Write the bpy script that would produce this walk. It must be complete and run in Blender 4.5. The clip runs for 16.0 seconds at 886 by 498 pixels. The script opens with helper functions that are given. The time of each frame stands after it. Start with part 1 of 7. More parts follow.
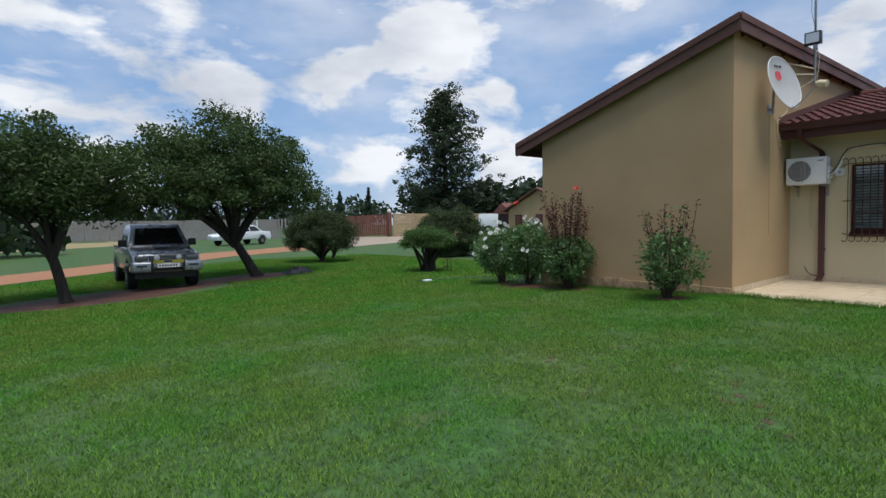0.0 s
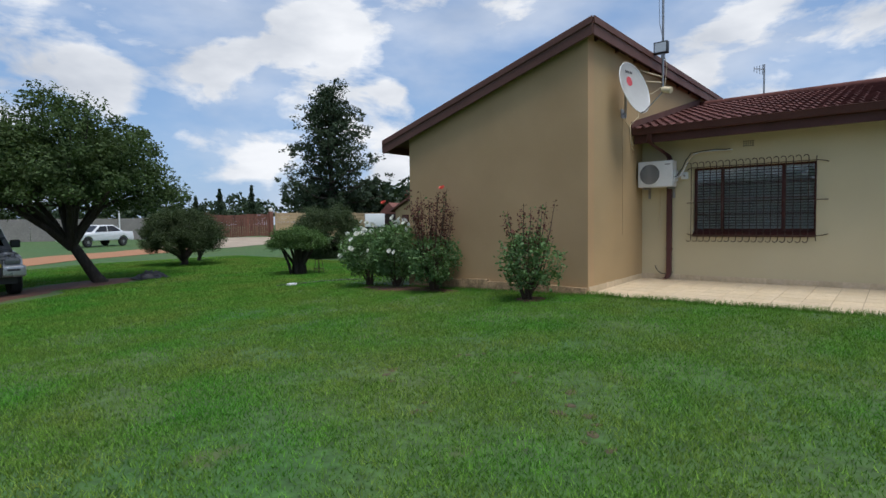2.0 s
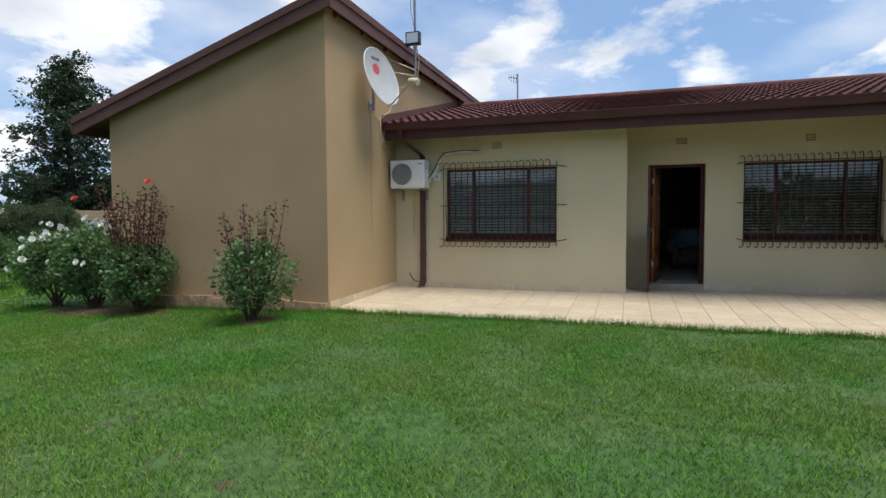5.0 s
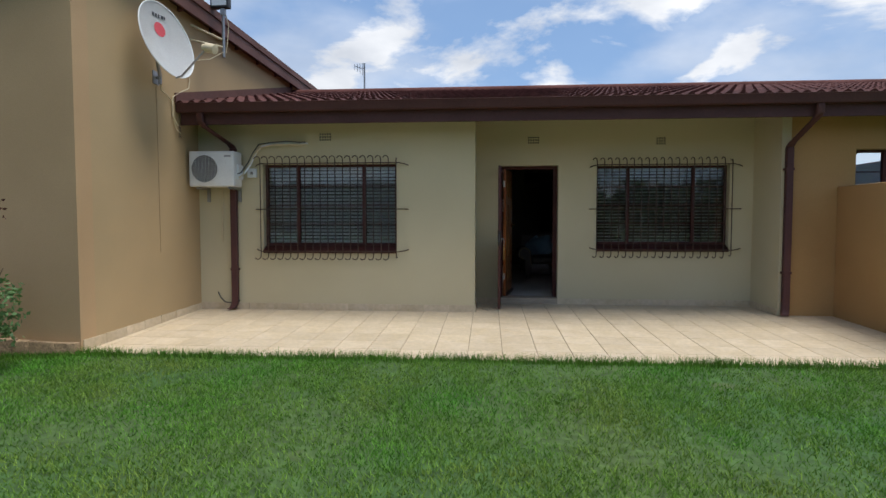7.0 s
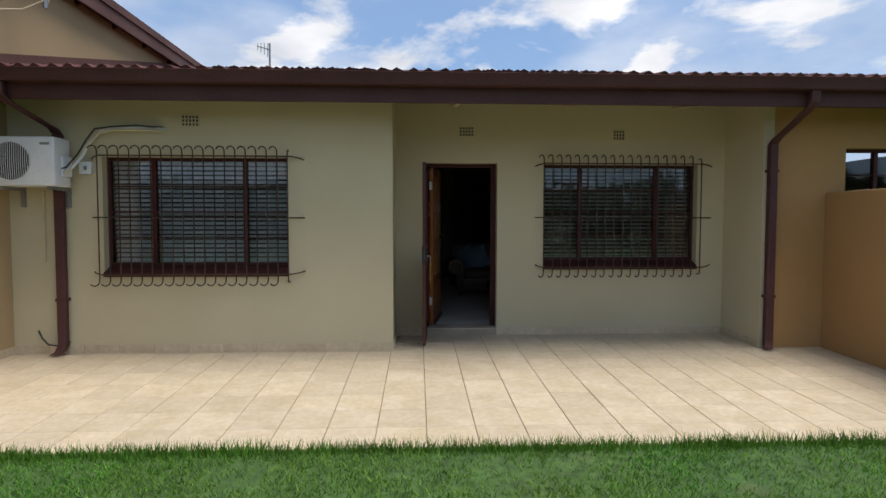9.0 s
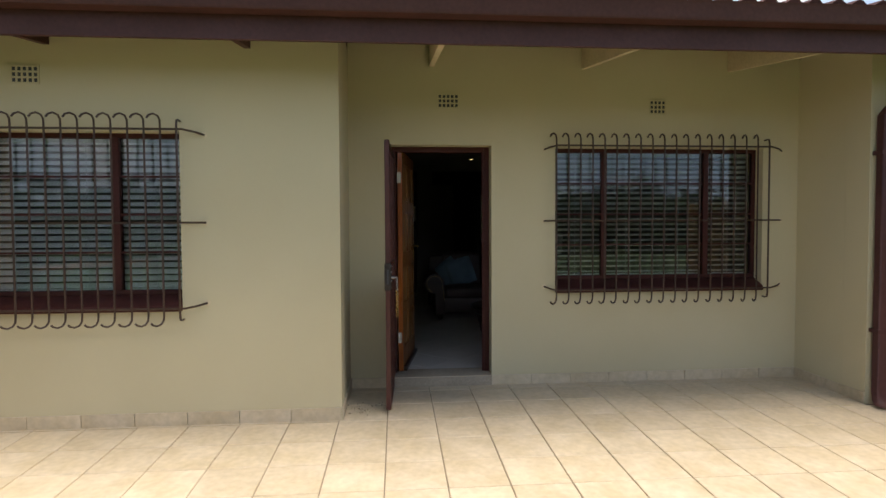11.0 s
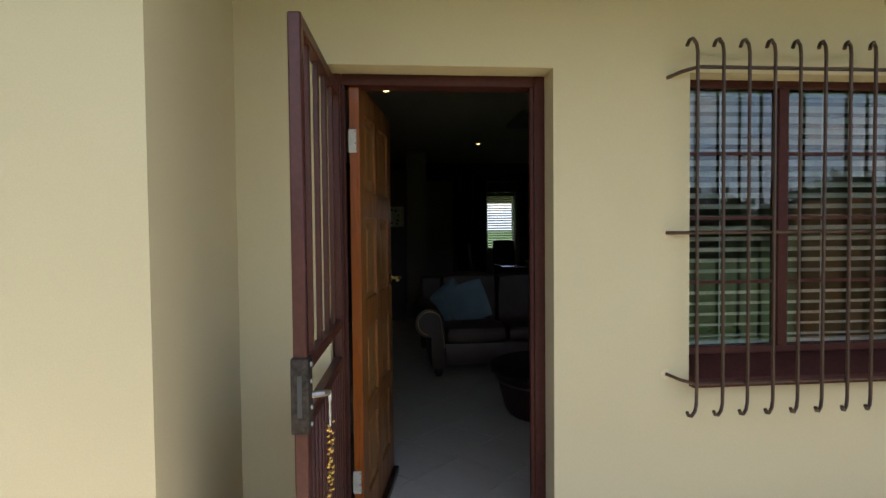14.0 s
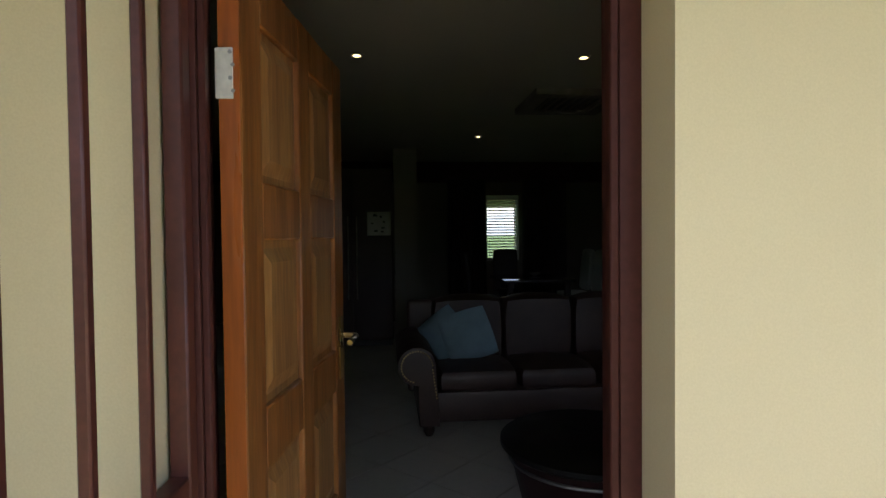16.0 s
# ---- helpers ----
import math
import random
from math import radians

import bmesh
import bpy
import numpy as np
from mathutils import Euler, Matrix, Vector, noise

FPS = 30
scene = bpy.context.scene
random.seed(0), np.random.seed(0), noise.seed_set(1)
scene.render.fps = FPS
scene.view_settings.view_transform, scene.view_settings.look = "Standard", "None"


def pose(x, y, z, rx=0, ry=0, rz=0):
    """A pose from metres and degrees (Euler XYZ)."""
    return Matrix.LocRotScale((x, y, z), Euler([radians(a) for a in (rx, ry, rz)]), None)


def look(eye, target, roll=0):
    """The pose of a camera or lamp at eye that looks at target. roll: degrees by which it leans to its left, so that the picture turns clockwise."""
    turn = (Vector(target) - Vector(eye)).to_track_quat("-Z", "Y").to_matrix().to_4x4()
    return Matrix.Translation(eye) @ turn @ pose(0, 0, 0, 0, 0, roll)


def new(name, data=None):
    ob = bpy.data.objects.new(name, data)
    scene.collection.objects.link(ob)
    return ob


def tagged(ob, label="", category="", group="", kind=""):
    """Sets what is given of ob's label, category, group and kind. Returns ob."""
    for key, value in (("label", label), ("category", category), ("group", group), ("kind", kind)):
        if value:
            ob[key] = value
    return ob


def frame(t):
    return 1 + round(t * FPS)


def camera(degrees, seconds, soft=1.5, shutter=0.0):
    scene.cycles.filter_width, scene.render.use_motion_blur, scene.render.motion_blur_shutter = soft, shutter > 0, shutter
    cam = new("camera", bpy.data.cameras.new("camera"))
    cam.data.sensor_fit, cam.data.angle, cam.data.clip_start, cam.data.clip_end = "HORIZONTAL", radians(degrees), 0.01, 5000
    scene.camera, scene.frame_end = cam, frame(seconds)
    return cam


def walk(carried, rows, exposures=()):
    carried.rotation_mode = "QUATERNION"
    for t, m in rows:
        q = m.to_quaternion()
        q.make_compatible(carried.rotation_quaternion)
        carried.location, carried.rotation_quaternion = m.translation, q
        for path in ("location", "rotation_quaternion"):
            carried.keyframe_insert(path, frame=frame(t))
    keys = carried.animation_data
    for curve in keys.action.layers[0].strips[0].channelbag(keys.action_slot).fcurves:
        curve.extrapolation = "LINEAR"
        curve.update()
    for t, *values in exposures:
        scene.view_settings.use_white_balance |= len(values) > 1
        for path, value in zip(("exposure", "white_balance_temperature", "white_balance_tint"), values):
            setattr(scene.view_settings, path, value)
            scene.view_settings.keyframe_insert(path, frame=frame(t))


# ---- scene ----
cam = camera(76.0, 16.0)
# seconds, eye x y z, pitch, roll, yaw
PATH = [
    (0.0, 0.040, 0.183, 1.118, -2.56, 0.84, -40.07),
    (0.5, 0.150, 0.133, 1.124, -2.61, 0.86, -42.15),
    (1.0, 0.328, 0.139, 1.116, -2.61, 0.79, -44.96),
    (1.5, 0.552, 0.161, 1.126, -2.67, 0.74, -47.74),
    (2.0, 0.780, 0.158, 1.116, -2.72, 0.71, -50.88),
    (2.5, 1.020, 0.136, 1.131, -2.75, 0.63, -53.59),
    (3.0, 1.271, 0.137, 1.125, -2.82, 0.59, -56.55),
    (3.5, 1.517, 0.151, 1.136, -2.84, 0.48, -60.14),
    (4.0, 1.781, 0.135, 1.136, -2.88, 0.42, -64.42),
    (4.5, 2.060, 0.125, 1.143, -2.89, 0.32, -68.38),
    (5.0, 2.380, 0.142, 1.161, -2.89, 0.27, -71.78),
    (7.5, 4.386, 0.005, 1.276, -2.76, -0.07, -88.04),
    (8.0, 4.820, 0.008, 1.322, -2.75, -0.11, -89.95),
    (8.5, 5.272, -0.030, 1.347, -2.73, -0.09, -91.50),
    (9.0, 5.725, -0.074, 1.366, -2.73, -0.06, -92.51),
    (11.5, 8.178, -0.243, 1.355, -2.05, 0.37, -94.87),
    (12.0, 8.673, -0.286, 1.342, -2.12, 0.45, -94.97),
    (12.5, 9.116, -0.329, 1.342, -2.09, 0.53, -95.03),
    (13.0, 9.523, -0.343, 1.366, -1.94, 0.55, -95.15),
    (13.5, 9.943, -0.344, 1.416, -1.85, 0.62, -95.16),
    (14.0, 10.321, -0.382, 1.438, -1.86, 0.55, -95.21),
    (14.5, 10.696, -0.445, 1.472, -1.85, 0.44, -95.28),
    (15.0, 11.031, -0.490, 1.503, -1.71, 0.53, -95.37),
    (15.5, 11.345, -0.514, 1.489, -1.56, 0.55, -95.51),
    (16.0, 11.577, -0.526, 1.503, -1.46, 0.59, -95.65),
]
walk(cam, [(t, pose(x, y, z, 90 + pitch, roll, yaw)) for t, x, y, z, pitch, roll, yaw in PATH],
     [(0.0, 0.02, 6250, 10), (3.5, 0.11, 6350, 10), (5.0, 0.27, 6350, 10), (7.5, 0.16, 6350, 10), (9.0, 0.22, 6500, 11), (11.5, 0.92, 7100, 12),
      (12.5, 1.27, 7100, 12), (14.0, 1.63, 7100, 12), (16.0, 2.15, 7100, 12)])

# ---- world, sun ----
SUN_TO = Vector((-0.10, -0.29, 0.93)).normalized()


def make_world():
    w = bpy.data.worlds.new("sky")
    scene.world = w
    w.use_nodes = True
    nt = w.node_tree
    nt.nodes.clear()
    N, L = nt.nodes.new, nt.links.new
    out, bg = N("ShaderNodeOutputWorld"), N("ShaderNodeBackground")
    sky = N("ShaderNodeTexSky")
    sky.sky_type, sky.sun_disc = "NISHITA", False
    sky.sun_elevation = math.asin(SUN_TO.z)
    sky.sun_rotation = math.atan2(SUN_TO.x, SUN_TO.y)
    sky.air_density, sky.dust_density, sky.ozone_density = 1.3, 0.3, 4.0
    co = N("ShaderNodeTexCoord")
    # direction flattened onto a cloud layer
    sep = N("ShaderNodeSeparateXYZ")
    L(co.outputs["Generated"], sep.inputs[0])
    zz = N("ShaderNodeMath"); zz.operation = "MAXIMUM"; zz.inputs[1].default_value = 0.0
    L(sep.outputs["Z"], zz.inputs[0])
    za = N("ShaderNodeMath"); za.operation = "ADD"; za.inputs[1].default_value = 0.22
    L(zz.outputs[0], za.inputs[0])
    dv = N("ShaderNodeVectorMath"); dv.operation = "DIVIDE"
    L(co.outputs["Generated"], dv.inputs[0])
    cmb = N("ShaderNodeCombineXYZ")
    for i in range(3):
        L(za.outputs[0], cmb.inputs[i])
    L(cmb.outputs[0], dv.inputs[1])
    n1 = N("ShaderNodeTexNoise"); n1.inputs["Scale"].default_value = 4.4; n1.inputs["Detail"].default_value = 9; n1.inputs["Roughness"].default_value = 0.58
    n1.inputs["Distortion"].default_value = 0.25
    off = N("ShaderNodeVectorMath"); off.operation = "ADD"; off.inputs[1].default_value = CLOUD_SHIFT
    st = N("ShaderNodeVectorMath"); st.operation = "MULTIPLY"; st.inputs[1].default_value = (1, 1, 2.4)
    L(co.outputs["Generated"], st.inputs[0]); L(st.outputs[0], off.inputs[0]); L(off.outputs[0], n1.inputs["Vector"])
    # named cumulus heaps: direction, half width
    total = n1.outputs["Fac"]
    warp = N("ShaderNodeTexNoise"); warp.inputs["Scale"].default_value = 6.0; warp.inputs["Detail"].default_value = 6
    L(co.outputs["Generated"], warp.inputs["Vector"])
    wv = N("ShaderNodeVectorMath"); wv.operation = "MULTIPLY_ADD"; wv.inputs[1].default_value = (0.16, 0.16, 0.16)
    L(warp.outputs["Color"], wv.inputs[0]); L(co.outputs["Generated"], wv.inputs[2])
    wo = N("ShaderNodeVectorMath"); wo.operation = "SUBTRACT"; wo.inputs[1].default_value = (0.08, 0.08, 0.08)
    L(wv.outputs[0], wo.inputs[0])
    for az, el, rad, amount in CLOUDS:
        d = Vector((math.sin(radians(az)) * math.cos(radians(el)), math.cos(radians(az)) * math.cos(radians(el)), math.sin(radians(el))))
        df = N("ShaderNodeVectorMath"); df.operation = "SUBTRACT"; df.inputs[1].default_value = d
        L(wo.outputs[0], df.inputs[0])
        sc = N("ShaderNodeVectorMath"); sc.operation = "MULTIPLY"; sc.inputs[1].default_value = (1, 1, 1.7)
        L(df.outputs[0], sc.inputs[0])
        ln = N("ShaderNodeVectorMath"); ln.operation = "LENGTH"
        L(sc.outputs[0], ln.inputs[0])
        mr = N("ShaderNodeMapRange"); mr.interpolation_type = "SMOOTHSTEP"
        mr.inputs["From Min"].default_value, mr.inputs["From Max"].default_value = 0.0, rad
        mr.inputs["To Min"].default_value, mr.inputs["To Max"].default_value = amount, 0.0
        L(ln.outputs["Value"], mr.inputs["Value"])
        ad = N("ShaderNodeMath"); ad.operation = "ADD"
        L(total, ad.inputs[0]); L(mr.outputs[0], ad.inputs[1])
        total = ad.outputs[0]
    ramp = N("ShaderNodeValToRGB")
    ramp.color_ramp.elements[0].position, ramp.color_ramp.elements[1].position = 0.510, 0.64
    L(total, ramp.inputs["Fac"])
    # thin veil between the heaps
    vn = N("ShaderNodeTexNoise"); vn.inputs["Scale"].default_value, vn.inputs["Detail"].default_value = 3.1, 6
    L(off.outputs[0], vn.inputs["Vector"])
    vr = N("ShaderNodeMapRange"); vr.interpolation_type = "SMOOTHSTEP"
    vr.inputs["From Min"].default_value, vr.inputs["From Max"].default_value = 0.40, 0.68
    vr.inputs["To Min"].default_value, vr.inputs["To Max"].default_value = 0.04, 0.50
    L(vn.outputs["Fac"], vr.inputs["Value"])
    cover = N("ShaderNodeMath"); cover.operation = "MAXIMUM"
    L(ramp.outputs["Color"], cover.inputs[0]); L(vr.outputs[0], cover.inputs[1])
    # cloud body: grey belly to white
    n2 = N("ShaderNodeTexNoise"); n2.inputs["Scale"].default_value = 5.0; n2.inputs["Detail"].default_value = 5
    L(off.outputs[0], n2.inputs["Vector"])
    cr = N("ShaderNodeValToRGB")
    cr.color_ramp.elements[0].position, cr.color_ramp.elements[1].position = 0.3, 0.65
    cr.color_ramp.elements[0].color, cr.color_ramp.elements[1].color = (6.4, 6.8, 7.5, 1), (10.6, 10.7, 10.9, 1)
    L(n2.outputs["Fac"], cr.inputs["Fac"])
    # pale haze towards the horizon
    hz = N("ShaderNodeMapRange"); hz.inputs["From Min"].default_value, hz.inputs["From Max"].default_value = 0.0, 0.35
    hz.inputs["To Min"].default_value, hz.inputs["To Max"].default_value = 0.62, 0.45
    L(zz.outputs[0], hz.inputs["Value"])
    mh = N("ShaderNodeMix"); mh.data_type = "RGBA"
    L(hz.outputs[0], mh.inputs["Factor"]); L(sky.outputs[0], mh.inputs["A"]); mh.inputs["B"].default_value = (3.2, 5.5, 9.8, 1)
    mc = N("ShaderNodeMix"); mc.data_type = "RGBA"
    L(cover.outputs[0], mc.inputs["Factor"]); L(mh.outputs["Result"], mc.inputs["A"]); L(cr.outputs["Color"], mc.inputs["B"])
    L(mc.outputs["Result"], bg.inputs["Color"])
    bg.inputs["Strength"].default_value = 0.086
    L(bg.outputs[0], out.inputs["Surface"])


CLOUD_SHIFT = (3.1, 0.4, 0.0)
# azimuth from +y towards +x, elevation, reach, amount
CLOUDS = [(37.9, 17.2, 0.17, 0.26), (31, 16.0, 0.11, 0.20), (29, 13.2, 0.10, 0.20), (19.5, 11, 0.11, 0.26), (32, 6, 0.12, 0.17), (46.5, 12, 0.07, 0.17),
          (46, 5.3, 0.07, 0.22), (15, 19.5, 0.13, 0.14), (49, 20.5, 0.12, 0.15), (3, 13, 0.26, 0.13), (74.5, 14.2, 0.15, 0.24), (81, 17.4, 0.12, 0.16),
          (113, 13.6, 0.10, 0.25), (97.5, 13.2, 0.07, 0.22), (108, 20, 0.10, 0.17), (87, 14.2, 0.08, 0.13), (60, 24, 0.14, 0.12), (125, 17, 0.12, 0.15)]
make_world()
sun = new("sun", bpy.data.lights.new("sun", "SUN"))
sun.data.energy, sun.data.angle, sun.data.color = 3.5, radians(32), (1.0, 0.96, 0.91)
sun.matrix_world = look((30 * SUN_TO), (0, 0, 0))


# ---- materials ----
def mat(name, base, rough=0.6, var=0.25, scale=3.0, fine=60.0, bump=0.15, metal=0.0, tint=None, rand=0.0, island=0.0, spec=0.5, bdist=0.01, stretch=(1, 1, 1), coat=0.0, sub=None, rvar=0.12):
    m = bpy.data.materials.new(name)
    m.use_nodes = True
    nt = m.node_tree
    N, L = nt.nodes.new, nt.links.new
    b = nt.nodes["Principled BSDF"]
    b.inputs["Roughness"].default_value, b.inputs["Metallic"].default_value = rough, metal
    b.inputs["Specular IOR Level"].default_value = spec
    b.inputs["Coat Weight"].default_value = coat
    co = N("ShaderNodeTexCoord")
    mp = N("ShaderNodeMapping"); mp.inputs["Scale"].default_value = stretch
    L(co.outputs["Object"], mp.inputs["Vector"])
    if rand:
        # every piece takes its own stretch of the pattern
        oi, sh = N("ShaderNodeObjectInfo"), N("ShaderNodeVectorMath")
        sh.operation = "SCALE"
        sh.inputs[0].default_value = (37.0, 23.0, 11.0)
        L(oi.outputs["Random"], sh.inputs["Scale"])
        L(sh.outputs[0], mp.inputs["Location"])
    a, f = N("ShaderNodeTexNoise"), N("ShaderNodeTexNoise")
    a.inputs["Scale"].default_value, a.inputs["Detail"].default_value = scale, 5
    f.inputs["Scale"].default_value, f.inputs["Detail"].default_value = fine, 4
    L(mp.outputs[0], a.inputs["Vector"]); L(mp.outputs[0], f.inputs["Vector"])
    base = tuple(base)
    tint = tuple(tint) if tint else tuple(c * (1 - var) for c in base)
    ra = N("ShaderNodeMapRange"); ra.inputs["From Min"].default_value, ra.inputs["From Max"].default_value = 0.32, 0.68
    L(a.outputs["Fac"], ra.inputs["Value"])
    mx = N("ShaderNodeMix"); mx.data_type = "RGBA"
    L(ra.outputs[0], mx.inputs["Factor"])
    mx.inputs["A"].default_value, mx.inputs["B"].default_value = (*base, 1), (*tint, 1)
    rf = N("ShaderNodeMapRange"); rf.inputs["From Min"].default_value, rf.inputs["From Max"].default_value = 0.3, 0.7
    rf.inputs["To Min"].default_value, rf.inputs["To Max"].default_value = 1 - var * 0.6, 1 + var * 0.6
    L(f.outputs["Fac"], rf.inputs["Value"])
    ml = N("ShaderNodeVectorMath"); ml.operation = "SCALE"
    L(mx.outputs["Result"], ml.inputs[0]); L(rf.outputs[0], ml.inputs["Scale"])
    last = ml.outputs[0]
    if rand or island:
        src = N("ShaderNodeObjectInfo").outputs["Random"] if rand else N("ShaderNodeNewGeometry").outputs["Random Per Island"]
        rr = N("ShaderNodeMapRange"); k = rand or island
        rr.inputs["To Min"].default_value, rr.inputs["To Max"].default_value = 1 - k, 1 + k
        L(src, rr.inputs["Value"])
        m2 = N("ShaderNodeVectorMath"); m2.operation = "SCALE"
        L(last, m2.inputs[0]); L(rr.outputs[0], m2.inputs["Scale"])
        last = m2.outputs[0]
    L(last, b.inputs["Base Color"])
    rv = N("ShaderNodeMapRange")
    rv.inputs["To Min"].default_value, rv.inputs["To Max"].default_value = max(0.02, rough - rvar), min(1, rough + rvar)
    L(a.outputs["Fac"], rv.inputs["Value"]); L(rv.outputs[0], b.inputs["Roughness"])
    if bump:
        bp = N("ShaderNodeBump"); bp.inputs["Strength"].default_value, bp.inputs["Distance"].default_value = bump, bdist
        L(f.outputs["Fac"], bp.inputs["Height"]); L(bp.outputs[0], b.inputs["Normal"])
    if sub:
        b.inputs["Transmission Weight"].default_value = 0.0
        tr = N("ShaderNodeBsdfTranslucent"); tr.inputs["Color"].default_value = (*sub, 1)
        ms = N("ShaderNodeMixShader"); ms.inputs[0].default_value = 0.3
        L(b.outputs[0], ms.inputs[1]); L(tr.outputs[0], ms.inputs[2])
        L(ms.outputs[0], nt.nodes["Material Output"].inputs["Surface"])
    return m


def glass_mat(name, tint=(0.93, 0.96, 0.95), ior=1.5):
    m = bpy.data.materials.new(name)
    m.use_nodes = True
    nt = m.node_tree
    nt.nodes.clear()
    N, L = nt.nodes.new, nt.links.new
    out, mx, fr = N("ShaderNodeOutputMaterial"), N("ShaderNodeMixShader"), N("ShaderNodeFresnel")
    tr, gl = N("ShaderNodeBsdfTransparent"), N("ShaderNodeBsdfGlossy")
    tr.inputs["Color"].default_value, gl.inputs["Roughness"].default_value = (*tint, 1), 0.015
    fr.inputs["IOR"].default_value = ior
    L(fr.outputs[0], mx.inputs[0]); L(tr.outputs[0], mx.inputs[1]); L(gl.outputs[0], mx.inputs[2]); L(mx.outputs[0], out.inputs[0])
    return m


def lamp_mat(name, color, strength):
    m = bpy.data.materials.new(name)
    m.use_nodes = True
    b = m.node_tree.nodes["Principled BSDF"]
    b.inputs["Emission Color"].default_value, b.inputs["Emission Strength"].default_value = (*color, 1), strength
    return m


M_PLASTER = mat("beige_plaster", (0.560, 0.494, 0.322), 0.92, 0.06, 0.7, 260, 0.12, bdist=0.002, tint=(0.508, 0.442, 0.282))
M_TAN = mat("tan_plaster", (0.445, 0.295, 0.155), 0.9, 0.12, 0.8, 120, 0.25, bdist=0.004, tint=(0.385, 0.252, 0.13))
M_TANS = mat("tan_side_plaster", (0.42, 0.295, 0.152), 0.9, 0.12, 0.8, 120, 0.25, bdist=0.004, tint=(0.36, 0.26, 0.135))
M_OCHRE = mat("ochre_plaster", (0.43, 0.25, 0.095), 0.9, 0.12, 0.9, 120, 0.25, bdist=0.004, tint=(0.38, 0.215, 0.08))
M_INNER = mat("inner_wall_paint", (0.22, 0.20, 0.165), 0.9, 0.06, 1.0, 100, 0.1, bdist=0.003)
M_CEIL = mat("ceiling_paint", (0.40, 0.385, 0.33), 0.9, 0.05, 1.0, 100, 0.05, bdist=0.003)
M_BROWN = mat("brown_paint", (0.088, 0.036, 0.032), 0.55, 0.18, 2.0, 40, 0.12, bdist=0.003, spec=0.25)
M_BARGE = mat("fascia_brown", (0.135, 0.064, 0.050), 0.6, 0.2, 1.5, 30, 0.12, bdist=0.003, spec=0.2)
M_FRAME = mat("window_frame_paint", (0.070, 0.022, 0.018), 0.5, 0.25, 3.0, 60, 0.2, bdist=0.002, spec=0.16)
M_BAR = mat("rust_brown_bar", (0.070, 0.038, 0.026), 0.42, 0.3, 8.0, 90, 0.2, bdist=0.001, metal=0.2)
M_GATE = mat("gate_brown_paint", (0.078, 0.024, 0.019), 0.4, 0.25, 6.0, 70, 0.15, bdist=0.001, spec=0.35)
M_RTILE = mat("roof_tile", (0.105, 0.040, 0.033), 0.85, 0.35, 3.0, 50, 0.4, rand=0.25, bdist=0.006, spec=0.2)
M_RTILE_I = mat("roof_tile_far", (0.115, 0.055, 0.045), 0.75, 0.35, 3.0, 50, 0.4, island=0.25, bdist=0.006)
M_PTILE = mat("patio_tile", (0.49, 0.392, 0.252), 0.45, 0.16, 5.0, 22, 0.08, rand=0.06, bdist=0.003, tint=(0.57, 0.47, 0.335))
M_GROUT = mat("grout", (0.30, 0.24, 0.17), 0.95, 0.3, 4.0, 80, 0.2, bdist=0.003)
M_STONE = mat("plinth_stone", (0.36, 0.245, 0.135), 0.9, 0.45, 6.0, 40, 0.7, rand=0.07, bdist=0.02)
M_CONC = mat("pale_concrete", (0.38, 0.31, 0.23), 0.9, 0.25, 3.0, 60, 0.3, bdist=0.006)
M_WHITE = mat("white_enamel", (0.72, 0.73, 0.72), 0.4, 0.08, 4.0, 60, 0.05, bdist=0.001)
M_CREAM = mat("cream_paint", (0.62, 0.52, 0.34), 0.7, 0.15, 4.0, 60, 0.1, bdist=0.002)
M_BLACK = mat("black_plastic", (0.02, 0.02, 0.021), 0.5, 0.2, 6.0, 80, 0.1, bdist=0.001)
M_GREY = mat("grey_metal", (0.33, 0.33, 0.33), 0.4, 0.2, 8.0, 60, 0.1, metal=0.7, bdist=0.001)
M_STEEL = mat("worn_steel", (0.34, 0.31, 0.27), 0.35, 0.35, 12.0, 90, 0.2, metal=0.85, bdist=0.001)
M_LOCK = mat("dark_lock_steel", (0.050, 0.040, 0.033), 0.75, 0.6, 30.0, 90, 0.3, spec=0.15, bdist=0.001)
M_BRASS = mat("brass", (0.55, 0.38, 0.14), 0.3, 0.2, 12.0, 90, 0.1, metal=0.9, bdist=0.001)
M_RED = mat("red_logo", (0.55, 0.06, 0.07), 0.5, 0.1, 6.0, 60, 0.0)
M_INK = mat("dark_ink", (0.04, 0.04, 0.045), 0.5, 0.1, 6.0, 60, 0.0)
M_SLAT = mat("blind_slat", (0.90, 0.90, 0.88), 0.45, 0.05, 4.0, 60, 0.0, rand=0.04)
M_GLASS = glass_mat("window_glass", (0.96, 0.975, 0.97), 1.85)
M_CLEAR = glass_mat("clear_back", (0.985, 0.99, 0.988), 1.0001)
M_DOOR = mat("varnished_wood", (0.25, 0.098, 0.026), 0.35, 0.45, 3.0, 14, 0.2, stretch=(6, 6, 0.6), bdist=0.003, tint=(0.14, 0.048, 0.013))
M_DOORP = mat("varnished_panel", (0.30, 0.145, 0.046), 0.4, 0.4, 3.0, 14, 0.2, stretch=(6, 6, 0.6), bdist=0.003, tint=(0.20, 0.085, 0.03))
M_LEATHER = mat("brown_leather", (0.056, 0.029, 0.022), 0.5, 0.3, 5.0, 120, 0.3, bdist=0.002)
M_BLUE = mat("blue_cloth", (0.16, 0.24, 0.29), 0.85, 0.15, 10.0, 200, 0.2, bdist=0.001)
M_DARKWOOD = mat("dark_wood", (0.035, 0.018, 0.014), 0.3, 0.3, 3.0, 30, 0.1, stretch=(1, 1, 6), bdist=0.001)
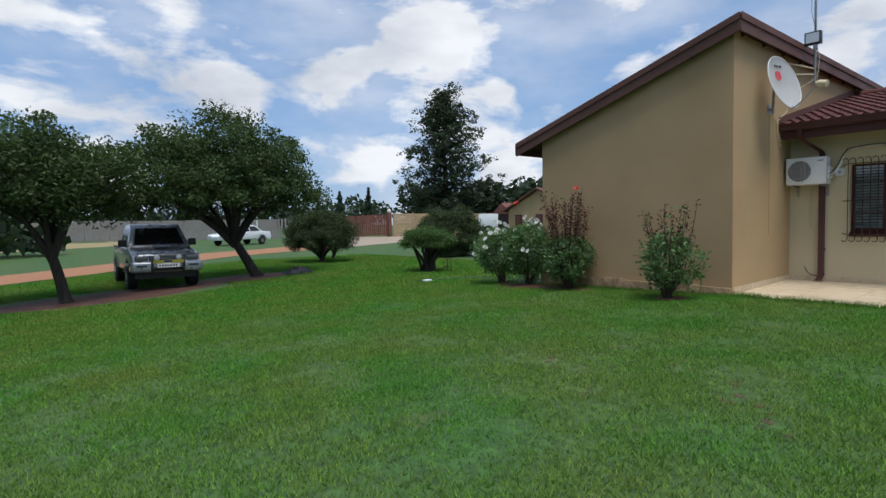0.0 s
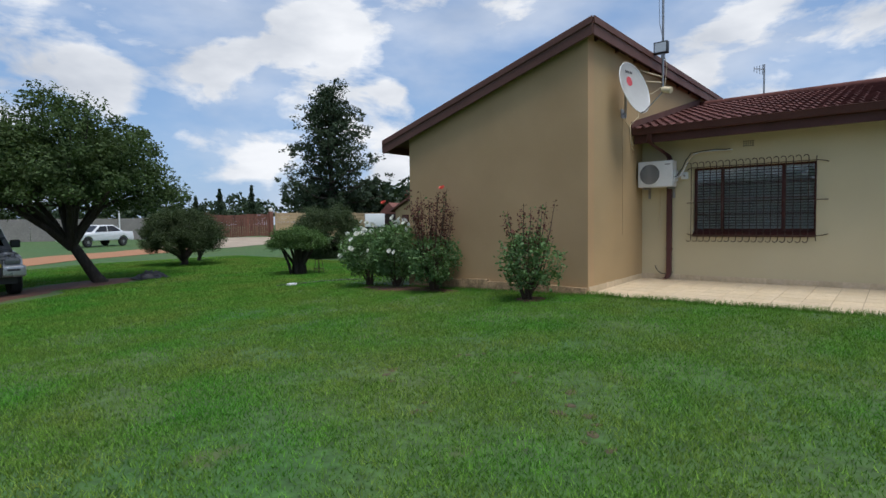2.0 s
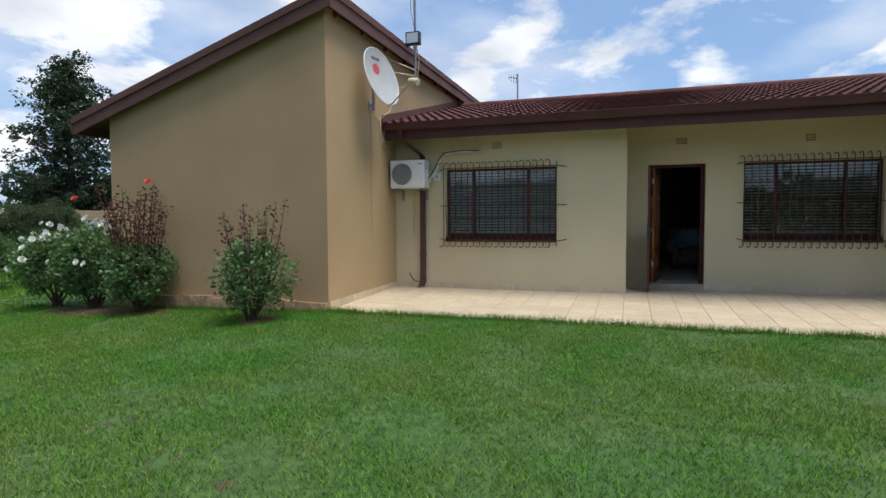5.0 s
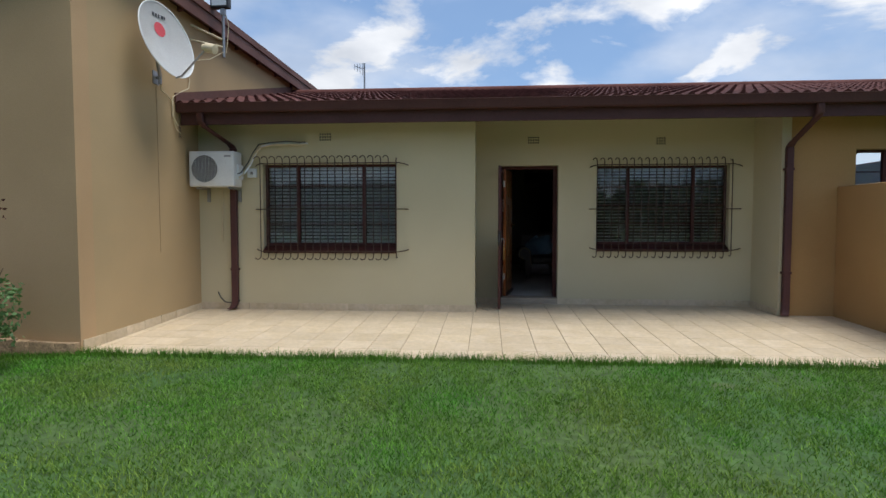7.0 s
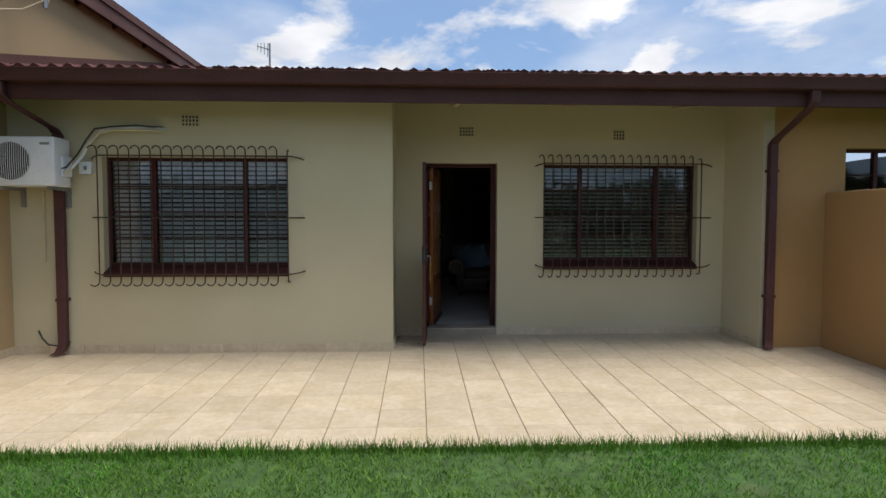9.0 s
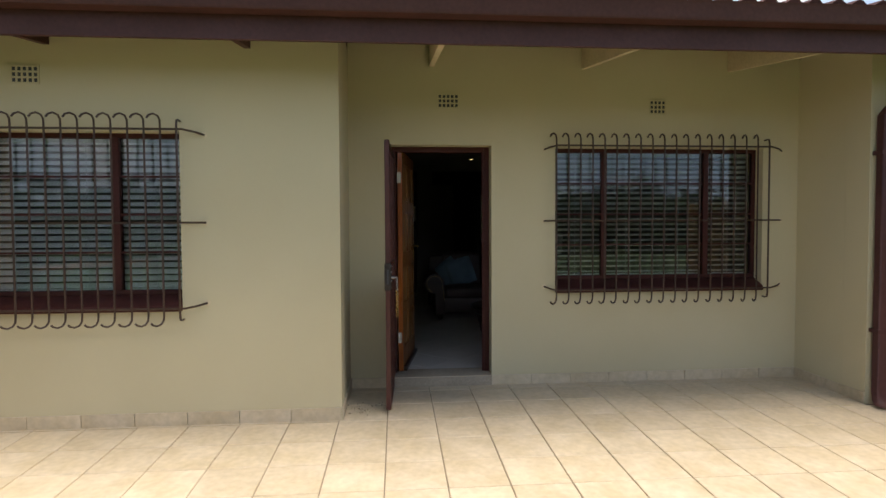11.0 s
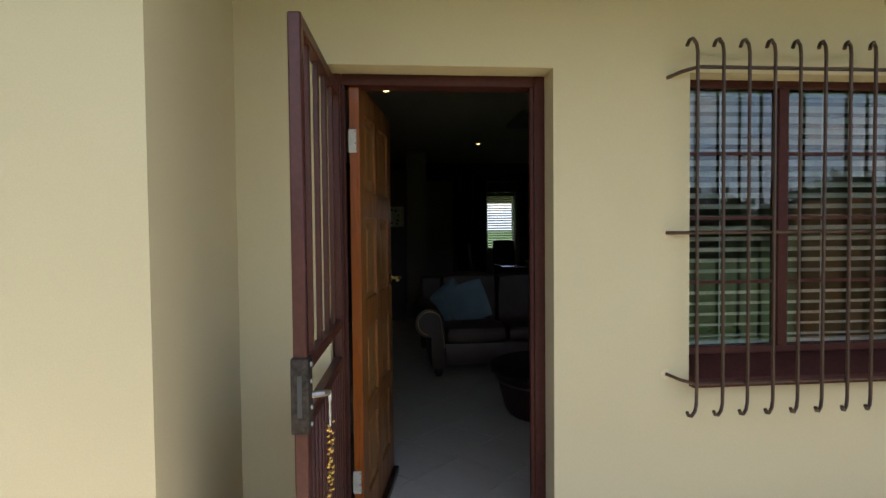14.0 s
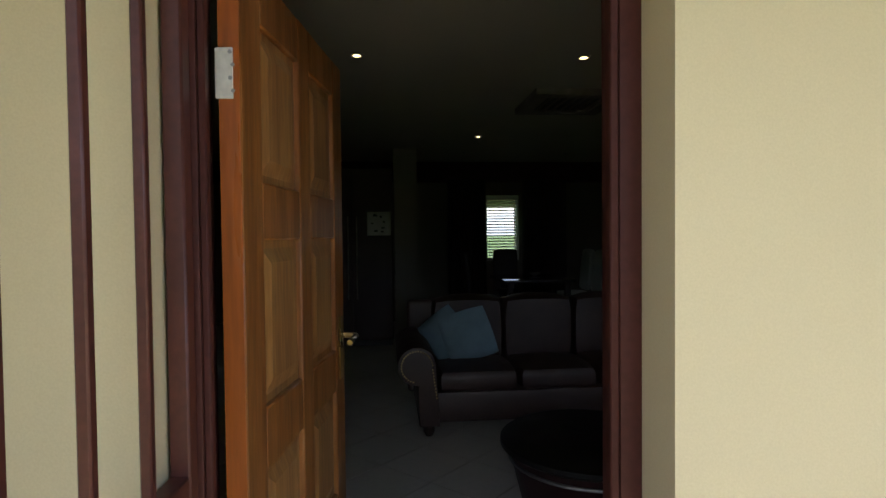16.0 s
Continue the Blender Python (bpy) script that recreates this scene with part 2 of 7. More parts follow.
M_CABINET = mat("cabinet_red_brown", (0.034, 0.009, 0.009), 0.5, 0.2, 3.0, 40, 0.05, bdist=0.001)
M_FTILE = mat("floor_tile", (0.56, 0.52, 0.46), 0.34, 0.05, 2.0, 30, 0.02, rand=0.03, bdist=0.001, rvar=0.02)
M_CURTAIN = mat("curtain_cloth", (0.10, 0.10, 0.09), 0.9, 0.2, 3.0, 90, 0.1, bdist=0.002)
M_PAPER = mat("paper", (0.75, 0.74, 0.70), 0.8, 0.05, 6.0, 60, 0.0)
M_SPOT = lamp_mat("spot_bulb", (1.0, 0.74, 0.36), 1.5)
M_BARK = mat("bark", (0.055, 0.042, 0.032), 0.95, 0.45, 4.0, 30, 0.8, bdist=0.02, stretch=(4, 4, 1))
M_STEM = mat("rose_stem", (0.075, 0.050, 0.030), 0.8, 0.35, 10.0, 60, 0.3, bdist=0.003)
M_LEAF = mat("tree_leaf", (0.078, 0.122, 0.046), 0.7, 0.3, 1.2, 20, 0.0, island=0.45, spec=0.15, sub=(0.06, 0.10, 0.02))
M_LEAF2 = mat("dark_tree_leaf", (0.058, 0.086, 0.052), 0.5, 0.35, 0.4, 8, 0.0, island=0.45, spec=0.1, sub=(0.03, 0.05, 0.015))
M_LEAFB = mat("bush_leaf", (0.080, 0.112, 0.052), 0.55, 0.35, 2.5, 20, 0.0, island=0.45, spec=0.12, sub=(0.05, 0.08, 0.02))
M_LEAFT = mat("topiary_leaf", (0.105, 0.185, 0.060), 0.5, 0.3, 2.5, 20, 0.0, island=0.4, spec=0.12, sub=(0.07, 0.13, 0.02))
M_LEAFR = mat("rose_leaf", (0.125, 0.215, 0.085), 0.55, 0.35, 4.0, 30, 0.0, island=0.5, spec=0.2, sub=(0.14, 0.26, 0.06))
M_LEAFD = mat("rose_red_leaf", (0.15, 0.065, 0.05), 0.5, 0.35, 5.0, 30, 0.0, island=0.4, spec=0.12, sub=(0.09, 0.03, 0.02))
M_PETALW = mat("white_petal", (0.88, 0.88, 0.82), 0.6, 0.08, 8.0, 60, 0.0, sub=(0.85, 0.85, 0.78))
M_PETALR = mat("coral_petal", (0.75, 0.13, 0.09), 0.6, 0.15, 8.0, 60, 0.0, sub=(0.6, 0.1, 0.06))
M_SILVER = mat("silver_car_paint", (0.36, 0.37, 0.39), 0.3, 0.06, 3.0, 60, 0.0, metal=0.6, coat=0.6)
M_GUN = mat("grey_car_paint", (0.15, 0.16, 0.175), 0.28, 0.06, 3.0, 60, 0.0, metal=0.5, coat=0.6)
M_CARW = mat("white_car_paint", (0.75, 0.76, 0.77), 0.3, 0.04, 3.0, 60, 0.0, coat=0.5)
M_TYRE = mat("tyre_rubber", (0.018, 0.018, 0.018), 0.85, 0.25, 8.0, 60, 0.3, bdist=0.004)
M_YELLOW = mat("yellow_plate", (0.341, 0.303, 0.028), 0.5, 0.1, 6.0, 60, 0.0)
M_LENS = mat("clear_lens", (0.55, 0.57, 0.58), 0.12, 0.1, 6.0, 60, 0.0, coat=1.0)
M_HEAD = mat("smoky_headlight", (0.10, 0.105, 0.11), 0.10, 0.1, 6.0, 60, 0.0, coat=1.0)
M_WOODGATE = mat("red_brown_board", (0.15, 0.062, 0.040), 0.8, 0.35, 1.0, 20, 0.3, rand=0.2, bdist=0.005)
M_FENCE = mat("tan_fence_panel", (0.40, 0.30, 0.17), 0.9, 0.25, 1.0, 20, 0.3, rand=0.10, bdist=0.01)
M_GREYWALL = mat("grey_boundary_wall", (0.24, 0.225, 0.205), 0.9, 0.25, 0.6, 12, 0.3, bdist=0.01)
M_REDROOF = mat("red_roof_tile", (0.20, 0.075, 0.055), 0.8, 0.35, 1.5, 12, 0.3, bdist=0.01)
M_DIRT = mat("orange_dirt", (0.288, 0.137, 0.063), 0.95, 0.3, 0.7, 16, 0.5, bdist=0.02, tint=(0.30, 0.145, 0.07))
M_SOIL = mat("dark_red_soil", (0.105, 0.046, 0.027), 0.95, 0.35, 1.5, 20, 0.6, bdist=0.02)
M_BARE = mat("bare_lawn_soil", (0.080, 0.062, 0.030), 0.95, 0.4, 3.0, 30, 0.6, bdist=0.02)
M_PAVE = mat("driveway_paving", (0.36, 0.29, 0.215), 0.9, 0.25, 0.6, 10, 0.3, bdist=0.01)
M_BLADE = mat("grass_blade", (0.086, 0.262, 0.032), 0.85, 0.30, 0.8, 5.0, 0.0, island=0.50, spec=0.06, tint=(0.182, 0.250, 0.050), sub=(0.080, 0.22, 0.025))
M_TUFT = mat("long_grass_blade", (0.085, 0.22, 0.018), 0.5, 0.3, 2.0, 12.0, 0.0, island=0.40, sub=(0.12, 0.22, 0.02))
M_DRY = mat("dry_grass", (0.30, 0.24, 0.11), 0.9, 0.3, 1.0, 12, 0.3, bdist=0.02)
M_TARP = mat("dark_tarp", (0.035, 0.04, 0.05), 0.55, 0.3, 6.0, 40, 0.3, bdist=0.004)


def lawn_mat():
    m = mat("lawn", (0.029, 0.086, 0.014), 0.9, 0.7, 0.45, 14, 0.6, bdist=0.03, tint=(0.056, 0.094, 0.020))
    nt = m.node_tree
    N, L = nt.nodes.new, nt.links.new
    b = nt.nodes["Principled BSDF"]
    old = b.inputs["Base Color"].links[0].from_socket
    co = N("ShaderNodeTexCoord")
    n = N("ShaderNodeTexNoise"); n.inputs["Scale"].default_value, n.inputs["Detail"].default_value = 1.3, 6
    L(co.outputs["Object"], n.inputs["Vector"])
    r = N("ShaderNodeValToRGB")
    r.color_ramp.elements[0].position, r.color_ramp.elements[1].position = 0.66, 0.78
    L(n.outputs["Fac"], r.inputs["Fac"])
    mx = N("ShaderNodeMix"); mx.data_type = "RGBA"
    L(r.outputs["Color"], mx.inputs["Factor"]); L(old, mx.inputs["A"]); mx.inputs["B"].default_value = (0.090, 0.088, 0.034, 1)
    L(mx.outputs["Result"], b.inputs["Base Color"])
    return m


M_LAWN = lawn_mat()

# ---- mesh helpers ----
ORG = {}


def box(bm, a, b):
    v = [bm.verts.new((x, y, z)) for x in (a[0], b[0]) for y in (a[1], b[1]) for z in (a[2], b[2])]
    for q in ((0, 1, 3, 2), (4, 6, 7, 5), (0, 4, 5, 1), (2, 3, 7, 6), (0, 2, 6, 4), (1, 5, 7, 3)):
        bm.faces.new([v[i] for i in q])
    return v


def boxes(*pairs):
    bm = bmesh.new()
    for a, b in pairs:
        box(bm, a, b)
    return fixed(bm)


def fixed(bm):
    bmesh.ops.recalc_face_normals(bm, faces=bm.faces)
    return bm


def soft(bm, w=0.006, n=2):
    bmesh.ops.bevel(bm, geom=[e for e in bm.edges if len(e.link_faces) == 2 and e.calc_face_angle(0) > 0.5], offset=w, segments=n, affect="EDGES", profile=0.6)
    return bm


def sbox(a, b, w=0.006, n=2):
    return soft(boxes((a, b)), w, n)


def prism(bm, poly, axis, lo, hi):
    """A polygon in the two other axes, pushed out along one axis."""
    def place(p, h):
        return {"x": (h, p[0], p[1]), "y": (p[0], h, p[1]), "z": (p[0], p[1], h)}[axis]
    v0 = [bm.verts.new(place(p, lo)) for p in poly]
    v1 = [bm.verts.new(place(p, hi)) for p in poly]
    bm.faces.new(v0)
    bm.faces.new(v1[::-1])
    n = len(poly)
    for i in range(n):
        bm.faces.new((v0[i], v0[(i + 1) % n], v1[(i + 1) % n], v1[i]))
    return bm


def tube(bm, pts, radii, n=8, caps=True):
    pts = [Vector(p) for p in pts]
    if not hasattr(radii, "__len__"):
        radii = [radii] * len(pts)
    rings, up = [], None
    for i, p in enumerate(pts):
        d = (pts[min(i + 1, len(pts) - 1)] - pts[max(i - 1, 0)]).normalized()
        if up is None:
            up = d.orthogonal().normalized()
        up = (up - d * up.dot(d))
        up = up.normalized() if up.length > 1e-6 else d.orthogonal().normalized()
        s = d.cross(up)
        rings.append([bm.verts.new(p + radii[i] * (math.cos(a) * up + math.sin(a) * s)) for a in (2 * math.pi * k / n for k in range(n))])
    for r0, r1 in zip(rings, rings[1:]):
        for k in range(n):
            bm.faces.new((r0[k], r0[(k + 1) % n], r1[(k + 1) % n], r1[k]))
    if caps:
        bm.faces.new(rings[0][::-1])
        bm.faces.new(rings[-1])
    return bm


def lathe(bm, prof, centre=(0, 0, 0), n=24, axis="z"):
    """Profile of (radius, height) turned round an axis."""
    c = Vector(centre)
    rings = []
    for r, h in prof:
        ring = []
        for k in range(n):
            a = 2 * math.pi * k / n
            u, v = r * math.cos(a), r * math.sin(a)
            ring.append(bm.verts.new(c + Vector({"z": (u, v, h), "x": (h, u, v), "y": (u, h, v)}[axis])))
        rings.append(ring)
    for r0, r1 in zip(rings, rings[1:]):
        for k in range(n):
            bm.faces.new((r0[k], r0[(k + 1) % n], r1[(k + 1) % n], r1[k]))
    bm.faces.new(rings[0])
    bm.faces.new(rings[-1])
    return fixed(bm)


def smooth(me, angle=0.7):
    me.polygons.foreach_set("use_smooth", [True] * len(me.polygons))
    me.set_sharp_from_angle(angle=angle)


def mesh_of(name, bm, material, shade=True):
    me = bpy.data.meshes.new(name)
    bm.to_mesh(me)
    bm.free()
    if shade:
        smooth(me)
    me.materials.append(material)
    return me


def solid(name, bm, material, label="", category="", kind="", group="", shade=True):
    """A thing of one mesh, standing in world coordinates."""
    ob = new(name, mesh_of(name, bm, material, shade))
    ORG[ob] = Vector((0, 0, 0))
    return tagged(ob, label, category, group, kind)


def thing(name, base, label, category, group="", kind="", turn=None, local=False):
    ob = new(name)
    ob.empty_display_size = 0.1
    ob.matrix_basis = turn if turn is not None else Matrix.Translation(base)
    ORG[ob] = Vector((0, 0, 0)) if local else Vector(base)
    return tagged(ob, label, category, group, kind)


def part(name, bm, material, parent, label="", shade=True):
    org = ORG[parent]
    if org.length:
        bmesh.ops.translate(bm, verts=bm.verts, vec=-org)
    ob = new(name, mesh_of(name, bm, material, shade))
    ob.parent = parent
    ORG[ob] = org
    return tagged(ob, label)


def pane_part(a, b, parent):
    """A glass pane whose outer face (towards -x) mirrors, as one thin slab."""
    g = part("pane", boxes((a, b)), M_GLASS, parent, "window pane", shade=False)
    g.data.materials.append(M_CLEAR)
    for p in g.data.polygons:
        p.material_index = 0 if p.normal.x < -0.5 else 1
    g.visible_shadow = False
    return g


def piece(name, me, parent, m):
    """One of many alike pieces that share a mesh."""
    ob = new(name, me)
    ob.parent = parent
    ob.matrix_basis = m
    return ob


def quads_mesh(name, V, material, corners=4):
    """A mesh of loose faces from an array (count, corners, 3)."""
    V = np.asarray(V, dtype=np.float32)
    n = len(V)
    me = bpy.data.meshes.new(name)
    me.vertices.add(n * corners)
    me.vertices.foreach_set("co", V.reshape(-1))
    me.loops.add(n * corners)
    me.loops.foreach_set("vertex_index", np.arange(n * corners, dtype=np.int32))
    me.polygons.add(n)
    me.polygons.foreach_set("loop_start", np.arange(0, n * corners, corners, dtype=np.int32))
    me.polygons.foreach_set("loop_total", np.full(n, corners, dtype=np.int32))
    me.update(calc_edges=True)
    me.materials.append(material)
    return me


def leaves(rng, centres, size, flat=0.3, ratio=0.5):
    """Pointed leaf faces round the given places."""
    n = len(centres)
    d = rng.normal(size=(n, 3)); d[:, 2] = d[:, 2] * (1 - flat) - 0.15
    d /= np.linalg.norm(d, axis=1, keepdims=True)
    e = rng.normal(size=(n, 3)); e -= d * (d * e).sum(1, keepdims=True)
    e /= np.linalg.norm(e, axis=1, keepdims=True)
    s = size * rng.uniform(0.6, 1.35, (n, 1))
    up = np.cross(d, e) * s * 0.12
    return np.stack([centres - d * s * 0.5, centres + e * s * ratio * 0.5 + up, centres + d * s * 0.5, centres - e * s * ratio * 0.5 + up], 1)


def ball(rng, n):
    d = rng.normal(size=(n, 3))
    return d / np.linalg.norm(d, axis=1, keepdims=True) * rng.random((n, 1)) ** 0.4


def smoothstep(x, a, b):
    t = min(1, max(0, (x - a) / (b - a)))
    return t * t * (3 - 2 * t)


def ground_z(x, y):
    z = -0.085 - 0.032 * min(10, max(0, 9.3 - x)) - 0.026 * min(9, max(0, y - 4)) + 0.008 * min(60, max(0, y - 22))
    if x > 9.29:
        z = min(z, -0.085) if y > 4 else -0.20
    return z + 0.012 * noise.noise((x * 0.6, y * 0.6, 0))

# ---- ground ----
F1, F2, CX, CY = 11.73, 12.51, 9.31, 4.10     # facade, recessed facade, gable corner
REC, RIGHT = 0.193, -3.80                     # side walls of the recess
DY0, DY1, DZ = -1.02, -0.145, 2.07             # front door opening
CEIL = 2.62


def patio_z(x):
    return -0.028 * max(0.0, 12.0 - x)


def make_ground():
    bm = bmesh.new()
    xs = [-900, -300, -120, -60, -40, -30] + [-24 + i for i in range(18)] + [-6 + 0.5 * i for i in range(31)] + [9.28, 9.6] + [10 + i for i in range(0, 60, 2)] + [80, 110, 160, 300, 900]
    ys = [-900, -300, -100, -50, -30, -20, -14, -10] + [-7 + 0.5 * i for i in range(64)] + [26 + 2 * i for i in range(30)] + [95, 120, 160, 300, 900]
    grid = [[bm.verts.new((x, y, ground_z(x, y))) for y in ys] for x in xs]
    for i in range(len(xs) - 1):
        for j in range(len(ys) - 1):
            bm.faces.new((grid[i][j], grid[i + 1][j], grid[i + 1][j + 1], grid[i][j + 1]))
    solid("ground", fixed(bm), M_LAWN, "green mown lawn with yellowish worn patches", "lawn", "structure")


def strip(name, pts, half, material, lift, label, category, kind="structure"):
    bm = bmesh.new()
    rows = []
    for i, p in enumerate(pts):
        d = (Vector(pts[min(i + 1, len(pts) - 1)]) - Vector(pts[max(0, i - 1)])).normalized()
        s = Vector((-d.y, d.x))
        w = half[i] if hasattr(half, "__len__") else half
        row = []
        for k in range(-4, 5):
            q = Vector(p) + s * w * (k / 4) * (1 + 0.12 * noise.noise((p[0] * 0.7, p[1] * 0.7, k)))
            row.append(bm.verts.new((q.x, q.y, ground_z(q.x, q.y) + lift + 0.02 * (1 - abs(k) / 4))))
        rows.append(row)
    for a, b in zip(rows, rows[1:]):
        for k in range(8):
            bm.faces.new((a[k], a[k + 1], b[k + 1], b[k]))
    return solid(name, fixed(bm), material, label, category, kind)


def curve_pts(keys, n):
    out = []
    for i in range(n):
        t = i / (n - 1) * (len(keys) - 1)
        k = min(int(t), len(keys) - 2)
        f = t - k
        f = f * f * (3 - 2 * f) * 0.3 + f * 0.7
        out.append(Vector(keys[k]).lerp(Vector(keys[k + 1]), f))
    return out


def patch(name, cx, cy, rx, ry, material, label, lift=0.012, turn=0.0):
    bm = bmesh.new()
    c = bm.verts.new((cx, cy, ground_z(cx, cy) + lift + 0.015))
    rings = [[c]]
    for f in (0.35, 0.7, 1.0):
        ring = []
        for k in range(36):
            a = 2 * math.pi * k / 36
            r = f * (1 + 0.22 * noise.noise((cx + math.cos(a) * 1.6, cy + math.sin(a) * 1.6, 3)))
            u, v = rx * r * math.cos(a), ry * r * math.sin(a)
            x, y = cx + u * math.cos(turn) - v * math.sin(turn), cy + u * math.sin(turn) + v * math.cos(turn)
            ring.append(bm.verts.new((x, y, ground_z(x, y) + (lift + 0.012 if f < 1 else -0.012))))
        rings.append(ring)
    for k in range(36):
        bm.faces.new((c, rings[1][k], rings[1][(k + 1) % 36]))
        for a, b in ((1, 2), (2, 3)):
            bm.faces.new((rings[a][k], rings[b][k], rings[b][(k + 1) % 36], rings[a][(k + 1) % 36]))
    return solid(name, fixed(bm), material, label, "soil", "structure")


make_ground()
strip("dirt_road", curve_pts([(-30, 14), (-12, 19), (0.5, 24.0), (7.5, 27.6), (14, 31), (19, 34.5)], 40), 1.75, M_DIRT, 0.015, "orange dirt track worn through the lawn", "dirt road")
strip("driveway", curve_pts([(17, 32.5), (21, 36), (27, 40.5), (33, 46)], 24), [2.2 + 2.3 * min(1, i / 14) for i in range(24)], M_PAVE, 0.02, "tan paved driveway leading to the gate", "driveway")
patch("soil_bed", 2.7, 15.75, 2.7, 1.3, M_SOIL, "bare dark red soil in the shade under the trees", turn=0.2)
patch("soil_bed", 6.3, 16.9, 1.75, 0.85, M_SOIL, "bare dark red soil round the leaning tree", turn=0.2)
patch("soil_bed", 8.9, 7.75, 0.36, 1.45, M_SOIL, "dark soil bed under the rose bushes at the wall")
patch("soil_bed", 8.55, 4.72, 0.3, 0.3, M_SOIL, "dark soil round the rose bush by the corner")
for px, py, r in ((4.55, 2.0, 0.28), (4.1, 1.62, 0.2), (4.9, 2.7, 0.16), (3.9, 2.9, 0.13), (5.3, 3.5, 0.15), (4.35, 3.7, 0.2)):
    for k in range(4):
        ux, uy = r * 0.9 * math.sin(k * 2.4 + px * 9), r * 0.7 * math.cos(k * 2.1 + py * 7)
        patch("bare_patch", px + ux, py + uy, r * (0.22 + 0.05 * k), r * (0.16 + 0.02 * k), M_BARE, "small bare soil patch in the lawn", lift=-0.008, turn=px + k)


# ---- house walls ----
def wall_with_holes(bm, x0, x1, ya, yb, za, zb, holes):
    """A wall across x0..x1 along y, with holes (y0, y1, z0, z1) in order of y."""
    y = ya
    for h0, h1, z0, z1 in holes:
        box(bm, (x0, y, za), (x1, h0, zb))
        if z0 > za:
            box(bm, (x0, h0, za), (x1, h1, z0))
        box(bm, (x0, h0, z1), (x1, h1, zb))
        y = h1
    box(bm, (x0, y, za), (x1, yb, zb))
    bmesh.ops.remove_doubles(bm, verts=bm.verts, dist=0.0005)


W1 = (1.28, 3.17, 0.80, 2.035)
W2 = (-3.47, -1.58, 0.80, 2.06)
W3 = (-6.4, -4.72, 1.0, 2.17)
T = 0.23
bm = bmesh.new()
wall_with_holes(bm, F1, F1 + T, REC, CY, -0.3, 2.80, [W1])
solid("wall_facade", fixed(bm), M_PLASTER, "beige plastered house wall with a barred window", "wall", "structure", shade=False)
bm = bmesh.new()
wall_with_holes(bm, F2, F2 + T, RIGHT, REC, -0.3, 2.99, [W2, (DY0, DY1, -0.3, DZ)])
box(bm, (F2, DY0, -0.3), (F2 + T, DY1, 0.0))
solid("wall_entrance", fixed(bm), M_PLASTER, "beige plastered wall of the recessed entrance", "wall", "structure", shade=False)
solid("wall_recess_north", boxes(((F1 + T, REC, -0.3), (F2 + T, REC + T, 2.86))), M_PLASTER, "beige plastered return wall of the recess", "wall", "structure", shade=False)
solid("wall_recess_south", boxes(((F1 + T, RIGHT - T, -0.3), (F2 + T, RIGHT, 2.85)), ((F1, RIGHT - 0.118, -0.3), (F1 + T - 0.001, RIGHT, 2.80))), M_PLASTER, "beige plastered return wall of the recess", "wall", "structure", shade=False)
bm = bmesh.new()
wall_with_holes(bm, F1, F1 + T, -9.0, RIGHT - 0.12, -0.3, 2.80, [W3])
solid("wall_facade_south", fixed(bm), M_OCHRE, "ochre plastered house wall beyond the downpipe", "wall", "structure", shade=False)

# gable block: front wall under the sloping verge, side wall under the high eave
APEX, EAVE_Y, EAVE_Z, AP_Y = 4.26, 8.55, 2.80, 3.95
SL = (APEX - EAVE_Z) / (EAVE_Y - AP_Y)


def roof_z(y):
    return APEX - SL * (y - AP_Y)


GY = 7.95
bm = bmesh.new()
prism(bm, [(CY, -0.4), (GY, -0.4), (GY, roof_z(GY) - 0.1), (CY, roof_z(CY) - 0.1)], "x", CX, CX + T)
solid("wall_gable", fixed(bm), M_TAN, "large plain tan plastered gable wall", "wall", "structure", shade=False)
solid("wall_gable_side", boxes(((CX + T, CY, -0.4), (17.3, CY + T, roof_z(CY + T) - 0.08))), M_TANS, "tan plastered side wall under the high eave", "wall", "structure", shade=False)
solid("wall_gable_north", boxes(((CX + T, GY - T, -0.4), (17.3, GY, roof_z(GY) - 0.1))), M_TAN, "tan plastered far side wall", "wall", "structure", shade=False)
bm = bmesh.new()
wall_with_holes(bm, 21.41, 21.6, -9.0, GY, -0.4, 2.6, [(-2.80, -2.21, 1.05, 2.17)])
solid("wall_rear", fixed(bm), M_TAN, "plastered rear wall of the house", "wall", "structure", shade=False)
solid("wall_back", boxes( ((17.3, CY + T, -0.4), (17.55, GY, 2.9)), ((F1 + T, -9.0, -0.4), (21.4, -8.8, 2.6))), M_TAN, "plastered rear walls closing the house", "wall", "structure", shade=False)
bm = bmesh.new()
wall_with_holes(bm, 21.2, 21.4, -5.0, CY, 0.0, CEIL, [(-2.80, -2.21, 1.05, 2.17)])
box(bm, (F2 + T, -5.2, 0), (21.2, -5.0, CEIL))
box(bm, (F2 + T, 3.9, 0), (21.2, 4.05, CEIL))
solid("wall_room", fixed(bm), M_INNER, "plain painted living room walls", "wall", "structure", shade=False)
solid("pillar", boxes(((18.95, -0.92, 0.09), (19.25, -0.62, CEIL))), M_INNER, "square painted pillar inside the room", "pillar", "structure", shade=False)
solid("ceiling", boxes(((F2 + T, -5.0, CEIL), (21.4, 4.0, CEIL + 0.06))), M_CEIL, "off-white living room ceiling", "ceiling", "structure", shade=False)
# low parapet screen across the patio
solid("parapet_wall", sbox((9.45, -4.72, -0.3), (F1, -4.50, 1.69), 0.02), M_OCHRE, "low ochre plastered screen wall beside the patio", "wall", "structure")


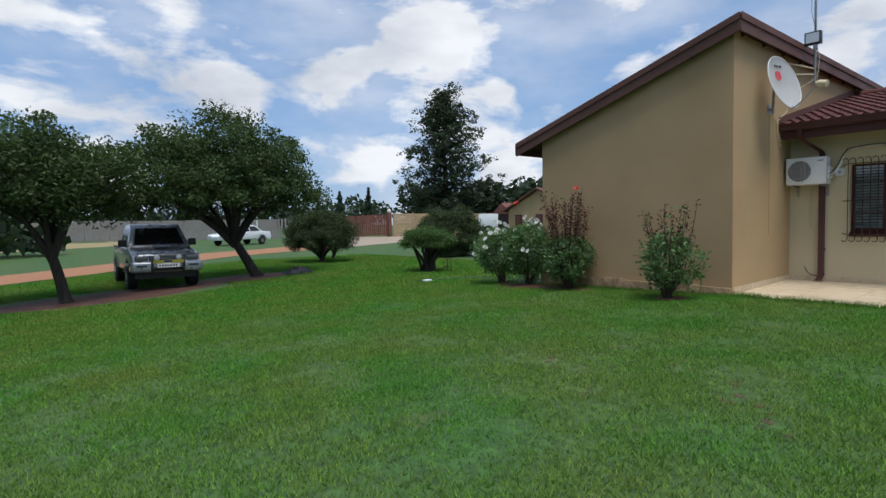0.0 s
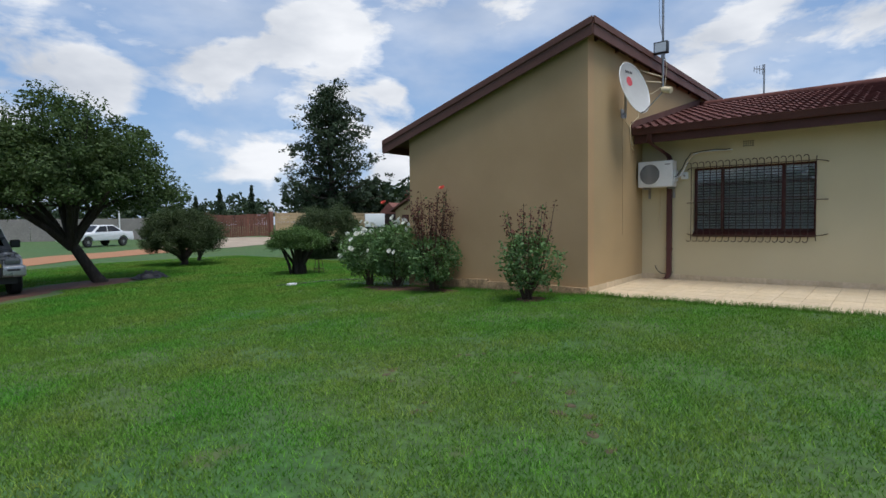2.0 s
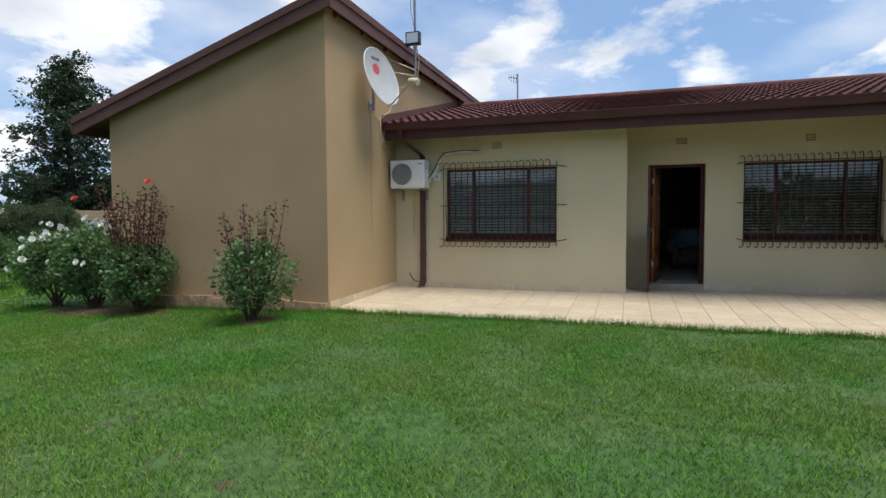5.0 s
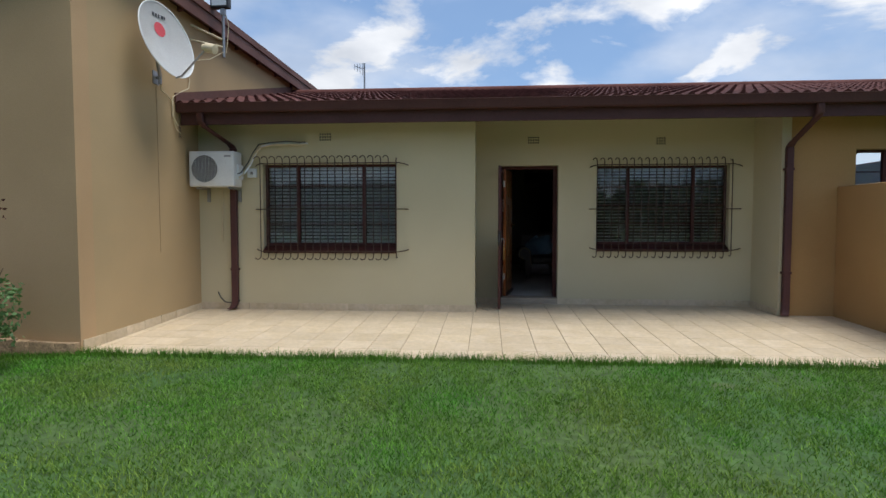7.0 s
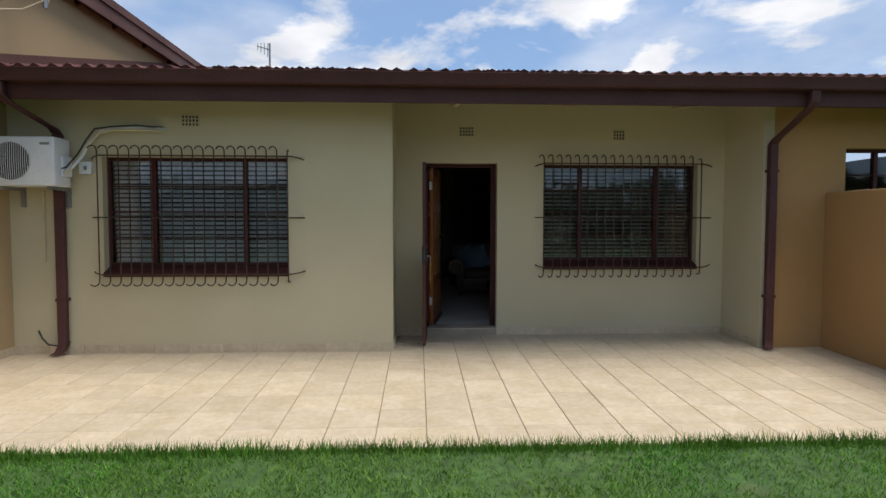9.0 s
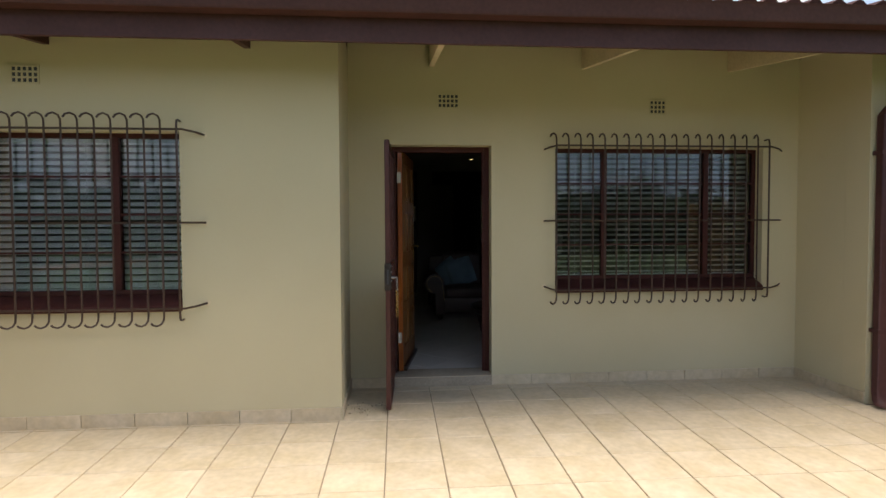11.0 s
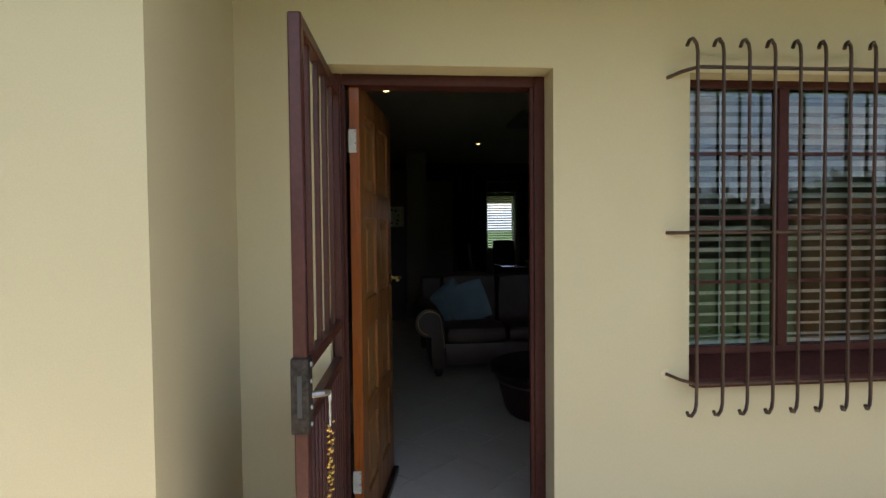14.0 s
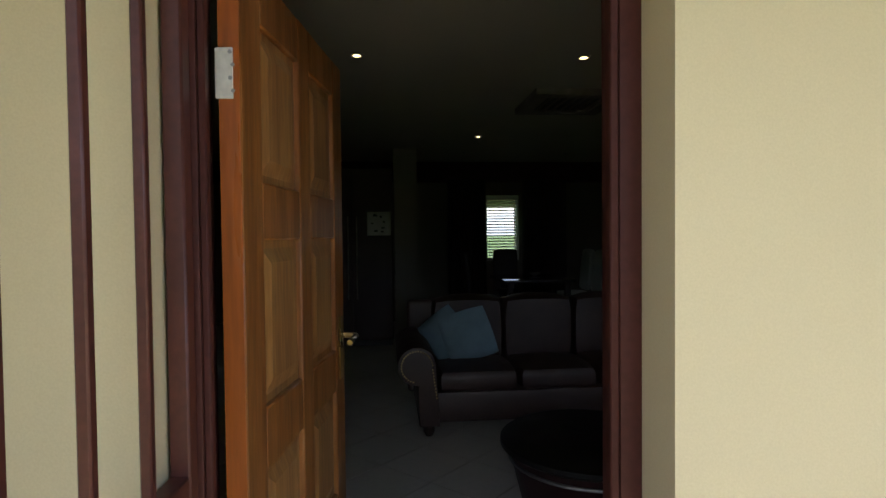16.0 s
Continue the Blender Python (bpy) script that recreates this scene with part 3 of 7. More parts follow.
# ---- roofs ----
def make_gable_roof():
    roof = thing("gable_roof", (CX, CY, 3.5), "brown sloping roof edge with two-step barge boards", "roof", kind="structure")
    X0, X1 = 9.15, 17.5
    bm = bmesh.new()
    prism(bm, [(AP_Y, APEX - 0.10), (EAVE_Y, EAVE_Z - 0.10), (EAVE_Y, EAVE_Z), (AP_Y, APEX)], "x", X0 + 0.03, X1)
    part("roof_deck", fixed(bm), M_BARGE, roof)
    for name, top, low, x in (("barge_board", 0.012, 0.10, X0 - 0.015), ("barge_board", 0.098, 0.265, X0 + 0.008)):
        bm = bmesh.new()
        prism(bm, [(AP_Y, APEX - low), (EAVE_Y, EAVE_Z - low), (EAVE_Y, EAVE_Z + 0.02 - top), (AP_Y, APEX + 0.02 - top)], "x", x, x + 0.03)
        part(name, soft(fixed(bm), 0.004, 1), M_BARGE, roof)
    part("fascia", sbox((X0 + 0.02, AP_Y - 0.03, APEX - 0.10), (X1, AP_Y, APEX + 0.012), 0.005, 1), M_BARGE, roof)
    part("fascia", sbox((X0 + 0.04, AP_Y - 0.008, APEX - 0.27), (X1, AP_Y + 0.022, APEX - 0.098), 0.005, 1), M_BARGE, roof)
    part("gutter", sbox((X0, EAVE_Y - 0.01, EAVE_Z - 0.24), (X1, EAVE_Y + 0.02, EAVE_Z + 0.01), 0.005, 1), M_BARGE, roof)
    for i in range(9):
        x = 9.55 + i * 0.85
        bm = bmesh.new()
        prism(bm, [(AP_Y + 0.03, APEX - 0.22), (CY, roof_z(CY) - 0.21), (CY, roof_z(CY) - 0.1), (AP_Y + 0.03, APEX - 0.1)], "x", x, x + 0.05)
        part("rafter", fixed(bm), M_BROWN, roof)


make_gable_roof()

GUT_X, GUT_Z, PITCH = 11.13, 2.78, 0.25
RIDGE_X = 15.6


def low_z(x):
    return GUT_Z - 0.01 + PITCH * (x - GUT_X)


def make_low_roof():
    roof = thing("low_roof", (11.2, -2, 2.6), "low pitched roof of dark brown-red concrete tiles with a brown gutter", "roof", kind="structure")
    ya, yb = -9.2, CY - 0.02
    bm = bmesh.new()
    prism(bm, [(GUT_X + 0.1, low_z(GUT_X + 0.1) - 0.06), (RIDGE_X, low_z(RIDGE_X) - 0.06), (22.6, low_z(RIDGE_X) - 0.06 - PITCH * (22.6 - RIDGE_X)), (22.6, low_z(RIDGE_X) - 0.10 - PITCH * (22.6 - RIDGE_X)), (RIDGE_X, low_z(RIDGE_X) - 0.10), (GUT_X + 0.1, low_z(GUT_X + 0.1) - 0.10)], "y", ya, yb)
    part("roof_deck", fixed(bm), M_BROWN, roof)
    # square gutter with open top and rolled lip
    bm = bmesh.new()
    g = [(GUT_X + 0.11, GUT_Z - 0.02), (GUT_X + 0.11, GUT_Z - 0.12), (GUT_X + 0.01, GUT_Z - 0.12), (GUT_X, GUT_Z - 0.10), (GUT_X, GUT_Z - 0.02), (GUT_X - 0.012, GUT_Z - 0.005), (GUT_X, GUT_Z), (GUT_X + 0.008, GUT_Z - 0.008), (GUT_X + 0.008, GUT_Z - 0.098), (GUT_X + 0.10, GUT_Z - 0.112), (GUT_X + 0.10, GUT_Z - 0.02)]
    prism(bm, g, "y", ya, yb)
    part("gutter", fixed(bm), M_BROWN, roof)
    part("fascia", sbox((GUT_X + 0.112, ya, GUT_Z - 0.27), (GUT_X + 0.137, yb, GUT_Z - 0.03), 0.004, 1), M_BROWN, roof, "brown painted fascia board")
    n = 11
    for i in range(n):
        y = 4.0 - 0.62 - i * 1.32 + 0.05
        bm = bmesh.new()
        x0, x1 = GUT_X + 0.137, F2 + 0.02
        zb = GUT_Z - 0.245
        prism(bm, [(x0, zb), (x1, zb + PITCH * 0.62 * (x1 - x0)), (x1, low_z(x1) - 0.10), (x0, low_z(x0) - 0.10)], "y", y, y + 0.042)
        part("rafter", fixed(bm), M_CREAM if -4.2 < y < 0.3 else M_BROWN, roof, "cream painted rafter end" if -4.2 < y < 0.3 else "")
    # flashing along the side wall
    bm = bmesh.new()
    prism(bm, [(GUT_X, low_z(GUT_X) + 0.02), (RIDGE_X, low_z(RIDGE_X) + 0.02), (RIDGE_X, low_z(RIDGE_X) + 0.14), (GUT_X, low_z(GUT_X) + 0.14)], "y", CY - 0.025, CY - 0.004)
    part("flashing", fixed(bm), M_BARGE, roof, "brown flashing along the gable wall")
    # tiles: two rolls each
    TW, TL = 0.30, 0.36
    bm = bmesh.new()
    prof = []
    for k in range(13):
        u = k / 12
        prof.append((u * (TW + 0.02), 0.032 * max(0, math.sin(u * 4 * math.pi - 0.6)) ** 0.8 if math.sin(u * 4 * math.pi - 0.6) > 0 else 0.0))
    rows = []
    for s, lift in ((0.0, 0.036), (TL + 0.05, 0.0)):
        rows.append([bm.verts.new((s, -u, h + lift)) for u, h in prof])
    low = [bm.verts.new((0.0, -u, h + 0.004)) for u, h in prof]
    for k in range(12):
        bm.faces.new((rows[0][k], rows[0][k + 1], rows[1][k + 1], rows[1][k]))
        bm.faces.new((low[k], low[k + 1], rows[0][k + 1], rows[0][k]))
    me = mesh_of("roof_tile", fixed(bm), M_RTILE)
    tilt = -math.degrees(math.atan(PITCH))
    count = 0
    far = []
    for r in range(12):
        for c in range(44):
            x, y = GUT_X + 0.01 + r * TL * 0.97, yb - c * TW
            if r < 7 and -7.9 < y:
                jig = noise.noise((r * 3.1, c * 1.7, 0))
                piece("roof_tile", me, roof, pose(x - 11.2, y + 2, low_z(x) - 2.6 - 0.025 + 0.004 * jig, 0, tilt + 0.6 * jig, 0.8 * jig))
                count += 1
            else:
                far.append((x, y))
    V = np.empty(3 * len(me.vertices), np.float32)
    me.vertices.foreach_get("co", V)
    V = V.reshape(-1, 3)
    Q = np.array([[l for l in p.vertices] for p in me.polygons])
    rot = np.array(pose(0, 0, 0, 0, tilt, 0).to_3x3())
    VV = V @ rot.T
    allq = np.concatenate([(VV + np.array([x - 11.2, y + 2, low_z(x) - 2.6 - 0.025]))[Q] for x, y in far])
    ob = new("far_roof_tiles", quads_mesh("far_roof_tiles", allq, M_RTILE))
    ob.parent = roof
    tagged(ob, kind="stuff")
    bm = bmesh.new()
    tube(bm, [(RIDGE_X, ya, low_z(RIDGE_X) - 0.02), (RIDGE_X, yb, low_z(RIDGE_X) - 0.02)], 0.10, 10)
    part("ridge", bm, M_RTILE, roof)


make_low_roof()


# ---- patio ----
def make_patio():
    slab = thing("patio", (9.3, 0, 0), "patio of square cream ceramic tiles with brown joints", "patio", kind="structure")
    bm = bmesh.new()
    prism(bm, [(CX, -0.35), (F2, -0.35), (F2, -0.006), (12.0, -0.006), (CX, patio_z(CX) - 0.006)], "y", -4.5, CY)
    part("slab", fixed(bm), M_GROUT, slab)
    P, G = 0.343, 0.006
    bm = bmesh.new()
    h = (P - G) / 2
    top = [bm.verts.new((sx * (h - 0.003), sy * (h - 0.003), 0.006)) for sx, sy in ((-1, -1), (1, -1), (1, 1), (-1, 1))]
    bot = [bm.verts.new((sx * h, sy * h, 0.002)) for sx, sy in ((-1, -1), (1, -1), (1, 1), (-1, 1))]
    base = [bm.verts.new((sx * h, sy * h, -0.006)) for sx, sy in ((-1, -1), (1, -1), (1, 1), (-1, 1))]
    bm.faces.new(top)
    for a, b in ((top, bot), (bot, base)):
        for k in range(4):
            bm.faces.new((a[k], a[(k + 1) % 4], b[(k + 1) % 4], b[k]))
    me = mesh_of("patio_tile", fixed(bm), M_PTILE, False)
    for i in range(10):
        x = CX - 0.02 + P * (i + 0.5)
        for j in range(-13, 12):
            y = -0.13 + P * (j + 0.5)
            inside = x + h < F1 + 0.02 or (RIGHT < y - h and y + h < REC + 0.08 and x < F2)
            if y + h < CY and y - h > -4.56 and inside:
                k = noise.noise((i * 2.3, j * 1.9, 5))
                piece("patio_tile", me, slab, pose(x - 9.3, y, patio_z(x) + 0.0012 * k - 0.004, 0, -1.6 if x < 12 else 0, 0))
    for x0, x1, ja, jb in ((CX - 0.02 + 9 * P, F2, -11, 1), (CX - 0.02 + 7 * P, F1, 1, 12), (CX - 0.02 + 7 * P, F1, -13, -11)):
        for j in range(ja, jb):
            y = -0.13 + P * (j + 0.5)
            piece("cut_tile", me, slab, pose((x0 + x1) / 2 - 9.3, y, patio_z((x0 + x1) / 2) - 0.004) @ Matrix.Diagonal(((x1 - x0 - 0.012) / (P - G), 1, 1, 1)))
    def cut(x0, x1, y0, y1):
        xm = (x0 + x1) / 2
        piece("cut_tile", me, slab, pose(xm - 9.3, (y0 + y1) / 2, patio_z(xm) - 0.004, 0, -1.6 if xm < 12 else 0, 0) @ Matrix.Diagonal(((x1 - x0 - G) / (P - G), (y1 - y0 - G) / (P - G), 1, 1)))
    for i in range(7):
        x = CX - 0.02 + P * i
        cut(x, x + P, -0.13 + 12 * P, CY - 0.012)
        cut(x, x + P, -4.5, -0.13 - 12 * P)
    for i in (7, 8):
        cut(CX - 0.02 + P * i, CX - 0.02 + P * (i + 1), RIGHT + 0.012, -0.13 - 10 * P)
    # worn cement lip at the lawn
    bm = bmesh.new()
    box(bm, (CX - 0.03, -4.5, -0.3), (CX - 0.004, CY, patio_z(CX) - 0.018))
    part("edge", soft(fixed(bm), 0.01, 1), M_CONC, slab, "rough cement edge")


make_patio()


def skirting():
    sk = thing("skirting", (F1, 0, 0), "row of cream tile skirting along the walls", "skirting", kind="structure")
    H = 0.085
    def run(a, b, axis, at, side):
        n = max(1, round(abs(b - a) / 0.343))
        for i in range(n):
            lo, hi = sorted((a + (b - a) * i / n, a + (b - a) * (i + 1) / n))
            lo, hi = lo + 0.003, hi - 0.003
            if axis == "y":
                q = ((at - 0.012, lo, patio_z(at) - 0.01), (at - 0.001, hi, H))
            else:
                q = ((lo, at - (0.012 if side < 0 else -0.001), patio_z(lo) - 0.01), (hi, at + (0.012 if side > 0 else -0.001), H - 0.03 * max(0, 12 - lo) * 0.6))
            part("skirting_tile", boxes(q), M_PTILE, sk, shade=False)
    run(REC, CY, "y", F1, -1)
    run(RIGHT, DY0 - 0.0, "y", F2, -1)
    run(DY1, REC, "y", F2, -1)
    run(F1, F2, "x", REC, -1)
    run(F1, F2, "x", RIGHT, 1)
    run(CX + 0.03, F1, "x", CY, -1)
    part("door_riser", sbox((F2 - 0.012, DY0, 0.0), (F2 - 0.001, DY1, 0.085), 0.002, 1), M_PTILE, sk)


skirting()


# rough stone plinth under the gable wall
def plinth():
    pl = thing("plinth", (CX, 6, -0.2), "rough brown stone plinth at the foot of the gable wall", "plinth", kind="structure")
    rng = random.Random(4)
    y = CY + 0.0
    while y < GY - 0.1:
        w = rng.uniform(0.16, 0.42)
        bm = bmesh.new()
        z1 = 0.04 + rng.uniform(-0.015, 0.02)
        box(bm, (CX - 0.075, y + 0.001, -0.42), (CX - 0.002, min(GY, y + w) - 0.001, z1))
        fixed(bm)
        soft(bm, 0.010, 2)
        for v in bm.verts:
            v.co.x += 0.022 * noise.noise(v.co * 7) if v.co.x < CX - 0.03 else 0
            v.co.z += 0.012 * noise.noise(v.co * 9) if v.co.z > -0.3 else 0
        part("stone", bm, M_STONE, pl)
        y += w


plinth()


# ---- windows ----
def make_window(name, xwall, hole, label, tilt_deg):
    y0, y1, z0, z1 = hole
    xf = xwall + 0.10
    w = thing(name, (xwall, (y0 + y1) / 2, z0), label, "window", kind="structure")
    fr = 0.034
    part("window_frame", soft(boxes(((xf, y0, z1 - fr), (xf + 0.05, y1, z1)), ((xf, y0, z0 + 0.10), (xf + 0.05, y1, z0 + 0.10 + fr)), ((xf, y0, z0 + 0.10 + fr), (xf + 0.05, y0 + fr, z1 - fr)), ((xf, y1 - fr, z0 + 0.10 + fr), (xf + 0.05, y1, z1 - fr))), 0.004, 1), M_FRAME, w)
    W = y1 - y0
    mull = [y0 + W * 0.25, y0 + W * 0.75]
    for m in mull:
        part("mullion", sbox((xf - 0.004, m - 0.024, z0 + 0.13), (xf + 0.052, m + 0.024, z1 - 0.03), 0.004, 1), M_FRAME, w)
    edges = [y0 + fr, mull[0] - 0.024, mull[0] + 0.024, mull[1] - 0.024, mull[1] + 0.024, y1 - fr]
    zb, zt = z0 + 0.10 + fr, z1 - fr
    for k in range(3):
        a, b = edges[2 * k], edges[2 * k + 1]
        pane_part((xf + 0.022, a, zb), (xf + 0.027, b, zt), w)
        for f in (0.25, 0.5, 0.75):
            z = zb + (zt - zb) * f
            part("glazing_bar", boxes(((xf + 0.008, a, z - 0.007), (xf + 0.034, b, z + 0.007))), M_FRAME, w, shade=False)
    # sloping painted sill
    bm = bmesh.new()
    prism(bm, [(xwall - 0.035, z0 - 0.005), (xf + 0.06, z0 - 0.005), (xf + 0.06, z0 + 0.10), (xf, z0 + 0.10), (xwall - 0.035, z0 + 0.035)], "y", y0 + 0.001, y1 - 0.001)
    part("window_sill", soft(fixed(bm), 0.006, 2), M_FRAME, w, "sloping dark red-brown window sill")
    return xf, zb, zt


def make_blind(xf, y0, y1, zb, zt, tilt):
    bl = thing("venetian_blind", (xf + 0.11, (y0 + y1) / 2, zb), "white horizontal venetian blind hanging inside the window", "blind", group="window blinds")
    part("headrail", sbox((xf + 0.085, y0 + 0.02, zt - 0.02), (xf + 0.135, y1 - 0.02, zt + 0.03), 0.004, 1), M_WHITE, bl)
    n = int((zt - zb) / 0.047)
    bm = bmesh.new()
    c, s = math.cos(radians(tilt)), math.sin(radians(tilt))
    rows = []
    for u, k in ((-0.024, 0.0), (-0.008, 0.004), (0.008, 0.004), (0.024, 0.0)):
        rows.append([bm.verts.new((u * c - k * s, y, u * s + k * c)) for y in (-(y1 - y0) / 2 + 0.03, (y1 - y0) / 2 - 0.03)])
    for a, b in zip(rows, rows[1:]):
        bm.faces.new((a[0], a[1], b[1], b[0]))
    me = mesh_of("slat", bm, M_SLAT)
    for i in range(n):
        piece("slat", me, bl, pose(0, 0, (i + 0.6) * (zt - zb) / n, 0, 1.5 * noise.noise((i * 1.3, y0, 0)), 0))
    for f in (0.12, 0.37, 0.63, 0.88):
        y = y0 + (y1 - y0) * f
        part("cord", boxes(((xf + 0.083, y - 0.002, zb), (xf + 0.085, y + 0.002, zt))), M_WHITE, bl, shade=False)
    part("bottom_rail", sbox((xf + 0.09, y0 + 0.03, zb - 0.01), (xf + 0.13, y1 - 0.03, zb + 0.008), 0.003, 1), M_WHITE, bl)


def make_grille(xwall, hole, label):
    y0, y1, z0, z1 = hole
    X = xwall - 0.075
    gr = thing("window_grille", (xwall, (y0 + y1) / 2, z0), label, "burglar bars", group="window burglar bars")
    n = 19
    zt, zb = z1 + 0.055, z0 - 0.05
    for i in range(n):
        y = y0 + 0.0 + (y1 - y0 + 0.02) * i / (n - 1) - 0.01
        j = 0.006 * noise.noise((i * 1.7, y0, 2))
        pts = [(X - 0.045, y + 0.068, zt + 0.012), (X - 0.038, y + 0.056, zt + 0.034), (X - 0.024, y + 0.034, zt + 0.046), (X - 0.008, y + 0.010, zt + 0.034), (X - 0.001, y + 0.001, zt + 0.008), (X, y, zt - 0.03)]
        low = [(X, y + j, zb + 0.03), (X - 0.002, y + 0.002 + j, zb - 0.006), (X - 0.012, y + 0.014 + j, zb - 0.032), (X - 0.028, y + 0.036 + j, zb - 0.042), (X - 0.042, y + 0.056 + j, zb - 0.034), (X - 0.05, y + 0.066 + j, zb - 0.020)]
        if i == 0:
            pts = [(xwall - 0.004, y, zt + 0.012), (X + 0.03, y, zt + 0.016), (X + 0.008, y, zt + 0.010), (X, y, zt - 0.03)]
            low = [(X, y, zb + 0.03), (X + 0.008, y, zb - 0.008), (X + 0.03, y, zb - 0.014), (xwall - 0.004, y, zb - 0.012)]
        bm = bmesh.new()
        tube(bm, pts + low, 0.0075, 6)
        part("upright_bar", bm, M_BAR, gr)
    for z, bend in ((z1 + 0.005, 0.03), ((z0 + z1) / 2 - 0.01, 0.0), (z0 + 0.02, -0.0)):
        ya, yb = y0 - 0.17, y1 + 0.10
        dz = -0.03 if z > (z0 + z1) / 2 + 0.2 else (0.03 if z < (z0 + z1) / 2 - 0.2 else 0)
        bm = bmesh.new()
        tube(bm, [(xwall - 0.004, ya, z + dz), (X + 0.03, ya + 0.05, z + dz * 0.5), (X + 0.012, ya + 0.13, z), (X + 0.012, yb - 0.10, z), (X + 0.03, yb - 0.04, z + dz * 0.5), (xwall - 0.004, yb, z + dz)], 0.0075, 6)
        part("cross_rod", bm, M_BAR, gr)
        for y in (ya, yb):
            bm = bmesh.new()
            lathe(bm, [(0.022, xwall - 0.006), (0.019, xwall - 0.001)], (0, y, z + dz), 10, "x")
            part("wall_fixing", bm, M_CREAM, gr, "rough cement round the fixing")


xf, zb, zt = make_window("window_1", F1, W1, "three-light window with dark red-brown frame and glazing bars", 0)
make_blind(xf - 0.02, W1[0], W1[1], zb, zt, 44)
make_grille(F1, W1, "dark brown curled burglar bars over the window")
xf, zb, zt = make_window("window_2", F2, W2, "three-light window with dark red-brown frame and glazing bars", 0)
make_blind(xf - 0.02, W2[0], W2[1], zb, zt, -24)
make_grille(F2, W2, "dark brown curled burglar bars over the window")
xf, zb, zt = make_window("window_3", F1, W3, "dark framed window behind the low screen wall", 0)


def make_vent(x, y, z, ny, nz, face="x", material=None):
    w, h = ny * 0.035 + 0.012, nz * 0.038 + 0.012
    v = thing("air_brick", (x, y, z), "plastered air brick with a grid of small openings", "air vent", group="air bricks in the wall")
    rects = []
    if face == "x":
        def R(a0, b0, a1, b1, d0, d1): return ((x - d1, y + a0, z + b0), (x - d0, y + a1, z + b1))
    else:
        def R(a0, b0, a1, b1, d0, d1): return ((x + a0, y - d1, z + b0), (x + a1, y - d0, z + b1))
    for i in range(nz + 1):
        bar = boxes(R(-w / 2, -h / 2 + i * 0.038, w / 2, -h / 2 + i * 0.038 + 0.012, -0.001, 0.008))
        part("cross_bar", bar, material or M_PLASTER, v, shade=False)
    for i in range(ny + 1):
        bar = boxes(R(-w / 2 + i * 0.035, -h / 2 + 0.012, -w / 2 + i * 0.035 + 0.012, h / 2 - 0.0, -0.001, 0.0065))
        part("upright_bar", bar, material or M_PLASTER, v, shade=False)
    # no holes cut: a dark sheet behind the bars paints their inner shade
    part("backing", boxes(R(-w / 2 + 0.004, -h / 2 + 0.004, w / 2 - 0.004, h / 2 - 0.004, -0.002, 0.0015)), M_INK, v, "dark sheet standing in for the shade in the openings", shade=False)


make_vent(F1, 2.27, 2.405, 5, 3)
make_vent(F2, -0.65, 2.44, 5, 3)
make_vent(F2, -2.49, 2.41, 4, 3)
make_vent(11.25, CY, 2.42, 2, 4, "y", M_TAN)


# ---- front door, gate ----
def make_door_frame():
    d = thing("door_1", (F2, (DY0 + DY1) / 2, 0), "dark brown steel door frame with a worn threshold", "door frame", kind="structure")
    a, b = F2 + 0.125, F2 + 0.222
    for y0, y1, s in ((DY0, DY0 + 0.045, 1), (DY1 - 0.045, DY1, -1)):
        part("jamb", sbox((a, y0, 0.07), (b, y1, DZ), 0.005, 2), M_FRAME, d)
        yy = y1 if s > 0 else y0
        part("door_stop", sbox((a + 0.004, min(yy, yy + 0.014 * s), 0.07), (a + 0.030, max(yy, yy + 0.018 * s), DZ - 0.045), 0.003, 1), M_FRAME, d)
    part("head", sbox((a + 0.001, DY0 + 0.045, DZ - 0.045), (b - 0.001, DY1 - 0.045, DZ), 0.005, 2), M_FRAME, d)
    bm = bmesh.new()
    prism(bm, [(F2 - 0.02, 0.0), (F2 + 0.24, 0.0), (F2 + 0.24, 0.095), (F2 + 0.05, 0.088), (F2 - 0.02, 0.078)], "y", DY0 + 0.001, DY1 - 0.001)
    part("threshold", soft(fixed(bm), 0.006, 2), M_CONC, d, "worn concrete door step")


make_door_frame()


M_HINGE = mat("pale_hinge_steel", (0.62, 0.60, 0.54), 0.45, 0.15, 12.0, 90, 0.1, metal=0.25, bdist=0.001)
M_EDGE = mat("door_edge_varnish", (0.30, 0.078, 0.014), 0.3, 0.3, 3.0, 14, 0.1, stretch=(6, 6, 0.6), bdist=0.002)


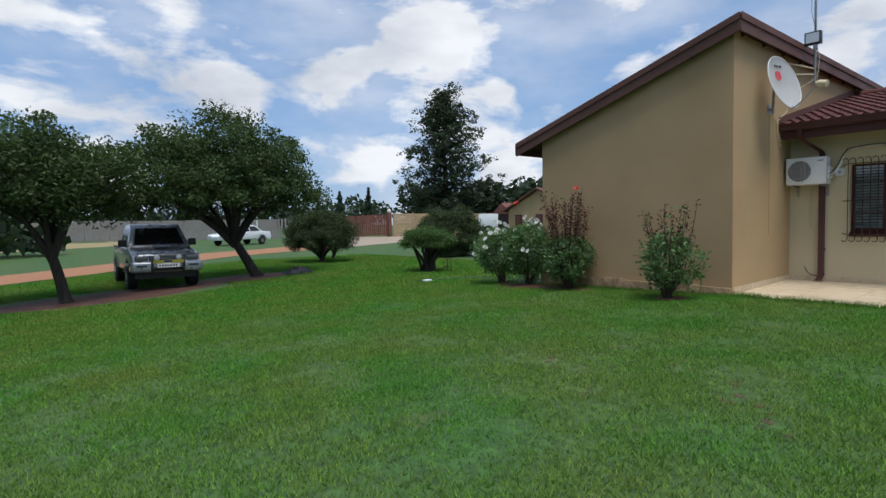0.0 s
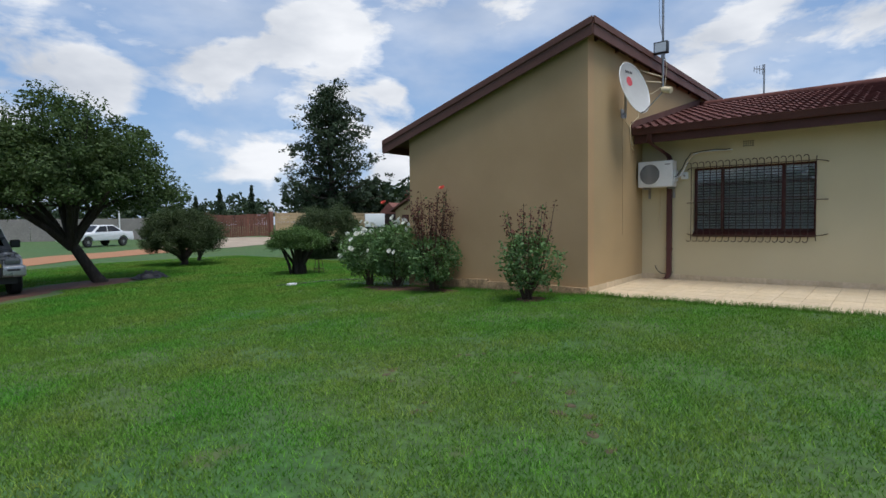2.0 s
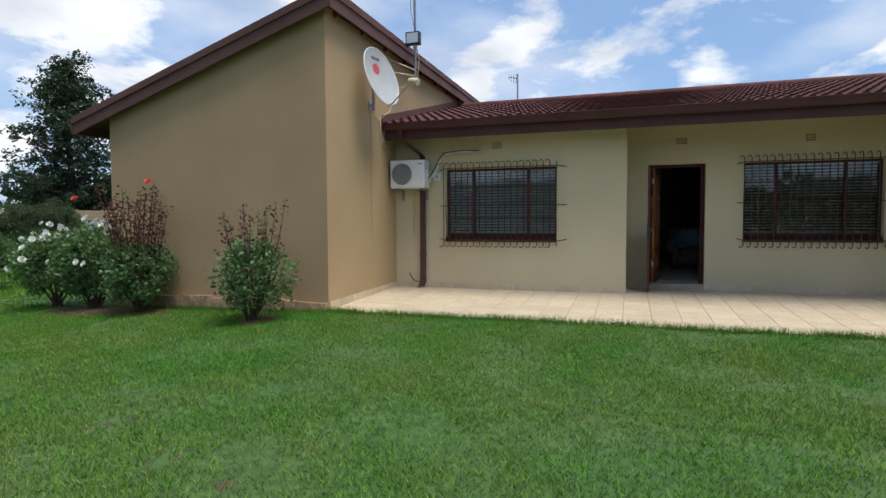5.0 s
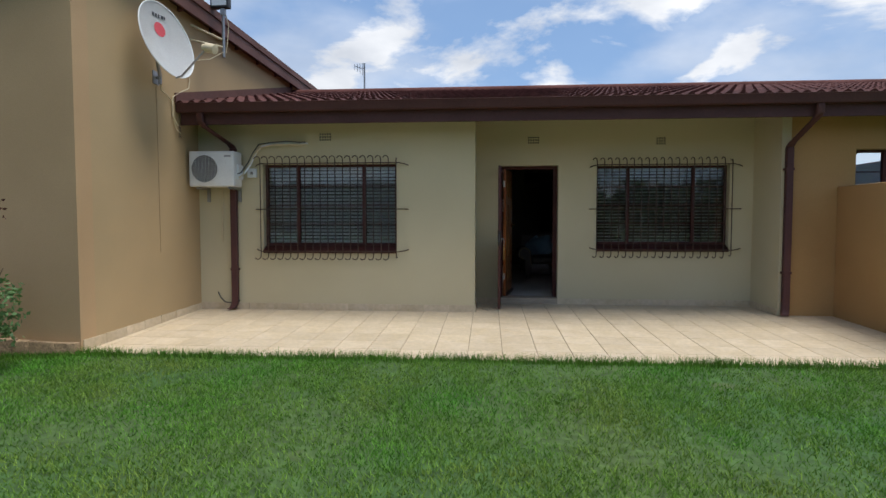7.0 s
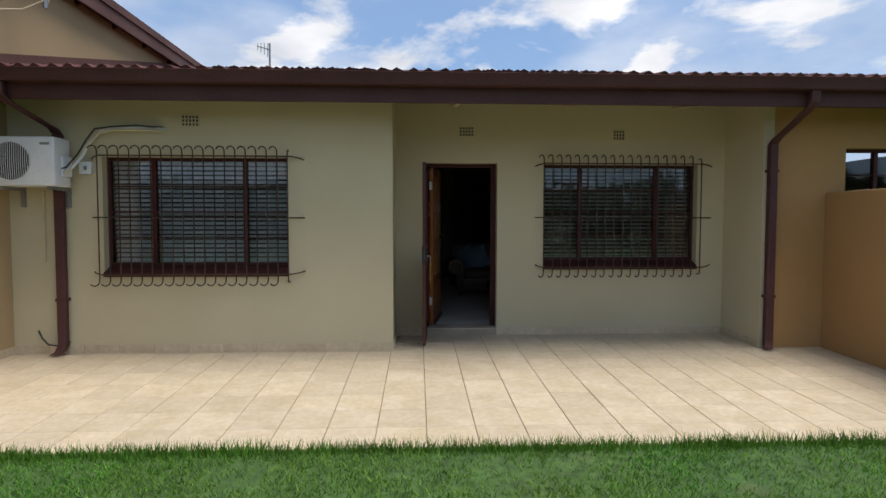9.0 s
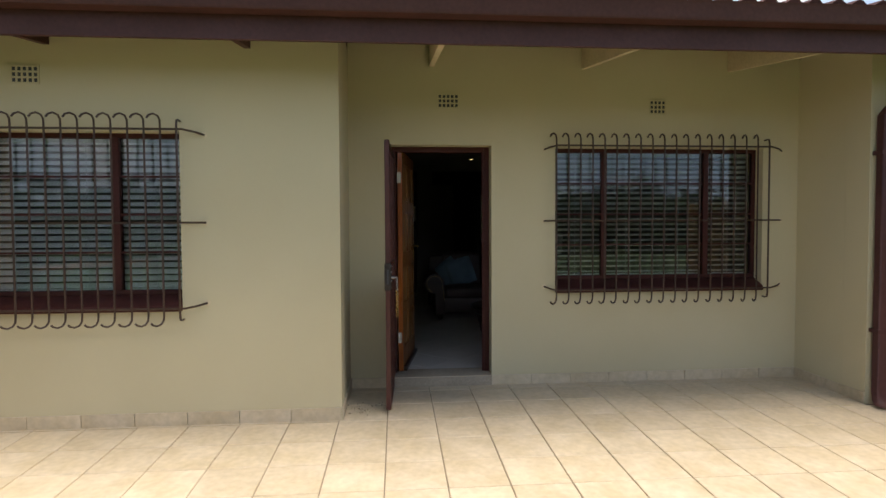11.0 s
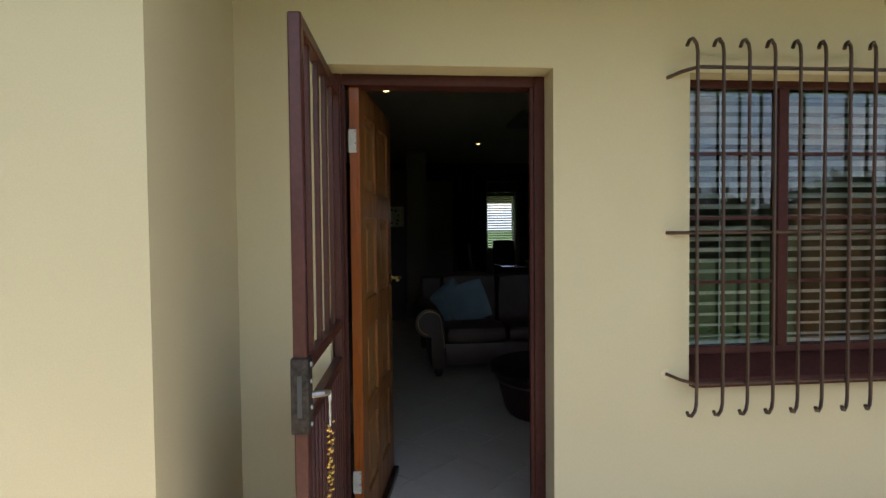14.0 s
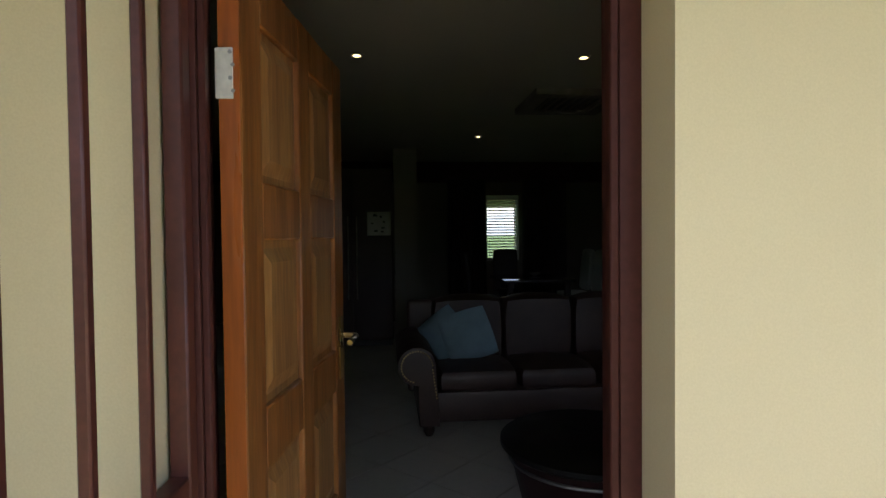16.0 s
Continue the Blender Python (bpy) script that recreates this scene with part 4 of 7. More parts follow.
def make_door_leaf():
    W, H, TH = 0.80, 1.95, 0.042
    ang = math.degrees(math.atan2(-0.125, 0.80))
    d = thing("front_door", (0, 0, 0), "open varnished wooden panel door with brass handle", "door", turn=pose(F2 + 0.172, DY1 - 0.071, 0.095, 0, 0, ang), local=True)
    st, xm = 0.105, W / 2
    rails = [(0.0, 0.20), (0.50, 0.10), (0.92, 0.13), (1.40, 0.12), (1.84, 0.11)]
    for x0, x1 in ((0, st), (xm - 0.045, xm + 0.045), (W - st, W)):
        part("stile", sbox((x0, -TH, 0), (x1, 0, H), 0.004, 1), M_DOOR, d)
    for z, h in rails:
        for x0, x1 in ((st, xm - 0.045), (xm + 0.045, W - st)):
            part("rail", sbox((x0, -TH + 0.001, z), (x1, -0.001, min(H, z + h)), 0.004, 1), M_DOOR, d)
    for (z0, h0), (z1, _) in zip(rails, rails[1:]):
        for x0, x1 in ((st, xm - 0.045), (xm + 0.045, W - st)):
            bm = bmesh.new()
            za, zb = z0 + h0, z1
            for s in (-1, 1):
                y0, y1 = (-TH + 0.014, -TH / 2) if s < 0 else (-TH / 2, -0.014)
                yo = -TH + 0.004 if s < 0 else -0.004
                o = [bm.verts.new((x, y0 if s < 0 else y1, z)) for x, z in ((x0, za), (x1, za), (x1, zb), (x0, zb))]
                m = [bm.verts.new((x, y0 if s < 0 else y1, z)) for x, z in ((x0 + 0.018, za + 0.018), (x1 - 0.018, za + 0.018), (x1 - 0.018, zb - 0.018), (x0 + 0.018, zb - 0.018))]
                i = [bm.verts.new((x, yo, z)) for x, z in ((x0 + 0.05, za + 0.05), (x1 - 0.05, za + 0.05), (x1 - 0.05, zb - 0.05), (x0 + 0.05, zb - 0.05))]
                for p, q in ((o, m), (m, i)):
                    for k in range(4):
                        bm.faces.new((p[k], p[(k + 1) % 4], q[(k + 1) % 4], q[k]))
                bm.faces.new(i)
            part("panel", fixed(bm), M_DOORP, d, shade=False)
    part("hinge_edge", boxes(((-0.0025, -TH + 0.001, 0.002), (-0.0002, -0.001, H - 0.002))), M_EDGE, d, "orange varnished door edge", shade=False)
    for z in (1.665, 0.25):
        h = part("hinge", sbox((-0.007, -TH + 0.012, z), (-0.003, 0.004, z + 0.095), 0.001, 1), M_HINGE, d, "pale steel butt hinge")
        for k in range(4):
            bm = bmesh.new()
            lathe(bm, [(0.004, -0.0085), (0.0035, -0.0065)], (0, -TH + (0.016 if k % 2 else 0.011), z + 0.014 + k * 0.024), 8, "x")
            part("screw", bm, M_GREY, h)
    pl = part("handle_plate", sbox((W - 0.075, -TH - 0.006, 0.95), (W - 0.04, -TH, 1.15), 0.003, 1), M_BRASS, d, "brass handle plate")
    bm = bmesh.new()
    tube(bm, [(W - 0.057, -TH - 0.004, 1.09), (W - 0.057, -TH - 0.045, 1.09), (W - 0.07, -TH - 0.055, 1.09), (W - 0.16, -TH - 0.055, 1.085)], 0.009, 8)
    part("handle", bm, M_BRASS, pl)
    part("weather_bar", sbox((0.01, -TH - 0.03, 0.0), (W - 0.01, -TH, 0.04), 0.008, 2), M_DARKWOOD, d, "dark weather strip at the foot")


make_door_leaf()


def make_gate():
    L, H = 0.79, 1.985
    ang = math.degrees(math.atan2(0.030, -0.79))
    g = thing("security_gate", (0, 0, 0), "open brown steel security gate with lock and keys", "gate", turn=pose(F2 + 0.105, DY1 - 0.024, 0.022, 0, 0, ang), local=True)
    t = 0.036
    part("stile", sbox((0, -t / 2, 0), (t, t / 2, H), 0.004, 1), M_GATE, g)
    part("stile", sbox((L - t, -t / 2, 0), (L, t / 2, H), 0.004, 1), M_GATE, g)
    for z in (0.0, 0.885, 1.035, H - t):
        part("cross_rail", sbox((t, -t / 2 + 0.001, z), (L - t, t / 2 - 0.001, z + t), 0.003, 1), M_GATE, g)
    for i in range(4):
        x = L - 0.158 * (i + 1) - 0.006
        part("upright_bar", sbox((x - 0.009, -0.009, 1.035 + t - 0.002), (x + 0.009, 0.009, H - t + 0.002), 0.003, 1), M_GATE, g)
    part("lower_panel", boxes(((t, -0.004, t), (L - t, 0.004, 0.885))), M_GATE, g, shade=False)
    for i in range(12):
        x = t + (L - 2 * t) * (i + 0.5) / 12
        part("panel_rib", sbox((x - 0.016, -0.014, t), (x + 0.016, 0.014, 0.885), 0.006, 1), M_GATE, g)
    # plate lock with a slotted edge, riveted to the free stile
    lock = part("lock_box", sbox((L - 0.050, -0.024, 0.885), (L + 0.012, 0.024, 1.085), 0.006, 2), M_LOCK, g, "worn steel lock box")
    # lock edge is uncut; this dark strip paints the shade of the bolt slot
    part("lock_slot", boxes(((L + 0.0115, -0.006, 0.93), (L + 0.0135, 0.006, 1.04))), M_INK, lock, "dark strip painted as the shaded bolt slot", shade=False)
    for z in (0.905, 0.95, 1.02, 1.065):
        bm = bmesh.new()
        lathe(bm, [(0.007, 0.023), (0.006, 0.029)], (L - 0.018, 0, z), 10, "y")
        part("screw", bm, M_GREY, lock)
    bm = bmesh.new()
    tube(bm, [(L - 0.045, 0.02, 0.975), (L - 0.055, 0.05, 0.975), (L - 0.075, 0.060, 0.972)], 0.010, 8)
    part("lock_lever", bm, M_STEEL, g)
    kx, ky = L - 0.085, 0.064
    key = bmesh.new()
    tube(key, [(kx + 0.014 * math.cos(a), ky, 0.955 + 0.018 * math.sin(a)) for a in [k * math.pi / 6 for k in range(13)]], 0.0028, 5, False)
    box(key, (kx - 0.010, ky - 0.002, 0.905), (kx + 0.010, ky + 0.002, 0.94))
    box(key, (kx - 0.003, ky - 0.002, 0.875), (kx + 0.004, ky + 0.002, 0.905))
    part("key", fixed(key), M_HINGE, g, "steel key in the lock")
    rng = random.Random(8)
    for k in range(26):
        ch = bmesh.new()
        c = Vector((kx + rng.uniform(-0.012, 0.012), ky + rng.uniform(-0.008, 0.008), 0.885 - 0.0080 * k))
        bmesh.ops.create_icosphere(ch, subdivisions=1, radius=rng.uniform(0.005, 0.009), matrix=Matrix.Translation(c))
        part("chain_bead", ch, M_BRASS, g, "brass bead of the key chain")
    for z in (0.25, 1.7):
        bm = bmesh.new()
        tube(bm, [(-0.012, 0.0, z), (-0.012, 0.0, z + 0.09)], 0.011, 8)
        part("hinge", bm, M_GATE, g)


make_gate()


# ---- fixtures on the walls ----
def make_ac():
    x0, x1, y0, y1, z0, z1 = 11.38, 11.64, 3.43, 4.055, 1.71, 2.185
    a = thing("air_conditioner", (x1, 3.7, z0), "white outdoor air conditioner unit on wall brackets", "air conditioner")
    part("casing", sbox((x0, y0, z0), (x1, y1, z1), 0.018, 3), M_WHITE, a)
    cy, cz, r = 3.835, (z0 + z1) / 2, 0.185
    bm = bmesh.new()
    lathe(bm, [(r, x0 - 0.001), (r, x0 + 0.004)], (0, cy, cz), 32, "x")
    part("fan_opening", bm, M_BLACK, a, "dark round fan opening")
    for k in range(19):
        y = cy - 0.18 + k * 0.02
        h = math.sqrt(max(0.001, r * r - (y - cy) ** 2))
        bm = bmesh.new()
        tube(bm, [(x0 - 0.006, y, cz - h), (x0 - 0.014, y, cz), (x0 - 0.006, y, cz + h)], 0.0024, 5)
        part("grille_wire", bm, M_WHITE, a)
    for k in (4,):
        bm = bmesh.new()
        rr = r * k / 4
        tube(bm, [(x0 - 0.009, cy + rr * math.cos(t), cz + rr * math.sin(t)) for t in [j * math.pi / 12 for j in range(25)]], 0.003, 5, False)
        part("grille_ring", bm, M_WHITE, a)
    part("badge", boxes(((x0 - 0.002, 3.47, 2.105), (x0 + 0.001, 3.56, 2.128))), M_GREY, a, "small grey badge", shade=False)
    part("valve_cover", sbox((x0 + 0.09, y0 - 0.03, z0 + 0.1), (x0 + 0.24, y0 + 0.001, z0 + 0.30), 0.006, 1), M_WHITE, a)
    for y in (3.50, 3.95):
        part("bracket", boxes(((x0 + 0.02, y - 0.02, z0 - 0.035), (F1, y + 0.02, z0 - 0.001)), ((F1 - 0.03, y - 0.02, z0 - 0.20), (F1 - 0.001, y + 0.02, z0 - 0.035))), M_GREY, a, "grey steel wall bracket", shade=False)


make_ac()


def make_pipe(name, pts, r, material, label, category, n=8):
    bm = bmesh.new()
    tube(bm, pts, r, n)
    return solid(name, bm, material, label, category)


ac = [(11.50, 3.39, 1.86), (11.52, 3.34, 1.90), (11.60, 3.29, 2.02), (11.66, 3.24, 2.18), (11.685, 3.15, 2.285), (11.69, 2.98, 2.325), (11.69, 2.75, 2.325), (11.69, 2.58, 2.32), (11.735, 2.52, 2.32)]
make_pipe("refrigerant_pipe", ac, 0.013, M_WHITE, "white lagged pipe from the air conditioner into the wall", "pipe")
make_pipe("refrigerant_pipe", [(x - 0.022, y + 0.018, z - 0.028) for x, y, z in ac], 0.010, M_CREAM, "cream lagged pipe from the air conditioner into the wall", "pipe")
make_pipe("power_cable", [(x - 0.03, y + 0.03 + 0.01 * math.sin(i * 2), z + 0.012 + 0.01 * math.cos(i * 3)) for i, (x, y, z) in enumerate(ac)], 0.008, M_BLACK, "thin black cable beside the pipes", "cable", 6)
make_pipe("conduit", [(F1 - 0.015, 3.76, 0.95), (F1 - 0.015, 3.75, 1.68)], 0.011, M_CREAM, "cream conduit down the wall under the air conditioner", "pipe")
make_pipe("drain_hose", [(F1 - 0.06, 3.50, 0.13), (F1 - 0.08, 3.58, 0.09), (F1 - 0.06, 3.72, 0.10), (F1 - 0.03, 3.80, 0.16), (F1 - 0.02, 3.84, 0.24)], 0.009, M_BLACK, "dark drain hose curling from the downpipe foot", "hose", 6)
sw = thing("isolator_box", (F1, 3.26, 1.92), "white isolator switch box on the wall", "switch box")
part("box", sbox((F1 - 0.055, 3.25, 1.85), (F1 - 0.001, 3.37, 1.975), 0.006, 2), M_WHITE, sw)
part("switch", sbox((F1 - 0.068, 3.29, 1.89), (F1 - 0.055, 3.32, 1.93), 0.003, 1), M_GREY, sw)


def square_pipe(bm, pts, w, d):
    ring = []
    for x, y, z in pts:
        ring.append([bm.verts.new((x + sx * d / 2, y + sy * w / 2, z)) for sx, sy in ((-1, -1), (1, -1), (1, 1), (-1, 1))])
    for a, b in zip(ring, ring[1:]):
        for k in range(4):
            bm.faces.new((a[k], a[(k + 1) % 4], b[(k + 1) % 4], b[k]))
    bm.faces.new(ring[0])
    bm.faces.new(ring[-1])
    return fixed(bm)


def make_downpipe(ytop, ywall, zbend, label):
    p = thing("downpipe", (F1 - 0.05, ywall, 0), label, "downpipe", group="rainwater downpipes")
    xw = F1 - 0.055
    bm = bmesh.new()
    square_pipe(bm, [(GUT_X + 0.05, ytop, GUT_Z - 0.12), (GUT_X + 0.06, ytop, GUT_Z - 0.24), (GUT_X + 0.12, ytop + (ywall - ytop) * 0.15, GUT_Z - 0.30), (xw - 0.05, ywall - (ywall - ytop) * 0.06, zbend + 0.05), (xw, ywall, zbend)], 0.085, 0.065)
    part("swan_neck", soft(bm, 0.008, 1), M_BROWN, p)
    bm = bmesh.new()
    square_pipe(bm, [(xw, ywall, zbend), (xw, ywall, 0.10), (xw - 0.03, ywall + 0.02, 0.03), (xw - 0.09, ywall + 0.05, 0.012)], 0.088, 0.068)
    part("pipe", soft(bm, 0.008, 1), M_BROWN, p)
    for z in (1.9, 0.55):
        part("strap", boxes(((xw - 0.036, ywall - 0.052, z), (F1 - 0.001, ywall + 0.052, z + 0.03))), M_BROWN, p, shade=False)


make_downpipe(3.78, 3.57, 2.25, "brown square downpipe beside the air conditioner")
make_downpipe(-3.96, -3.87, 2.20, "brown square downpipe at the corner of the recess")


def make_dish():
    c = Vector((10.42, 3.76, 3.36))
    n = Vector((-0.20, -0.93, 0.28)).normalized()
    side = Vector((0, 0, 1)).cross(n).normalized()
    up = n.cross(side)
    d = thing("satellite_dish", (10.45, CY, 3.2), "white satellite dish with red disc logo on the wall", "satellite dish")

    def at(u, v, w): return c + side * u + up * v + n * w
    bm = bmesh.new()
    R, rings = (0.40, 0.46), []
    for s in (0.0, 0.3, 0.6, 0.85, 1.0):
        rings.append([bm.verts.new(at(R[0] * s * math.cos(a), R[1] * s * math.sin(a), 0.085 * s * s - 0.085)) for a in (2 * math.pi * k / 40 for k in range(40))] if s else [bm.verts.new(at(0, 0, -0.085))])
    for k in range(40):
        bm.faces.new((rings[0][0], rings[1][k], rings[1][(k + 1) % 40]))
        for a, b in zip(rings[1:], rings[2:]):
            bm.faces.new((a[k], b[k], b[(k + 1) % 40], a[(k + 1) % 40]))
    bmesh.ops.solidify(bm, geom=bm.faces[:], thickness=0.012)
    refl = part("reflector", fixed(bm), M_WHITE, d, "white oval reflector")
    bm = bmesh.new()
    tube(bm, [at(R[0] * math.cos(a), R[1] * math.sin(a), 0.0) for a in (2 * math.pi * k / 40 for k in range(41))], 0.008, 6, False)
    part("rim", bm, M_WHITE, d)

    def disc(u, v, r, lift):
        bm = bmesh.new()
        ce = bm.verts.new(at(u, v, 0.085 * ((u / R[0]) ** 2 + (v / R[1]) ** 2) - 0.085 + lift))
        ring = []
        for k in range(20):
            a, b = u + r * math.cos(k * math.pi / 10), v + r * math.sin(k * math.pi / 10)
            ring.append(bm.verts.new(at(a, b, 0.085 * ((a / R[0]) ** 2 + (b / R[1]) ** 2) - 0.085 + lift)))
        for k in range(20):
            bm.faces.new((ce, ring[k], ring[(k + 1) % 20]))
        return fixed(bm)
    part("logo_disc", disc(0.0, 0.15, 0.085, 0.006), M_RED, refl, "red round logo")
    for u, w in ((-0.10, 0.035), (-0.055, 0.035), (-0.01, 0.03), (0.035, 0.04), (0.08, 0.02)):
        bm = bmesh.new()
        q = [(u, 0.285), (u + w, 0.285), (u + w, 0.325), (u, 0.325)]
        bm.faces.new([bm.verts.new(at(a, b, 0.085 * ((a / R[0]) ** 2 + (b / R[1]) ** 2) - 0.077)) for a, b in q])
        part("lettering_bar", fixed(bm), M_INK, refl, shade=False)
    lnb = c + n * 0.50 - up * 0.30
    bm = bmesh.new()
    tube(bm, [at(0, -0.46, -0.02), at(0, -0.47, 0.06), lnb - n * 0.04], 0.012, 8)
    part("feed_arm", bm, M_GREY, d)
    q = (c - lnb).normalized()
    bm = bmesh.new()
    tube(bm, [lnb - q * 0.10, lnb - q * 0.095, lnb + q * 0.03, lnb + q * 0.035, lnb + q * 0.07], [0.025, 0.055, 0.052, 0.034, 0.036], 12)
    part("receiver_head", bm, M_CREAM, d, "cream receiver head")
    bm = bmesh.new()
    tube(bm, [at(0, -0.02, -0.09), at(0, -0.05, -0.20), (10.72, CY - 0.06, 3.02), (10.72, CY - 0.06, 2.92)], 0.022, 8)
    tube(bm, [(10.72, CY - 0.06, 3.0), (10.72, CY, 3.0)], 0.02, 8)
    part("mount", bm, M_GREY, d, "grey steel wall mount")
    part("wall_plate", sbox((10.65, CY - 0.012, 2.92), (10.79, CY - 0.001, 3.08), 0.003, 1), M_GREY, d)


make_dish()
make_pipe("aerial_cable", [(10.72, CY - 0.07, 2.94), (10.8, CY - 0.02, 2.87), (10.95, CY - 0.015, 2.84), (11.05, CY - 0.015, 2.78), (11.08, CY - 0.02, 2.55), (11.14, CY - 0.02, 2.44), (11.25, CY - 0.015, 2.40)], 0.007, M_CREAM, "cream aerial cable clipped to the side wall", "cable", 6)
make_pipe("aerial_cable", [(11.8, 3.74, 3.62), (11.72, 3.9, 3.5), (11.5, CY - 0.015, 3.42), (11.42, CY - 0.015, 3.30), (11.5, CY - 0.015, 3.16), (11.46, CY - 0.02, 3.04), (11.2, CY - 0.02, 2.92), (11.06, CY - 0.02, 2.84), (11.05, CY - 0.02, 2.6), (11.13, CY - 0.05, 2.48)], 0.007, M_CREAM, "cream aerial cable looping over the roof edge", "cable", 6)
make_pipe("thin_wire", [(10.72, CY - 0.004, 2.90), (10.73, CY - 0.004, 2.3), (10.735, CY - 0.004, 1.75), (10.74, CY - 0.004, 0.85)], 0.0022, M_STONE, "thin wire running down the side wall", "cable", 5)


def make_mast():
    m = thing("aerial_mast", (11.85, CY, 3.5), "grey steel mast with floodlight on the gable wall", "mast")
    X, Y = 11.85, 3.76
    bm = bmesh.new()
    tube(bm, [(X, Y, 3.56), (X, Y, 6.4)], 0.021, 10)
    part("pole", bm, M_GREY, m)
    for z, dz in ((3.80, 0.10), (3.70, 0.0)):
        bm = bmesh.new()
        tube(bm, [(X, Y, z), (X - 0.28, CY, z + 0.03 + dz)], 0.014, 6)
        part("bracket_arm", bm, M_CREAM, m)
    fl = part("floodlight", sbox((X - 0.06, Y - 0.10, 4.24), (X + 0.05, Y + 0.16, 4.46), 0.012, 2), M_BLACK, m, "black framed floodlight")
    part("lamp_glass", boxes(((X - 0.064, Y - 0.075, 4.265), (X - 0.061, Y + 0.135, 4.435))), M_LENS, fl, "pale lamp glass", shade=False)
    part("lamp_bracket", sbox((X - 0.03, Y - 0.03, 4.14), (X + 0.04, Y + 0.03, 4.24), 0.006, 1), M_GREY, m)
    bm = bmesh.new()
    tube(bm, [(X + 0.02, Y - 0.03, 4.16), (X + 0.06, Y - 0.05, 4.02), (X + 0.02, Y - 0.05, 3.8), (X + 0.01, Y - 0.03, 3.62)], 0.006, 6)
    part("lamp_cable", bm, M_CREAM, m)
    for dx, top in ((-0.22, 5.6), (-0.06, 5.9)):
        bm = bmesh.new()
        tube(bm, [(X, Y, 6.3), (X + dx * 0.8, Y, top), (X + dx, Y, 5.1), (X + dx * 0.9, Y, 4.75), (X - 0.02, Y - 0.02, 4.42)], 0.004, 5)
        part("guy_wire", bm, M_BLACK, m)


make_mast()


def make_aerial():
    X, Y = 19.0, 3.3
    a = thing("tv_aerial", (X, Y, 3.0), "small grey aerial on a thin pole on the roof", "aerial")
    bm = bmesh.new()
    tube(bm, [(X, Y, 2.85), (X, Y, 5.42)], 0.024, 8)
    part("pole", bm, M_GREY, a)
    bm = bmesh.new()
    tube(bm, [(X, Y, 5.28), (X - 0.18, Y + 0.22, 5.30)], 0.012, 6)
    part("boom", bm, M_GREY, a)
    for k in range(4):
        bm = bmesh.new()
        f = k / 3
        p = Vector((X - 0.02 - 0.16 * f, Y + 0.04 + 0.18 * f, 5.28))
        tube(bm, [p + Vector((0, 0, -0.16 + 0.03 * k)), p + Vector((0, 0, 0.14 - 0.02 * k))], 0.008, 5)
        part("element", bm, M_GREY, a)


make_aerial()


# ---- living room ----
def floor_tiles():
    fl = thing("floor", (17, 0, 0.09), "pale ceramic floor tiles laid diagonally", "floor", kind="structure")
    part("screed", boxes(((F2 + T + 0.011, -4.99, -0.2), (21.19, 3.89, 0.083))), M_GROUT, fl, shade=False)
    part("cut_tiles", boxes(((F2 + T + 0.0105, -4.98, 0.07), (F2 + T + 0.46, 3.88, 0.0885))), M_FTILE, fl, "tiles cut along the door step", shade=False)
    P, h = 0.40, 0.197
    bm = bmesh.new()
    top = [bm.verts.new((sx * h, sy * h, 0.0)) for sx, sy in ((-1, -1), (1, -1), (1, 1), (-1, 1))]
    bot = [bm.verts.new((sx * h, sy * h, -0.008)) for sx, sy in ((-1, -1), (1, -1), (1, 1), (-1, 1))]
    bm.faces.new(top)
    for k in range(4):
        bm.faces.new((top[k], top[(k + 1) % 4], bot[(k + 1) % 4], bot[k]))
    me = mesh_of("floor_tile", fixed(bm), M_FTILE, False)
    far = []
    V = np.array([[v.co[:] for v in me.vertices]])[0]
    Q = [list(p.vertices) for p in me.polygons]
    c = math.sqrt(0.5)
    for i in range(-14, 22):
        for j in range(-18, 18):
            u, v = P * (i + 0.35), P * (j + 0.1)
            x, y = 13.0 + c * (u - v), -0.6 + c * (u + v)
            if F2 + T + 0.16 < x < 20.9 and -4.7 < y < 3.6:
                if x < 18.0 and -2.6 < y < 1.0:
                    piece("floor_tile", me, fl, pose(x - 17, y, 0.0, 0, 0, 45))
                else:
                    r = np.array(pose(0, 0, 0, 0, 0, 45).to_3x3())
                    far.append((V @ r.T + np.array([x - 17, y, 0.0]))[np.array(Q)])
    ob = new("far_floor_tiles", quads_mesh("far_floor_tiles", np.concatenate(far), M_FTILE))
    ob.parent = fl
    tagged(ob, kind="stuff")


floor_tiles()


def cushion_box(a, b, puff=0.03, seg=5):
    """A soft block with bulging faces."""
    bm = bmesh.new()
    box(bm, a, b)
    fixed(bm)
    bmesh.ops.subdivide_edges(bm, edges=bm.edges[:], cuts=seg, use_grid_fill=True)
    lo, hi = Vector(a), Vector(b)
    c, s = (lo + hi) / 2, (hi - lo) / 2
    for v in bm.verts:
        q = Vector(((v.co[i] - c[i]) / s[i] for i in range(3)))
        d = Vector((q.x * (1 - 0.12 * (q.y ** 4 + q.z ** 4) / 2), q.y * (1 - 0.12 * (q.x ** 4 + q.z ** 4) / 2), q.z * (1 - 0.12 * (q.x ** 4 + q.y ** 4) / 2)))
        bulge = (1 - q.x ** 2) * (1 - q.y ** 2) * (1 if abs(q.z) > 0.98 else 0)
        v.co = c + Vector((d.x * s.x, d.y * s.y, d.z * s.z)) + Vector((0, 0, puff * bulge * (1 if q.z > 0 else -0.2)))
    return bm


